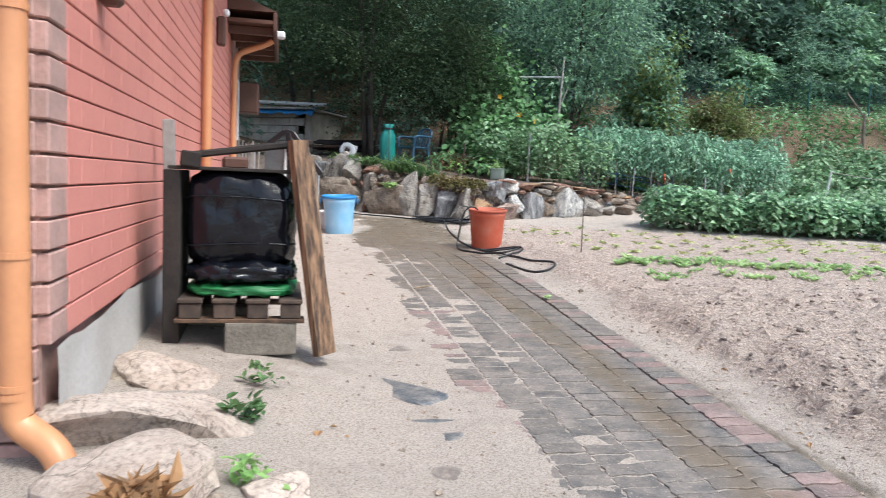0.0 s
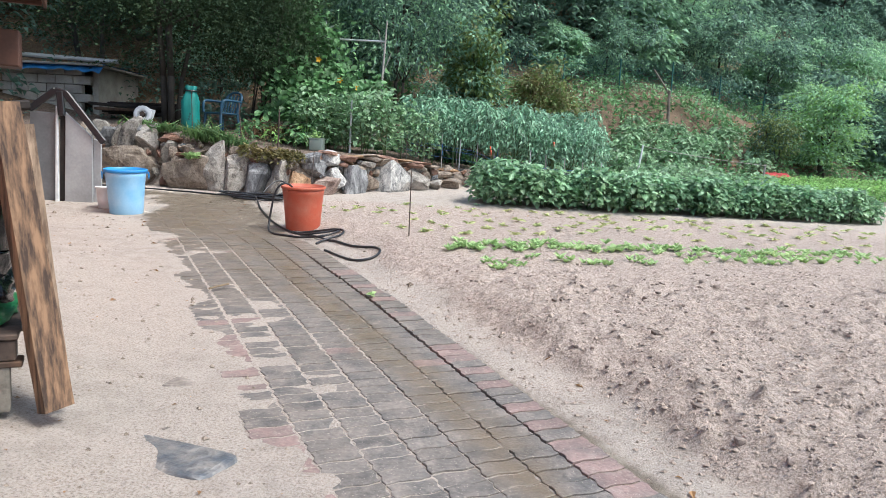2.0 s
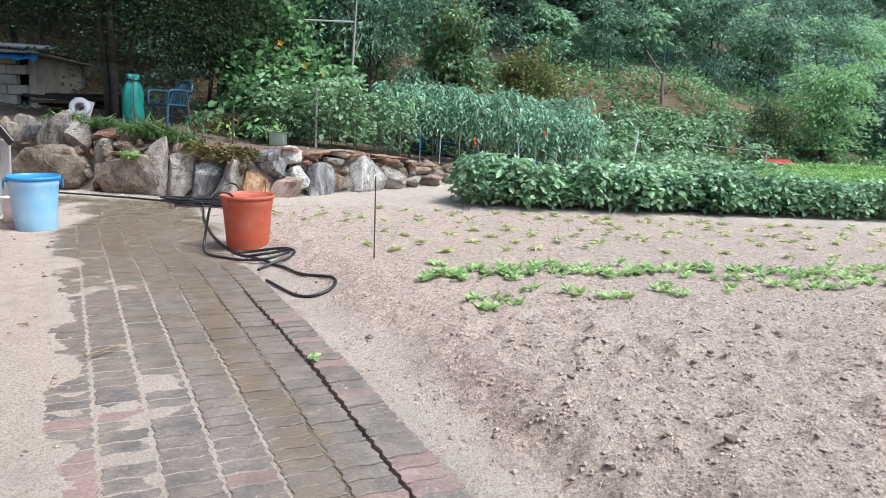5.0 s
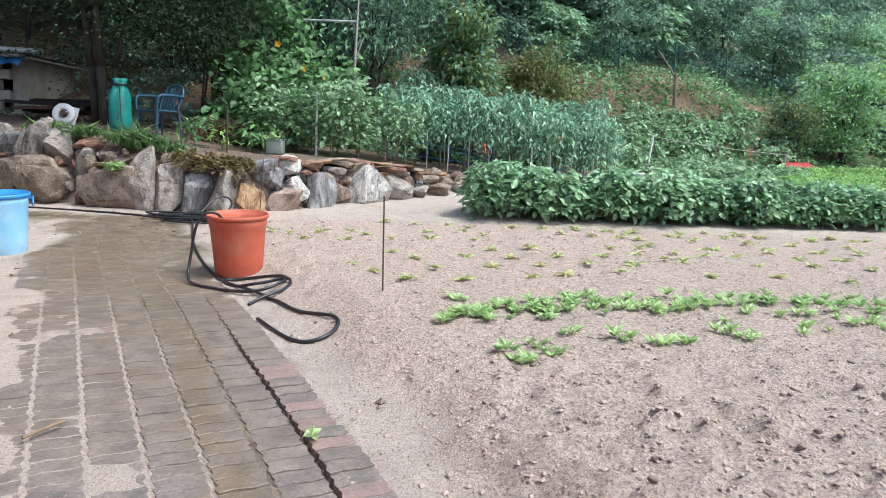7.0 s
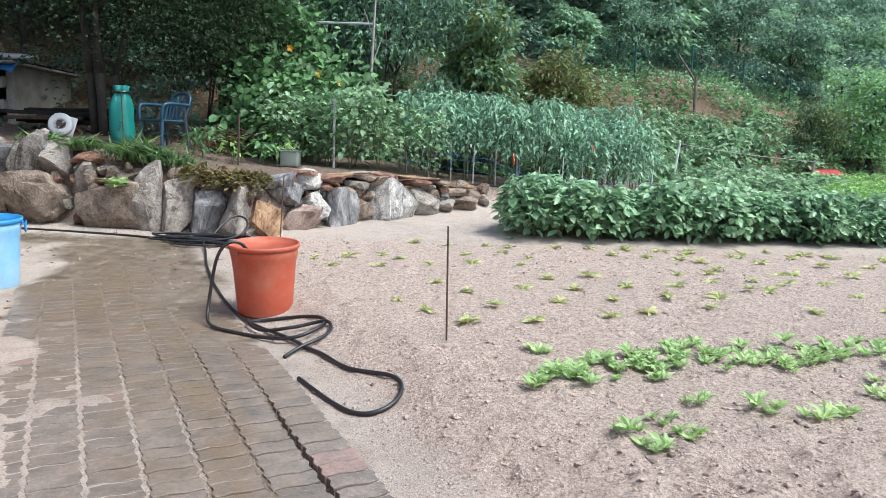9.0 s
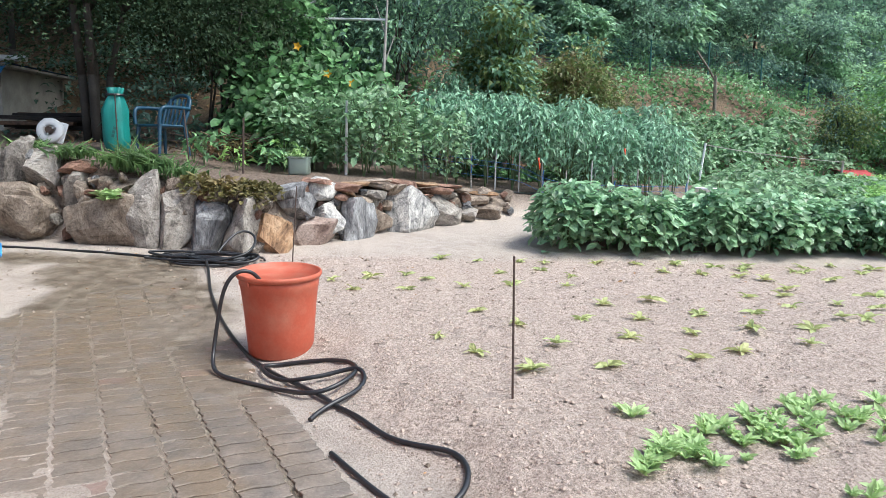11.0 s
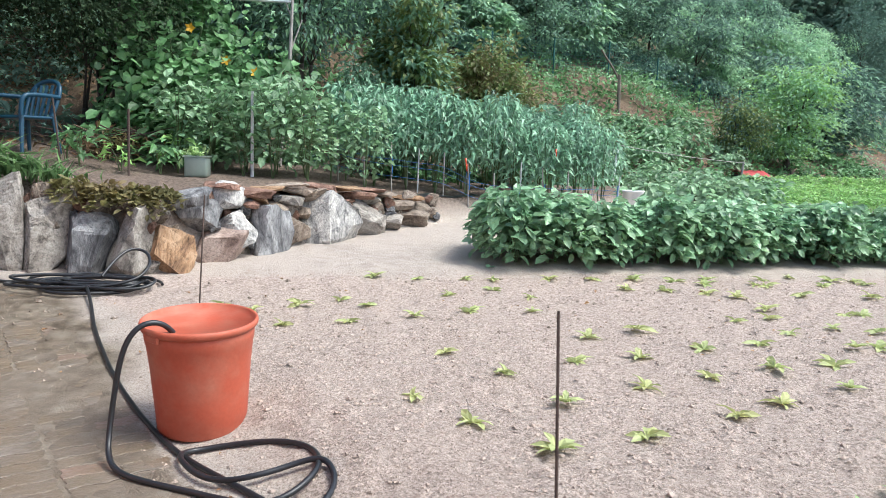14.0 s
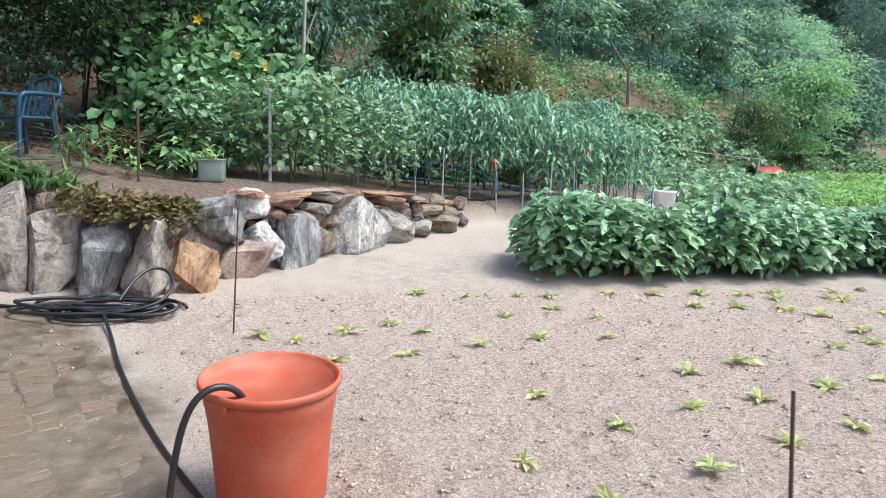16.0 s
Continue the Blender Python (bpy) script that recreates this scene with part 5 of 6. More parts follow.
# ---- beside the house ----
def build_pallet_stack():
    m = yard_pose(3.22, 0.10, 0)
    g = gz(*xy_of(3.5, 0.15))
    # local x: away from the start; local y: to the house
    P = lambda x, y, z: (x, y, g + min(z, .45) + .86 * max(z - .45, 0))
    pal = thing("pallet", m, "old dark wooden pallet propped on cement blocks", "pallet")
    for i in range(4):
        part("deck_board", box(bmesh.new(), (0.78, 0.135, 0.022), P(0.38, -0.31 + i * 0.185, 0.285), bevel=0.004), WOOD_PALLET, pal)
        part("deck_block", box(bmesh.new(), (0.10, 0.115, 0.085), P(0.05, -0.31 + i * 0.185, 0.228), bevel=0.006), WOOD_PALLET, pal)
        part("deck_block", box(bmesh.new(), (0.10, 0.115, 0.085), P(0.68, -0.31 + i * 0.185, 0.228), bevel=0.006), WOOD_PALLET, pal)
    for x in (0.05, 0.68):
        part("bottom_board", box(bmesh.new(), (0.11, 0.72, 0.024), P(x, -0.03, 0.172), bevel=0.004), WOOD, pal)
    for y, w, x in ((-0.14, .40, .10), (0.12, .40, .62)):
        ob = part("cement_block", box(bmesh.new(), (.22, w, .19), P(x, y, .068), (0, 0, 4), .014, 2), CEMENT_BLOCK, None)
        ob.matrix_world = m
        tagged(ob, "chipped cement block under the pallet", "block", "blocks under the pallet")
    # green sacking and the wrapped bundle
    def draped(name, size, at, seed, amp, mat, label, cat, power=4, fold=9):
        bm = bmesh.new()
        bmesh.ops.create_cube(bm, size=2)
        bmesh.ops.subdivide_edges(bm, edges=bm.edges, cuts=14, use_grid_fill=True)
        for v in bm.verts:
            p = v.co.copy()
            k = max(sum(abs(c) ** power for c in p), 1e-6) ** (-1 / power)
            p *= k
            q = Vector((p.x * size[0] / 2, p.y * size[1] / 2, p.z * size[2] / 2))
            d = amp * (noise.noise(Vector((p.x * 2, p.y * fold, p.z * 1.5)) + Vector((seed, 0, 0))) + .6 * noise.noise(p * fold + Vector((0, seed, 0))))
            q += p.normalized() * d
            q.z = max(q.z, -size[2] / 2)
            v.co = q + Vector(P(*at))
        ob = part(name, bm, mat, None, "", True)
        ob.matrix_world = m
        return tagged(ob, label, cat)
    draped("sacking", (.70, .62, .075), (.38, -0.03, .334), 3, .028, GREEN_BAG, "folded green sacking on the pallet", "sack")
    draped("plastic_bag", (.68, .62, .13), (.37, -0.03, .435), 8, .034, BAG, "crumpled black plastic bag on green sacking", "bag")
    load = draped("wrapped_load", (.60, .62, .575), (.40, -0.02, .785), 5, .030, BAG, "tall bundle wrapped in shiny black plastic", "bundle", 5, 4)
    for z, seed in ((.62, 1), (.93, 2)):
        pts = []
        for i in range(40):
            a = i / 40 * 6.2832
            c, s = math.cos(a), math.sin(a)
            k = (abs(c) ** 9 + abs(s) ** 9) ** (-1 / 9)
            pts.append(P(.40 + .302 * c * k, -.02 + .312 * s * k, z + .015 * math.sin(a * 2 + seed)))
        tube("binding", pts, .006, BAG, load, "black cord round the bundle", 2, True)
    # lid and bars on top
    lid = thing("lid_board", m, "thin dark board lying on the wrapped bundle", "board")
    part("board", box(bmesh.new(), (.62, .76, .02), P(.40, .0, 1.124), (0, 0, 0), .004), WOOD_DARK, lid)
    bar = thing("timber_bar", m, "dark timber bar laid slanting over the bundle", "bar")
    part("bar", rod(bmesh.new(), P(.10, .30, 1.20), P(.20, -.42, 1.335), .020, .022, 6), WOOD_DARK, bar)
    blk = part("wood_block", box(bmesh.new(), (.10, .11, .09), P(.12, .26, 1.18), (6, 0, 5), .008), WOOD_DARK, None)
    blk.matrix_world = m
    tagged(blk, "small dark wooden block under the bar", "block")
    pot = part("clay_pot", box(bmesh.new(), (.11, .15, .075), P(.45, .04, 1.172), (0, 0, 8), .014), EAVE, None)
    pot.matrix_world = m
    tagged(pot, "reddish brown box on the lid board", "box")
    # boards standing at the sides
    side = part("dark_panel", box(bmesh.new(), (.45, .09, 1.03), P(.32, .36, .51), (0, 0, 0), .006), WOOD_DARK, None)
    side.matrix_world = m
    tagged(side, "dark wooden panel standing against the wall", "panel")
    st = part("grey_plank", box(bmesh.new(), (.03, .075, 1.34), P(.75, .45, .70), (-2, 0, 0), .004), WOOD_GREY, None)
    st.matrix_world = m
    tagged(st, "grey weathered plank leaning on the house wall", "plank")
    def plank(name, foot, head, w, th, mat, label, seed):
        f, h = Vector(P(*foot)), Vector(P(*head))
        bm = bmesh.new()
        bmesh.ops.create_cube(bm, size=1)
        bmesh.ops.subdivide_edges(bm, edges=bm.edges, cuts=9, use_grid_fill=True)
        for v in bm.verts:
            c = v.co
            ragged = 1 + .10 * noise.noise(Vector((c.z * 5 + seed, 0, math.copysign(3, c.y))))
            v.co = Vector((c.x * th, c.y * w * ragged * (1 - .12 * c.z), c.z * (h - f).length))
        bmesh.ops.transform(bm, verts=bm.verts, matrix=Matrix.Translation((f + h) / 2) @ (h - f).to_track_quat("Z", "Y").to_matrix().to_4x4() @ pose(0, 0, 0, 0, 0, 72))
        ob = part(name, bm, mat, None)
        ob.matrix_world = m
        tagged(ob, label, "plank")
    plank("leaning_plank", (-.02, -.51, -.02), (.10, -.33, 1.335), .125, .05, PLANK, "split brown plank leaning on the wrapped bundle", 2)
    plank("leaning_plank", (.10, -.51, -.02), (.24, -.38, 1.24), .10, .04, PLANK_PALE, "pale sawn plank leaning on the wrapped bundle", 7)


build_pallet_stack()


def build_house_foot():
    rng = np.random.default_rng(81)
    for u, v, w, h, k, mat in ((2.15, -.17, .78, .34, 1, PINK_STONE), (2.72, -.22, .46, .20, 2, PINK_STONE), (1.55, -.08, .52, .26, 3, PINK_STONE), (1.25, .22, .24, .16, 4, STONE["white"]), (1.55, .35, .26, .10, 5, PINK_STONE), (2.75, -.2, .4, .14, 6, STONE["brown"]), (1.0, .05, .22, .14, 7, STONE["grey"]), (.95, .35, .2, .12, 8, STONE["red"])):
        x, y = xy_of(u, v)
        me = rock_mesh(w, w * .8, h, 700 + k, 3, 10)
        me.materials.append(mat)
        ob = new("flagstone", me)
        ob.matrix_basis = pose(x, y, gz(x, y) - h * .10, 0, 0, rng.uniform(0, 90))
        tagged(ob, "rough pinkish stone at the foot of the house wall", "stone", "stones by the house")
    for i, (x, y, w, d) in enumerate(((-.43, 3.08, .46, .24), (-.02, 2.55, .12, .20), (-.64, 3.83, .20, .14), (-.48, 3.30, .16, .10), (.12, 2.2, .22, .16), (-.1, 2.72, .26, .05))):
        me = rock_mesh(w, d, .035, 720 + i, 3, 4 if i in (0, 5) else 9, .8 if i in (0, 5) else .45)
        me.materials.append(SLATE if i in (0, 1, 5) else FRAGMENT)
        ob = new("slab_fragment", me)
        ob.matrix_basis = pose(x, y, gz(x, y) - .015, math.degrees(math.atan(PY)), 0, -20 + 8 * i)
        tagged(ob, "flat wet stone fragment bedded in the sand", "stone", "fragments in the sand")
    for u, v, n, sz, mat, nm, lb in ((2.20, .20, 55, .06, LEAF_GRASS, "weed", "green weed growing in the sand"), (2.69, .27, 30, .06, LEAF_GRASS, "weed", "small green weed growing in the sand"), (1.62, .24, 30, .06, LEAF_LOW, "weed", "small green weed between stones"), (1.25, -.06, 160, .13, LEAF_DRY, "dead_weed", "dried brown weeds at the house corner")):
        x, y = xy_of(u, v)
        t = thing(nm, pose(x, y, gz(x, y)), lb, "weed")
        a = rng.uniform(0, 6.28, n)
        w = np.stack([np.cos(a), np.sin(a), rng.uniform(.2, 1.6, n)], 1)
        p = np.stack([.04 * rng.normal(size=n), .04 * rng.normal(size=n), rng.uniform(0, .10, n)], 1)
        crown("foliage", p, w, sz * rng.uniform(.5, 1.3, n), mat, t, width=.3 if mat == LEAF_DRY else .6, rng=rng, full=mat != LEAF_DRY)
    # weed in the joint of the paving
    t = thing("joint_weed", pose(.06, 5.8, gz(.06, 5.8) + .03), "bright green weed in the paving joint", "weed")
    a = rng.uniform(0, 6.28, 9)
    crown("foliage", np.zeros((9, 3)), np.stack([np.cos(a), np.sin(a), .4 + .3 * rng.normal(size=9)], 1), np.full(9, .05), LEAF_BRIGHT, t, width=.7, rng=rng, full=True)
    tube("straw", [(-1.14, 5.65, gz(-1.14, 5.65) + .034), (-1.10, 5.74, gz(-1.1, 5.74) + .036), (-1.05, 5.83, gz(-1.05, 5.83) + .034)], .008, DRYSTEM, None, "dry pale straw stalk on the pavers", 2)["category"] = "straw"


build_house_foot()


def build_panels():
    """Grey boards stood up beside the bin, with a black rubber strip hung over them."""
    g = gz(-4.6, 10.3)
    t = thing("foam_board", pose(-4.87, 10.28, g, 0, 0, 6), "grey foam boards standing upright beside the blue bin", "board")
    for k, (x0, x1, h0, h1, y, tilt) in enumerate(((.13, .50, 1.22, .90, 0, 3), (.48, .60, .88, .84, .05, 4), (.05, .14, 1.26, 1.24, .03, 0), (-.36, .02, 1.22, 1.20, .06, 0), (.01, .055, 1.30, 1.27, -.02, 0))):
        bm = bmesh.new()
        vs = [bm.verts.new((x, yy, z)) for yy in (y, y + .045) for x, z in ((x0, -.02), (x1, -.02), (x1, h1), (x0 + .02, h0))]
        for f in ((0, 1, 2, 3), (7, 6, 5, 4), (0, 4, 5, 1), (1, 5, 6, 2), (2, 6, 7, 3), (3, 7, 4, 0)):
            bm.faces.new([vs[i] for i in f])
        bmesh.ops.bevel(bm, geom=bm.edges, offset=.006, segments=1, affect="EDGES")
        part("sheet", bm, (FOAM, FOAM, WOOD_DARK, FOAM_DARK, WHITE)[k], t)
    s = thing("rubber_strip", pose(-4.87, 10.28, g, 0, 0, 6), "black rubber strip hung over the grey boards", "strip")
    for a, b in (((-.30, -.02, 1.24), (.04, -.03, 1.50)), ((.04, -.03, 1.50), (.17, -.03, 1.47)), ((.17, -.03, 1.47), (.66, -.02, .84)), ((.10, -.04, 1.48), (.12, -.04, 1.18))):
        d = Vector(b) - Vector(a)
        bm = box(bmesh.new(), (.055, .09, d.length + .03), bevel=.012)
        bmesh.ops.transform(bm, verts=bm.verts, matrix=Matrix.Translation((Vector(a) + Vector(b)) / 2) @ d.to_track_quat("Z", "Y").to_matrix().to_4x4())
        part("strip", bm, BLACK, s)
    rng = np.random.default_rng(91)
    for i in range(11):
        x = -5.38 + i * .036
        y = 9.62 + rng.normal(0, .03)
        ob = part("stake", rod(bmesh.new(), (x + .03, y, gz(x, y) - .03), (x + rng.normal(0, .02), y + .07, gz(x, y) + 1.32 + rng.uniform(-.1, .06)), .013, .011, 7), WOOD_GREY if i % 3 else FOAM, None)
        tagged(ob, "grey garden stake leaning by the house", "stake", "bundle of stakes")
    b = thing("white_bucket", pose(-3.98, 9.95, gz(-3.98, 9.95)), "small white plastic bucket behind the blue bin", "bucket")
    part("body", lathe(bmesh.new(), [(.11, 0), (.125, .12), (.14, .26), (.15, .265), (.15, .285), (.135, .285), (.105, .02)], 28), WHITE, b, "", True)


build_panels()


# ---- terrace ----
def build_hut():
    t = thing("hut", pose(-8.75, 17.2, gz(-7.9, 17.1) - .3), "low cement-block hut with a blue tarpaulin roof", "hut")
    h = 3.09 - (gz(-7.9, 17.1) - .3)
    rows, cols = int(h / .2), 5
    for r in range(rows):
        for c in range(cols):
            x = -1.1 + c * .41 + (.2 if r % 2 else 0)
            if x < 1.0:
                part("block", box(bmesh.new(), (.395, .15, .185), (x + .0, 0, h - .10 - r * .2), bevel=.008), HUT_BLOCK, t)
    part("side_wall", box(bmesh.new(), (.14, 2.0, h), (.98, 1.08, h / 2)), HUT_BLOCK, t)
    part("back_wall", box(bmesh.new(), (2.3, .14, h), (-.1, 2.1, h / 2)), HUT_BLOCK, t)
    part("roof_slab", box(bmesh.new(), (2.6, 2.6, .05), (-.02, .95, h + .03), bevel=.01), WOOD_GREY, t)
    bm = bmesh.new()
    bmesh.ops.create_grid(bm, x_segments=50, y_segments=18, size=.5)
    for v in bm.verts:
        x, y = v.co.x, v.co.y
        e = max(0, -y - .40) * 2.2
        v.co = Vector((x * 2.7 - .05, y * 2.6 + .9, h + .075 - e * .9 * (1 + .5 * noise.noise(Vector((x * 9, 3, 0)))) + .018 * noise.noise(Vector((x * 12, y * 9, 1)))))
    part("tarpaulin", bm, TARP, t, "creased blue tarpaulin", True)
    for y0, y1, z, r in ((-.30, -.18, .15, .05), (-.05, -.1, .14, .035)):
        ob = part("roof_pipe", rod(bmesh.new(), (-.9, y0 + .05, h + z + .06), (1.65, y1, h + z - .02), r, r, 14), STEEL if r > .04 else WOOD_PALE, None)
        ob.matrix_world = t.matrix_world.copy()
        tagged(ob, "pale pipe lying on the hut roof", "pipe", "pipes on the hut roof")
    # timber beside the hut, most boards near black to stand for the shaded opening
    rng = np.random.default_rng(95)
    for i in range(16):
        x0, z = -7.5 + rng.uniform(0, .5), 0
        y = 16.3 + rng.uniform(0, 1.2)
        k = i // 4
        L = rng.uniform(1.2, 2.2)
        gx = gz(x0 + 1, y)
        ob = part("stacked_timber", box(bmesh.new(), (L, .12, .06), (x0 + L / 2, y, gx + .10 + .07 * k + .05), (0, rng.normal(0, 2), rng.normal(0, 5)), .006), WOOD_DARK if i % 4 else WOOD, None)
        tagged(ob, "timber stacked under the trees, darkened to fill the shaded gap", "timber", "timber stack")


build_hut()


def build_chair():
    x, y = -3.98, 14.62
    t = thing("garden_chair", pose(x, y, gz(x, y), 0, 0, 148), "blue plastic garden armchair on the terrace", "chair")
    for sx, sy in ((-1, -1), (1, -1), (-1, 1), (1, 1)):
        bm = bmesh.new()
        rod(bm, (sx * .25, sy * .24, 0), (sx * .215, sy * .20, .42), .020, .030, 6)
        part("leg", bm, CHAIR_BLUE_SHADED, t)
    bm = bmesh.new()
    bmesh.ops.create_grid(bm, x_segments=8, y_segments=8, size=.5)
    for v in bm.verts:
        v.co = Vector((v.co.x * .46, v.co.y * .45, .42 - .02 * math.cos(v.co.x * 3) * math.cos(v.co.y * 3)))
    r = bmesh.ops.extrude_face_region(bm, geom=bm.faces[:])
    for v in r["geom"]:
        if isinstance(v, bmesh.types.BMVert):
            v.co.z -= .03
    part("seat", bm, CHAIR_BLUE_SHADED, t, "", True)
    for i in range(5):
        xx = -.16 + i * .08
        bm = bmesh.new()
        rod(bm, (xx, -.20, .42), (xx * 1.15, -.31, .78), .020, .018, 6)
        part("back_slat", bm, CHAIR_BLUE_SHADED, t)
    tube("back_frame", [(-.22, -.18, .42), (-.25, -.26, .65), (-.22, -.33, .80), (0, -.35, .85), (.22, -.33, .80), (.25, -.26, .65), (.22, -.18, .42)], .024, CHAIR_BLUE_SHADED, t, "", 3)
    for s in (-1, 1):
        tube("armrest", [(s * .25, -.26, .64), (s * .28, -.05, .65), (s * .28, .18, .65), (s * .27, .24, .62), (s * .25, .23, .42)], .026, CHAIR_BLUE_SHADED, t, "", 3)


build_chair()


def build_sack():
    x, y = -4.50, 14.4
    t = thing("grain_sack", pose(x, y, gz(x, y), 0, 0, 15), "full teal woven sack with printed marks and a tied top", "sack")
    bm = bmesh.new()
    prof = [(.13, 0), (.18, .03), (.205, .14), (.21, .36), (.195, .54), (.165, .65), (.12, .72), (.11, .76), (.125, .83)]
    lathe(bm, prof, 36)
    for v in bm.verts:
        a = math.atan2(v.co.y, v.co.x)
        k = 1 + .20 * noise.noise(Vector((math.cos(a) * 2, math.sin(a) * 2, v.co.z * 5))) + (.16 * math.sin(a * 5) * max(0, v.co.z - .6) / .2)
        v.co.x *= k * .80
        v.co.y *= k * .72
        v.co.x += -.05 * v.co.z + .10 * max(0, v.co.z - .45)
    part("bag", bm, TEAL_SHADED, t, "", True)
    for i, (z, w) in enumerate(((.40, .10), (.35, .085), (.30, .10), (.25, .06), (.20, .09))):
        part("print", box(bmesh.new(), (.035, .008, .04), (.02 - .012 * i, -.150, z), (0, 10, 0)), INK, t, "dark printed characters")
    part("tie", lathe(bmesh.new(), [(.12, .725), (.128, .735), (.12, .75)], 20), BLACK, t)


build_sack()


def build_blower():
    x, y = -5.6, 14.75
    t = thing("fan_housing", pose(x, y, gz(x, y) + .01, -12, 0, 10), "white round fan housing on a square plate", "fan housing")
    part("plate", box(bmesh.new(), (.34, .02, .30), (.03, .07, .19), (0, 14, 0), bevel=.009), WHITE, t)
    bm = bmesh.new()
    lathe(bm, [(.075, 0), (.075, .05), (.09, .065), (.16, .06), (.175, .045), (.175, 0)], 36)
    bmesh.ops.transform(bm, verts=bm.verts, matrix=Matrix.Translation((0, .06, .19)) @ Matrix.Rotation(radians(90), 4, "X"))
    part("ring", bm, WHITE, t, "", True)
    bm = bmesh.new()
    rod(bm, (0, .02, .19), (0, -.04, .19), .055, .045, 20)
    part("motor", bm, RUST, t)
    for k in range(3):
        a = k * 2.094 + .4
        part("strut", rod(bmesh.new(), (0, -.03, .19), (.10 * math.cos(a), -.03, .19 + .10 * math.sin(a)), .008, n=6), WHITE, t)


build_blower()


def stick(name, a, b, r, mat, label, cat="stick", group=""):
    ob = part(name, rod(bmesh.new(), a, b, r, r * .9, 7), mat, None)
    return tagged(ob, label, cat, group)


stick("iron_rod", (.197, 7.84, gz(.2, 7.84) - .05), (.19, 7.90, 1.30), .0062, RUST, "thin rusty iron rod pushed into the field", "rod", "marker rods")
stick("iron_rod", (-1.535, 11.19, gz(-1.53, 11.2) - .05), (-1.50, 11.30, 1.455), .0062, RUST, "thin rusty iron rod at the field corner", "rod", "marker rods")
stick("iron_rod", (-3.40, 14.0, gz(-3.4, 14.0) - .05), (-3.47, 14.02, 2.28), .011, RUST, "thin dark stake on the terrace", "rod", "terrace stakes")
stick("iron_rod", (-2.72, 14.0, gz(-2.72, 14.0) - .05), (-2.71, 14.02, 2.19), .015, RUST, "rusty stake on the terrace", "rod", "terrace stakes")
stick("iron_rod", (-4.38, 14.15, gz(-4.38, 14.15) - .05), (-4.40, 14.15, 2.45), .009, RUST, "thin dark stake beside the sack", "rod", "terrace stakes")
stick("garden_stake", (-1.50, 14.8, gz(-1.5, 14.8) - .05), (-1.49, 14.82, 2.48), .022, STEEL, "grey metal stake among the broad leaves", "stake")


def build_bucket_terrace():
    x, y = -2.07, 14.4
    t = thing("cloudy_bucket", pose(x, y, gz(x, y) - .01), "square cloudy plastic bucket filled with cuttings", "bucket")
    bm = box(bmesh.new(), (.26, .26, .24), (0, 0, .12), bevel=.03, seg=2)
    top = [f for f in bm.faces if f.normal.z > .9]
    bmesh.ops.delete(bm, geom=top, context="FACES")
    bmesh.ops.solidify(bm, geom=bm.faces, thickness=.008)
    part("body", bm, CLOUDY, t, "", True)
    part("rim", box(bmesh.new(), (.28, .28, .02), (0, 0, .235), bevel=.006), CLOUDY, t)
    rng = np.random.default_rng(7)
    crown("cuttings", rng.normal(size=(50, 3)) * np.array([.08, .08, .03]) + np.array([0, 0, .27]), ball_ways(50, rng, .3), np.full(50, .09), LEAF_BRIGHT, t, width=.6, rng=rng)
    b = thing("white_bucket", pose(4.22, 16.7, gz(4.22, 16.7)), "white plastic bucket at the end of the pepper rows", "bucket")
    part("body", lathe(bmesh.new(), [(.14, 0), (.15, .14), (.155, .142), (.165, .33), (.175, .335), (.175, .36), (.16, .36), (.135, .02)], 28), WHITE, b, "", True)


build_bucket_terrace()


def blades(name, x, y, z, n, length, mat, label, seed, spread=.12, lift=1.1, width=.12, droop=.7, cat="grass clump"):
    rng = np.random.default_rng(seed)
    t = thing(name, pose(x, y, z), label, cat, "terrace edge plants")
    a = rng.uniform(0, 6.28, n)
    if name == "stonecrop":
        c = np.stack([np.cos(a), np.sin(a)], 1) * np.sqrt(rng.uniform(0, 1, (n, 1)))
        p = np.stack([c[:, 0] * .19, c[:, 1] * .16 - .05, .13 * np.sqrt(np.maximum(1 - (c ** 2).sum(1), 0)) * rng.uniform(.5, 1.1, n) - .10 * np.maximum(-c[:, 1], 0)], 1)
        w = np.stack([c[:, 0] + .7 * rng.normal(size=n), c[:, 1] - .4 + .7 * rng.normal(size=n), .3 + .6 * rng.normal(size=n)], 1)
    else:
        w = np.stack([np.cos(a), np.sin(a) - .35, lift * rng.uniform(.6, 1.8, n)], 1)
        p = np.stack([spread * rng.normal(size=n), spread * .6 * rng.normal(size=n), rng.uniform(-.02, .04, n)], 1)
    crown("foliage", p, w, length * rng.uniform(.55, 1.2, n), mat, t, width=width, droop=droop if name != "stonecrop" else .2, rng=rng, full=name == "stonecrop")


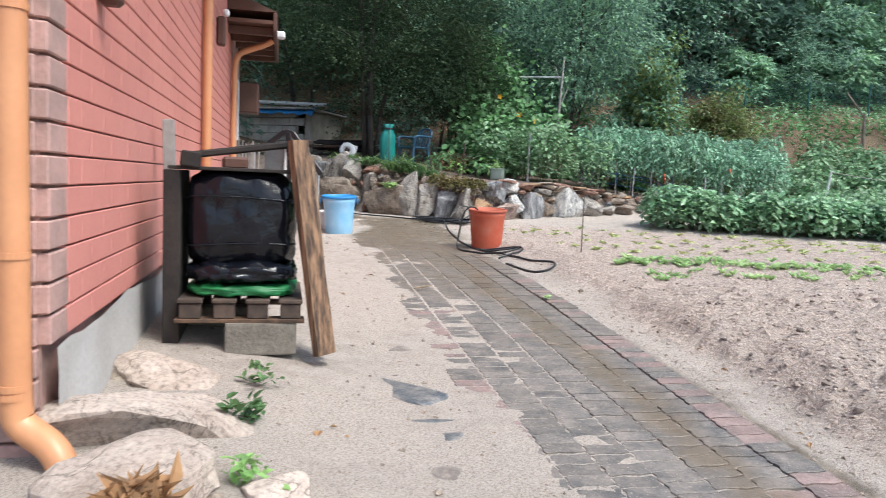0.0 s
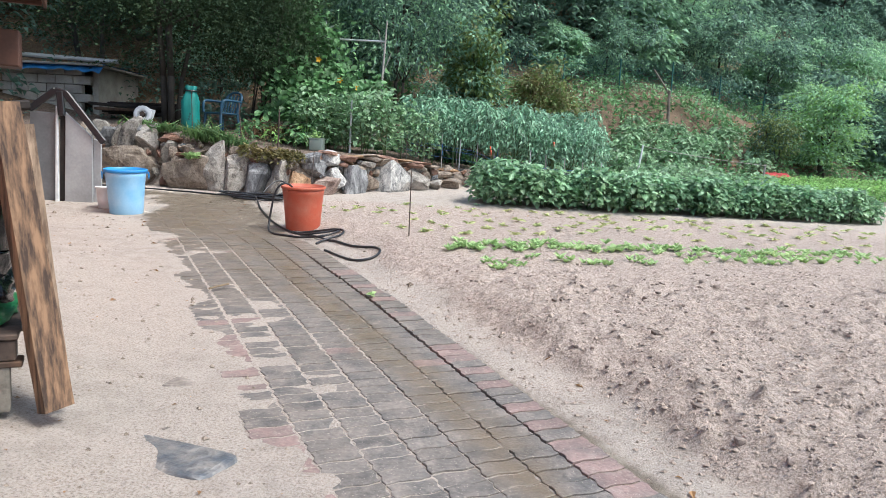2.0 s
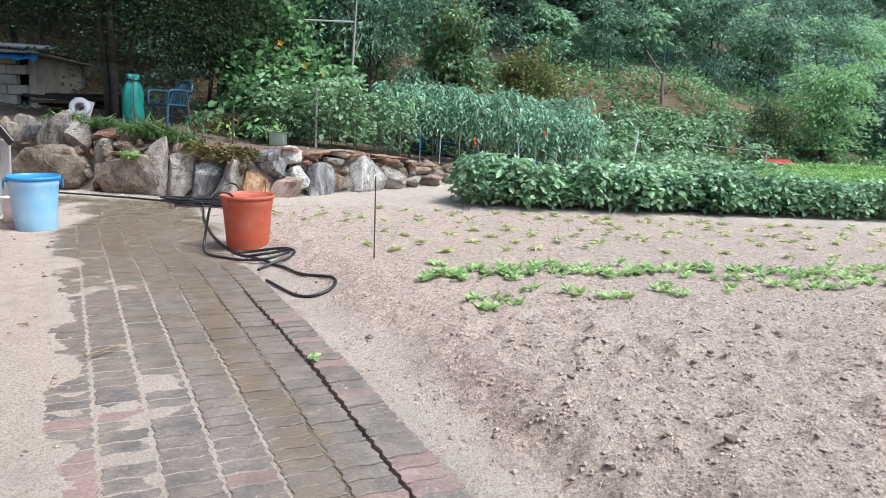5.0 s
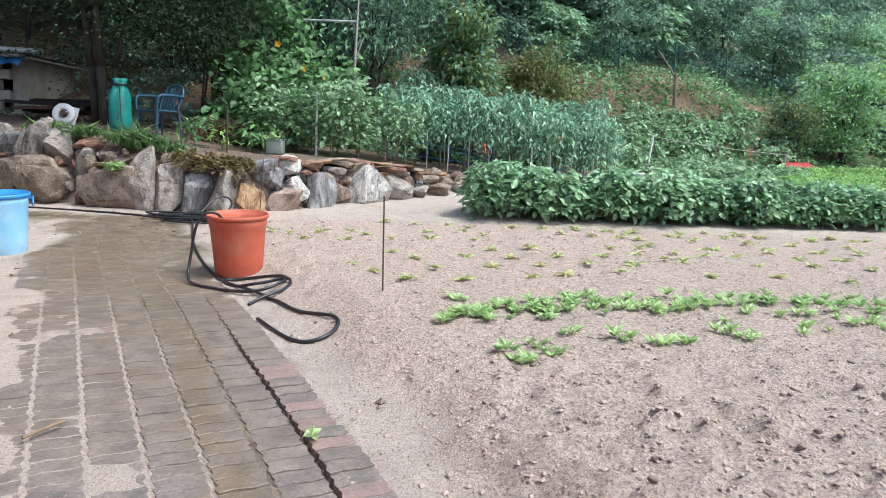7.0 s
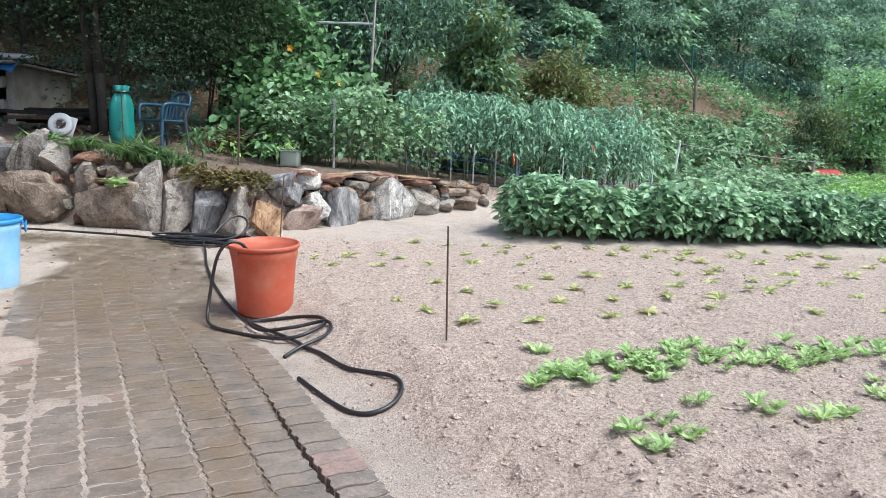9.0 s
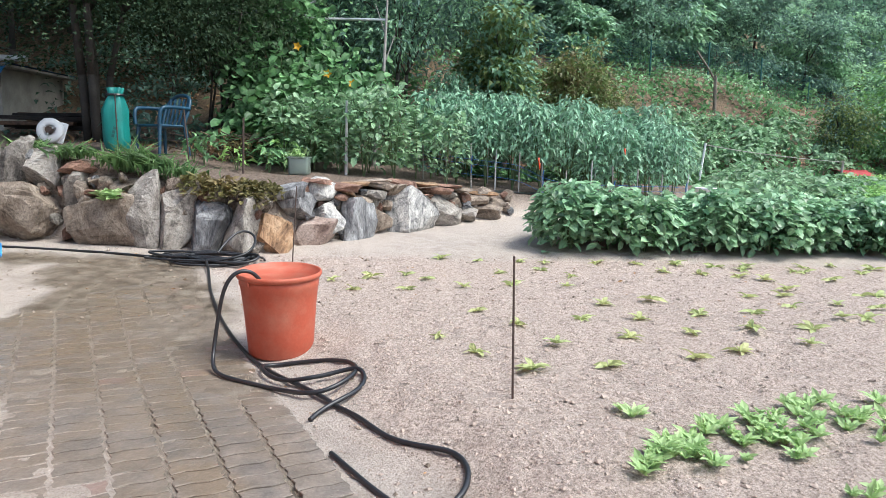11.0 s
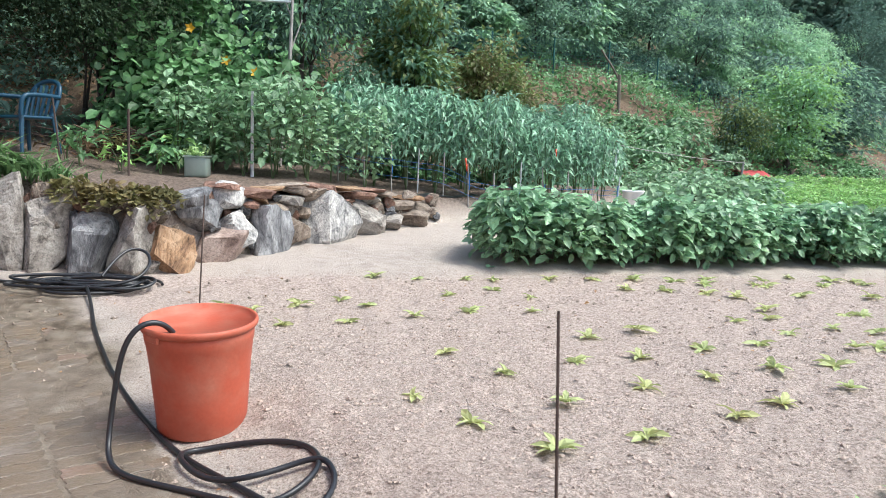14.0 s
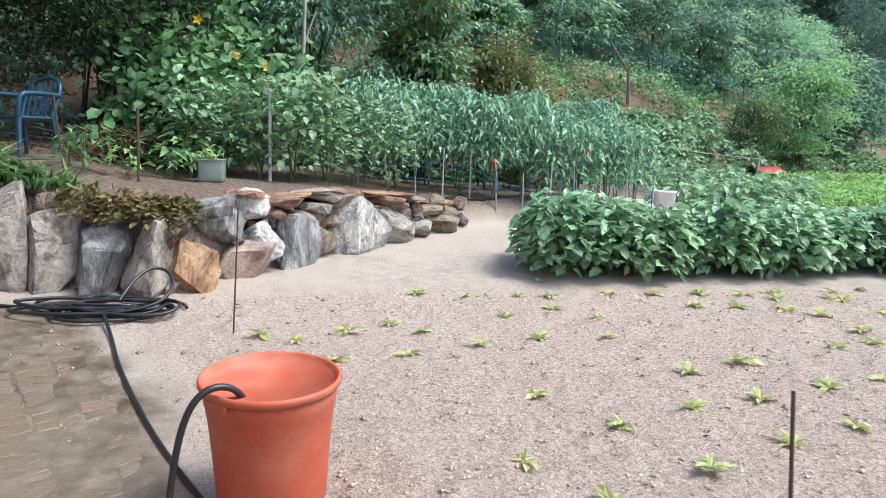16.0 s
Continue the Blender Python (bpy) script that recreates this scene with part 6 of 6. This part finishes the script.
def build_edge_plants():
    k = 0
    for x, n, L, mat, wd, nm, lb in ((-3.92, 40, .22, LEAF_GRASS, .13, "grass_clump", "long-bladed green grass clump over the wall"), (-3.60, 110, .36, LEAF_GRASS, .09, "grass_clump", "long-bladed green grass clump over the wall"), (-3.30, 70, .30, LEAF_GRASS, .10, "grass_clump", "yellow-green grass clump over the wall"), (-3.02, 60, .22, LEAF_GRASS, .09, "grass_clump", "yellow-green grass clump over the wall"),
                                     (-2.80, 190, .085, LEAF_RUST, .6, "stonecrop", "rusty low stonecrop hanging over the wall"), (-2.52, 190, .085, LEAF_RUST, .6, "stonecrop", "rusty low stonecrop hanging over the wall"), (-2.28, 190, .085, LEAF_RUST, .6, "stonecrop", "brownish drooping leaves over the wall"), (-2.08, 190, .085, LEAF_BROWN, .6, "stonecrop", "brownish drooping leaves over the wall"), (-4.35, 120, .2, LEAF_GRASS, .2, "grass_clump", "green weeds behind the wall stones"), (-4.9, 90, .16, LEAF_GRASS, .25, "grass_clump", "green weeds behind the wall stones")):
        k += 1
        y = float(np.interp(x, WALL_X, WALL_Y)) + (.32 if nm == "grass_clump" else .20)
        blades(nm, x, y, gz(x, y + .25) - (.0 if nm == "grass_clump" else .05), n, L, mat, lb, 800 + k, .12, 2.2 if nm == "grass_clump" else .35, wd, .7)
    blades("wall_weed", -3.72, 12.42, 1.22, 60, .15, LEAF_BRIGHT, "bright green weed growing out of the wall", 830, .06, .7, .6, .3, "weed")
    for x, y, h, r, n in ((-3.30, 14.25, .42, .22, 34), (-2.88, 14.3, .28, .17, 24), (-2.5, 14.5, .36, .2, 34), (-2.35, 14.75, .42, .22, 36), (-3.5, 14.45, .34, .16, 22)):
        k += 1
        make_plant("young_plant", pose(x, y, gz(x, y)), "young bright green leafy plant on the terrace", "plant", "terrace edge plants", h, r, h * .25, n, .15, LEAF_VINE if k % 2 else LEAF_LOW, 840 + k, .5, .3, .1, 3)
    rng = np.random.default_rng(97)
    t = thing("brush_pile", pose(-3.3, 15.35, gz(-3.3, 15.35)), "pile of cut reddish-brown branches and twigs", "brush pile")
    for i in range(46):
        a = rng.normal(0, .5)
        L = rng.uniform(.4, .9)
        c = Vector((rng.normal(0, .28), rng.normal(0, .15), rng.uniform(.03, .36)))
        d = Vector((math.cos(a) * L / 2, math.sin(a) * L / 2, rng.normal(0, .10)))
        part("twig", rod(bmesh.new(), c - d, c + d, .009, .005, 5), RUST if i % 4 else DRYSTEM, t)
    n = 420
    crown("dead_leaves", rng.normal(size=(n, 3)) * np.array([.30, .16, .10]) + np.array([0, 0, .20]), ball_ways(n, rng, -.5), .12 * rng.uniform(.5, 1.2, n), LEAF_RUST, t, width=.25, rng=rng)


build_edge_plants()


# ---- trellis and stakes ----
def build_trellis():
    t = thing("trellis", pose(0, 0, 0), "white pipe trellis tied with blue string", "trellis")
    for a, b, r in (((-3.7, 16.9, 4.0), (-2.4, 17.35, 4.18), .022), ((-3.25, 17.15, 3.98), (-1.12, 17.0, 3.95), .022), ((-3.3, 16.9, 4.16), (-2.9, 17.6, 3.90), .016), ((-2.52, 17.38, gz(-2.52, 17.38) - .1), (-2.53, 17.38, 4.4), .022), ((-2.9, 17.2, 4.02), (-2.3, 17.1, 4.25), .016), ((-3.35, 17.2, gz(-3.35, 17.2) - .1), (-3.3, 17.15, 4.1), .02)):
        part("pipe", rod(bmesh.new(), a, b, r, n=8), STEEL, t)
    for z in (3.3, 3.55, 3.8, 4.02):
        tube("tie", [(-2.55, 17.36, z), (-2.49, 17.34, z - .06), (-2.55, 17.34, z - .16), (-2.50, 17.36, z - .22)], .009, BLUE_TIE, t, "blue string", 1)
    d = thing("dead_branch", pose(0, 0, 0), "bare grey branch standing among the plants", "branch")
    for a, b, r0, r1 in (((-1.32, 16.9, gz(-1.3, 16.9) - .1), (-1.16, 16.95, 3.0), .035, .03), ((-1.16, 16.95, 3.0), (-1.10, 17.0, 4.4), .03, .015), ((-1.16, 16.95, 3.2), (-.98, 17.0, 3.7), .014, .008), ((-1.13, 17, 3.7), (-1.3, 17, 4.2), .012, .006)):
        part("limb", rod(bmesh.new(), a, b, r0, r1, 7), WOOD_GREY, d)
    c = thing("cable", pose(0, 0, 0), "thin wire strung through the trees", "wire")
    tube("wire", [(-7, 16, 3.25), (-5, 16.1, 3.1), (-3, 16.4, 3.15), (-2.5, 17.3, 3.2)], .006, RUST, c, "", 1)


build_trellis()


def build_pepper_stakes():
    rng = np.random.default_rng(99)
    k = 0
    for y0, x0, x1, step in ((15.85, -.45, 3.8, .37), (16.7, -.3, 3.9, .9)):
        for x in np.arange(x0, x1, step):
            y = y0 + .02 * x + rng.normal(0, .03)
            g = gz(x, y)
            k += 1
            ob = stick("pepper_stake", (x, y, g - .05), (x + rng.normal(0, .02), y, g + rng.uniform(.55, .85)), .011, STEEL if k % 4 == 0 else WOOD_GREY, "thin grey stake holding the pepper plants", "stake", "pepper stakes")
            if k % 3 == 0:
                tube("tie", [(x + .016, y - .016, g + .50), (x - .02, y - .02, g + .42), (x + .02, y - .02, g + .33), (x, y - .018, g + .24)], .007, BLUE_TIE, ob, "blue string", 1)
    s = thing("plant_string", pose(0, 0, 0), "blue string strung along the pepper rows", "string")
    for zz, sag in ((.22, .02), (.46, .04), (.38, .03)):
        pts = []
        for i, x in enumerate(np.arange(-.45, 3.8, .37)):
            y = 15.835 + .02 * x
            pts.append((x, y - .015, gz(x, y) + zz - sag * (i % 2)))
        tube("string", pts, .0028, BLUE_TIE, s, "", 1)
    for x, y, z in ((1.29, 15.62, 1.74), (1.31, 15.66, 1.66), (2.6, 15.7, 1.9)):
        bm = bmesh.new()
        rod(bm, (x, y, z), (x + .01, y - .01, z - .10), .016, .005, 8)
        ob = part("chilli", bm, RED, None, "", True)
        tagged(ob, "ripe red chilli hanging on a plant", "chilli", "red chillies")
    # black mulch film along the bed
    bm = bmesh.new()
    n, m = 90, 6
    grid = []
    for i in range(n + 1):
        f = i / n
        x = .3 + 1.3 * f
        y = float(np.interp(x, WALL_X, WALL_Y)) + .42
        row = []
        for j in range(m + 1):
            g = j / m
            yy = y + g * .16
            row.append(bm.verts.new((x, yy, gz(x, yy) + .008 + .018 * math.sin(g * 3.14) + .012 * noise.noise(Vector((x * 6, g * 3, 0))))))
        grid.append(row)
    for a, b in zip(grid, grid[1:]):
        for j in range(m):
            bm.faces.new((a[j], b[j], b[j + 1], a[j + 1]))
    ob = part("mulch_film", bm, FOIL, None, "", True)
    tagged(ob, "crumpled black plastic film along the bed", "plastic film")


build_pepper_stakes()


# ---- far end ----
def build_far():
    a = thing("white_post", pose(0, 0, 0), "white painted post holding a rope", "post")
    part("post", rod(bmesh.new(), (5.68, 21.3, gz(5.68, 21.3) - .1), (5.80, 21.3, 2.12), .028, .026, 10), WHITE, a)
    b = thing("rope_post", pose(0, 0, 0), "grey post at the end of the rope", "post")
    part("post", rod(bmesh.new(), (10.15, 23.6, gz(10.15, 23.6) - .1), (10.2, 23.6, 1.78), .03, .03, 10), WOOD_GREY, b)
    c = thing("rope", pose(0, 0, 0), "pale rope strung between two posts", "rope")
    tube("rope", [(5.79, 21.28, 2.08), (7.2, 22.1, 1.90), (8.8, 22.9, 1.80), (10.2, 23.57, 1.74)], .009, WOOD_GREY, c, "", 2)
    t = thing("tarp_heap", pose(10.6, 24.0, gz(10.6, 24.0), 0, 0, 20), "low heap under a red tarpaulin", "heap")
    part("base", box(bmesh.new(), (.95, .6, .30), (0, 0, .10), bevel=.04, seg=2), BLACK, t)
    bm = bmesh.new()
    bmesh.ops.create_grid(bm, x_segments=16, y_segments=12, size=.5)
    for v in bm.verts:
        v.co = Vector((v.co.x * 1.0, v.co.y * .7, .37 - .45 * abs(v.co.y) ** 1.6 + .03 * noise.noise(v.co * 6)))
    part("cover", bm, RED_TARP, t, "red tarpaulin", True)
    p = thing("old_post", pose(0, 0, 0), "weathered wooden post with a bent branch", "post")
    part("post", rod(bmesh.new(), (7.88, 26.6, gz(7.88, 26.6) - .2), (7.84, 26.6, 4.2), .06, .05, 8), OLD_WOOD, p)
    tube("branch", [(7.85, 26.6, 4.0), (7.7, 26.6, 4.35), (7.45, 26.6, 4.6), (7.25, 26.6, 4.9)], .03, OLD_WOOD, p, "", 2)
    # net fence on the slope
    f = thing("net_fence", pose(0, 0, 0), "green net fence along the foot of the wood", "fence")
    ends = [(2.0 + 2.3 * i, 29.0 + .49 * (2.3 * i - 4.3)) for i in range(9)]
    for x, y in ends:
        part("post", rod(bmesh.new(), (x, y, gz(x, y) - .1), (x, y, gz(x, y) + 1.25), .03, n=8), NET, f)
    for (x0, y0), (x1, y1) in zip(ends, ends[1:]):
        v, q = [], []
        def strip(p0, p1, w):
            k = len(v)
            v.extend([p0, p1, (p1[0] + w[0], p1[1], p1[2] + w[1]), (p0[0] + w[0], p0[1], p0[2] + w[1])])
            q.append((k, k + 1, k + 2, k + 3))
        z0, z1 = gz(x0, y0), gz(x1, y1)
        for i in range(13):
            h = .05 + i * .095
            strip((x0, y0, z0 + h), (x1, y1, z1 + h), (0, .006))
        for i in range(24):
            a = i / 24
            x, y, z = x0 + (x1 - x0) * a, y0 + (y1 - y0) * a, z0 + (z1 - z0) * a
            strip((x, y, z + .05), (x, y, z + 1.2), (.006, 0))
        ob = new("net", mesh_of("net", v, q, NET))
        ob.parent = f


build_far()


# ---- hose ----
def build_hose():
    rng = np.random.default_rng(101)
    t = thing("garden_hose", pose(0, 0, 0), "long black rubber hose looped around the tub", "hose")
    r = .0125
    G = lambda x, y, lift=0.0: (x, y, gz(x, y) + r + lift)
    pts = []
    turns = 9
    for i in range(turns * 14):
        a = i / 14 * 2 * math.pi
        k = i // 14
        f = a + k * .55
        rx, ry = .44 + .10 * math.sin(a * .37 + 1), .20 + .09 * math.sin(a * .53)
        p, q = rx * math.cos(a), ry * math.sin(a + .5 * math.sin(a * .21))
        w = .55 * math.sin(a * .29)
        x = -2.45 + .11 * math.sin(a * .31) + p * math.cos(w) - q * math.sin(w) * .8 + .02 * math.sin(f * 3)
        y = 11.72 + .06 * math.cos(a * .43) + q * math.cos(w) + p * math.sin(w) * .35 + .015 * math.cos(f * 4)
        pts.append(G(x, y, .006 * k + .012 + .012 * math.sin(a * 2 + k)))
    tube("coil", pts, r, BLACK, t, "", 2)
    tube("raised_loop", [G(-2.35, 11.65, .10), G(-2.25, 11.85, .28), G(-2.12, 11.95, .30), G(-2.02, 11.85, .24), G(-2.0, 11.7, .12), G(-2.1, 11.55, .08), G(-2.4, 11.5, .05)], r, BLACK, t, "", 2)
    tube("run", [G(-6.2, 12.35), G(-5.3, 12.28), G(-4.72, 12.2), G(-3.95, 12.08), G(-3.3, 11.93), G(-2.95, 11.8), G(-2.7, 11.7, .05)], r, BLACK, t, "", 2)
    tube("run", [G(-2.42, 11.5, .05), G(-2.30, 11.22), G(-2.15, 10.7), G(-1.90, 10.08), G(-1.72, 9.65), G(-1.53, 9.28), G(-1.35, 8.94), G(-1.19, 8.69), G(-1.05, 8.52), G(-.90, 8.32, .006), G(-.76, 8.15, .01), G(-.66, 8.0), G(-.56, 7.88), G(-.46, 7.72), G(-.36, 7.58), G(-.20, 7.47), G(-.08, 7.41), G(-.02, 7.26), G(-.05, 7.09), G(-.19, 7.00), G(-.34, 7.12), G(-.50, 7.36), G(-.62, 7.54)], r, BLACK, t, "", 2)
    tx, ty = -1.165, 9.05
    zt = gz(tx, ty)
    tube("run", [(tx - .04, ty - .10, zt + .34), (tx - .08, ty - .19, zt + .50), (tx - .14, ty - .235, zt + .558), (tx - .23, ty - .27, zt + .535), (tx - .285, ty - .29, zt + .42), (tx - .32, ty - .28, zt + .22), G(-1.505, 8.74, .07), G(-1.47, 8.61, .005), G(-1.33, 8.49), G(-1.18, 8.41), G(-1.06, 8.35), G(-.95, 8.25, .012), G(-.84, 8.16, .024), G(-.73, 8.17, .024), G(-.64, 8.26, .02), G(-.60, 8.38, .01), G(-.63, 8.52), G(-.71, 8.63), G(-.86, 8.73), G(-1.02, 8.765), G(-1.15, 8.76), G(-1.21, 8.69, .02), G(-1.17, 8.58, .026), G(-1.09, 8.46, .02), G(-.98, 8.39, .02), G(-.87, 8.36, .03), G(-.78, 8.39, .02), G(-.67, 8.42, .024), G(-.58, 8.39, .02), G(-.54, 8.26), G(-.57, 8.13), G(-.65, 8.03, .025), G(-.74, 7.97, .006), G(-.775, 7.89)], r, BLACK, t, "", 2)


build_hose()


# ---- clods in the tilled soil ----
def build_clods():
    rng = np.random.default_rng(111)
    base = [rock_mesh(1, .85, .62, 950 + i, 2, 5) for i in range(3)]
    data = []
    for me in base:
        data.append((np.array([tuple(v.co) for v in me.vertices]), [tuple(p.vertices) for p in me.polygons]))
        bpy.data.meshes.remove(me)
    V, Fc, k = [], [], 0
    n = 0
    while n < 700:
        u, v = rng.uniform(1.0, 7.0), 3.2 + rng.gamma(1.6, 1.3)
        x, y = xy_of(u, v)
        if y > 6.6 + .12 * x or y < 1.2 or x > 6:
            continue
        n += 1
        s = min(rng.gamma(1.4, .008) + .006, .045)
        co, fs = data[n % 3]
        a = rng.uniform(0, 6.28)
        R = np.array([[math.cos(a), -math.sin(a), 0], [math.sin(a), math.cos(a), 0], [0, 0, 1]])
        V.append(co @ R.T * s + np.array([x, y, gz(x, y) + s * .02]))
        Fc += [tuple(i + k for i in f) for f in fs]
        k += len(co)
    ob = new("soil_clods", mesh_of("soil_clods", np.concatenate(V), Fc, CLOD))
    tagged(ob, "dark damp clods scattered over the tilled soil", "clods", kind="stuff")


build_clods()


# ---- grit on the sand ----
def build_grit():
    """Pebbles and bits of dry leaf strewn over the sandy yard."""
    rng = np.random.default_rng(121)
    for name, mat, count, size, label in (("grit", STONE["brown"], 1500, .007, "small brown pebbles strewn over the sand"), ("leaf_bits", LEAF_DRY, 350, .013, "dry leaf bits strewn over the sand")):
        x, y = rng.uniform(-5, 3.2, count * 6), rng.uniform(.8, 12.3, count * 6)
        u, v = uv_of(x, y)
        ok = (v > -.2) & ((v < 1.5) | ((v > 2.85) & (v < 3.3)) | (y > 9.5)) & (y < np.interp(x, WALL_X, WALL_Y) - .15)
        x, y = x[ok][:count], y[ok][:count]
        n = len(x)
        s = size * rng.gamma(2, .5, n) + .002
        z = ground_z(x, y)
        if name == "leaf_bits":
            vv, ff = leaves(np.stack([x, y, z + .006], 1), rng.normal(size=(n, 3)) * np.array([1, 1, .1]), s * 1.5, .5, .15, .1, rng)
        else:
            octa = np.array([(1, 0, 0), (0, 1, 0), (-1, 0, 0), (0, -1, 0), (0, 0, .7), (0, 0, -.7)])
            tri = np.array([(0, 1, 4), (1, 2, 4), (2, 3, 4), (3, 0, 4), (1, 0, 5), (2, 1, 5), (3, 2, 5), (0, 3, 5)])
            jit = rng.uniform(.6, 1.3, (n, 6, 1))
            vv = (octa[None] * jit * s[:, None, None] + np.stack([x, y, z + s * .2], 1)[:, None]).reshape(-1, 3)
            ff = (tri[None] + np.arange(n)[:, None, None] * 6).reshape(-1, 3).tolist()
        tagged(new(name, mesh_of(name, vv, ff, mat)), label, "grit", kind="stuff")


build_grit()


# ---- crumbs on the tilled soil ----
CRUMB = material("soil_crumb", (0.38, 0.305, 0.255), 0.95, 0.25, 20, 80, 0.3, (0.28, 0.22, 0.18), island=0.16)


def build_crumbs():
    rng = np.random.default_rng(131)
    n = 60000
    y = 1.6 + 10.9 * rng.uniform(0, 1, n * 2) ** 1.25
    x = rng.uniform(-1.6, 6.5, n * 2)
    u, v = uv_of(x, y)
    ok = (v > 3.05 + .25 * rng.normal(size=len(x))) & (x < 1.5 + .5 * y)
    x, y = x[ok][:n], y[ok][:n]
    n = len(x)
    s = .0022 + .0030 * rng.gamma(1.5, 1.0, n) * (1.15 - .03 * y)
    s = np.minimum(s * (1 + 0.1 * step01((6.0 - y + 0.14 * x) / 0.9)), .02)
    z = ground_z(x, y)
    octa = np.array([(1, 0, 0), (0, 1, 0), (-1, 0, 0), (0, -1, 0), (.25, .2, .45), (-.2, -.25, .40)])
    tri = np.array([(0, 1, 4), (1, 2, 5), (2, 3, 5), (3, 0, 4), (1, 5, 4), (3, 4, 5)])
    jit = rng.uniform(.55, 1.35, (n, 6, 1))
    vv = (octa[None] * jit * s[:, None, None] + np.stack([x, y, z + s * .15], 1)[:, None]).reshape(-1, 3)
    ff = (tri[None] + np.arange(n)[:, None, None] * 6).reshape(-1, 3).tolist()
    tagged(new("soil_crumbs", mesh_of("soil_crumbs", vv, ff, CRUMB)), "dry crumbs of soil over the field", "soil crumbs", kind="stuff")


build_crumbs()

# ---- pavers ----
def build_pavers():
    rng = np.random.default_rng(61)
    strip = tagged(new("paved_path"), "strip of worn grey concrete interlocking pavers, partly wet", "path", kind="structure")
    wide, deep, gap = 0.2033, 0.108, 0.0105
    outline = [(-.5, -.5), (-.2, -.42), (.2, -.58), (.5, -.5), (.465, -.17), (.535, .17), (.5, .5), (.2, .42), (-.2, .58), (-.5, .5), (-.465, .17), (-.535, -.17)]

    def shape(sx, sy):
        v, f = [], []
        n = len(outline)
        for k, zz in ((0.93, 0.0), (1.0, -0.0018), (1.0, -0.05)):
            v += [(px * sx * k if k == 1 else px * sx - math.copysign(.0025, px), py * sy if k == 1 else py * sy - math.copysign(.0025, py), zz) for px, py in outline]
        f.append(list(range(n)))
        for r in (0, 1):
            for i in range(n):
                f.append((r * n + i, (r + 1) * n + i, (r + 1) * n + (i + 1) % n, r * n + (i + 1) % n))
        return v, f

    v0, f0 = shape(wide - gap, deep - gap)
    grey, red = mesh_of("paver", v0, f0, PAVER), mesh_of("paver", v0, f0, PAVER_RED)
    ang = math.atan2(0.454, 0.891)
    near, rest_v, rest_f, rest_m = 0, [], [], []
    base_v = np.array(v0)
    for r in range(-48, 101):
        for c in range(7):
            u = r * deep + 0.02 * math.sin(c * 2.1)
            v = 1.35 + (c + .5) * wide + (crack_v(u) - 2.57) * (c + 0.5) / 6.5 + (0.003 * (u < 7) if c == 6 else 0)
            x, y = xy_of(u, v)
            calm = 1.0 if u < 6.5 else 0.45
            z = float(plain(x, y)) + rng.normal(0, .0022) * calm
            is_red = (c == 6 and rng.random() < (.45 if u < 5.6 else .1)) or (c == 0 and vnoise(x, y, .7, 40) > .62 and u < 4.5) or rng.random() < .025
            m = Matrix.Translation((x, y, z)) @ Euler((rng.normal(0, .010) * calm + math.atan((float(plain(*xy_of(u + .05, v))) - float(plain(*xy_of(u - .05, v)))) / .1), rng.normal(0, .010) * calm - math.atan((float(plain(*xy_of(u, v + .05))) - float(plain(*xy_of(u, v - .05)))) / .1), ang + rng.normal(0, .012))).to_matrix().to_4x4()
            if 3.3 < u < 8.0 and near < 300 and c < 7:
                ob = new("paver", red if is_red else grey)
                ob.parent = strip
                ob.matrix_basis = m
                near += 1
            else:
                k = len(rest_v)
                rest_v += [tuple(m @ Vector(p)) for p in v0]
                rest_f += [[i + k for i in f] for f in f0]
                rest_m += [int(is_red)] * len(f0)
    me = mesh_of("pavers", rest_v, rest_f, PAVER)
    me.materials.append(PAVER_RED)
    me.polygons.foreach_set("material_index", rest_m)
    ob = new("pavers", me)
    ob.parent = strip
    tagged(ob, kind="stuff")


build_pavers()
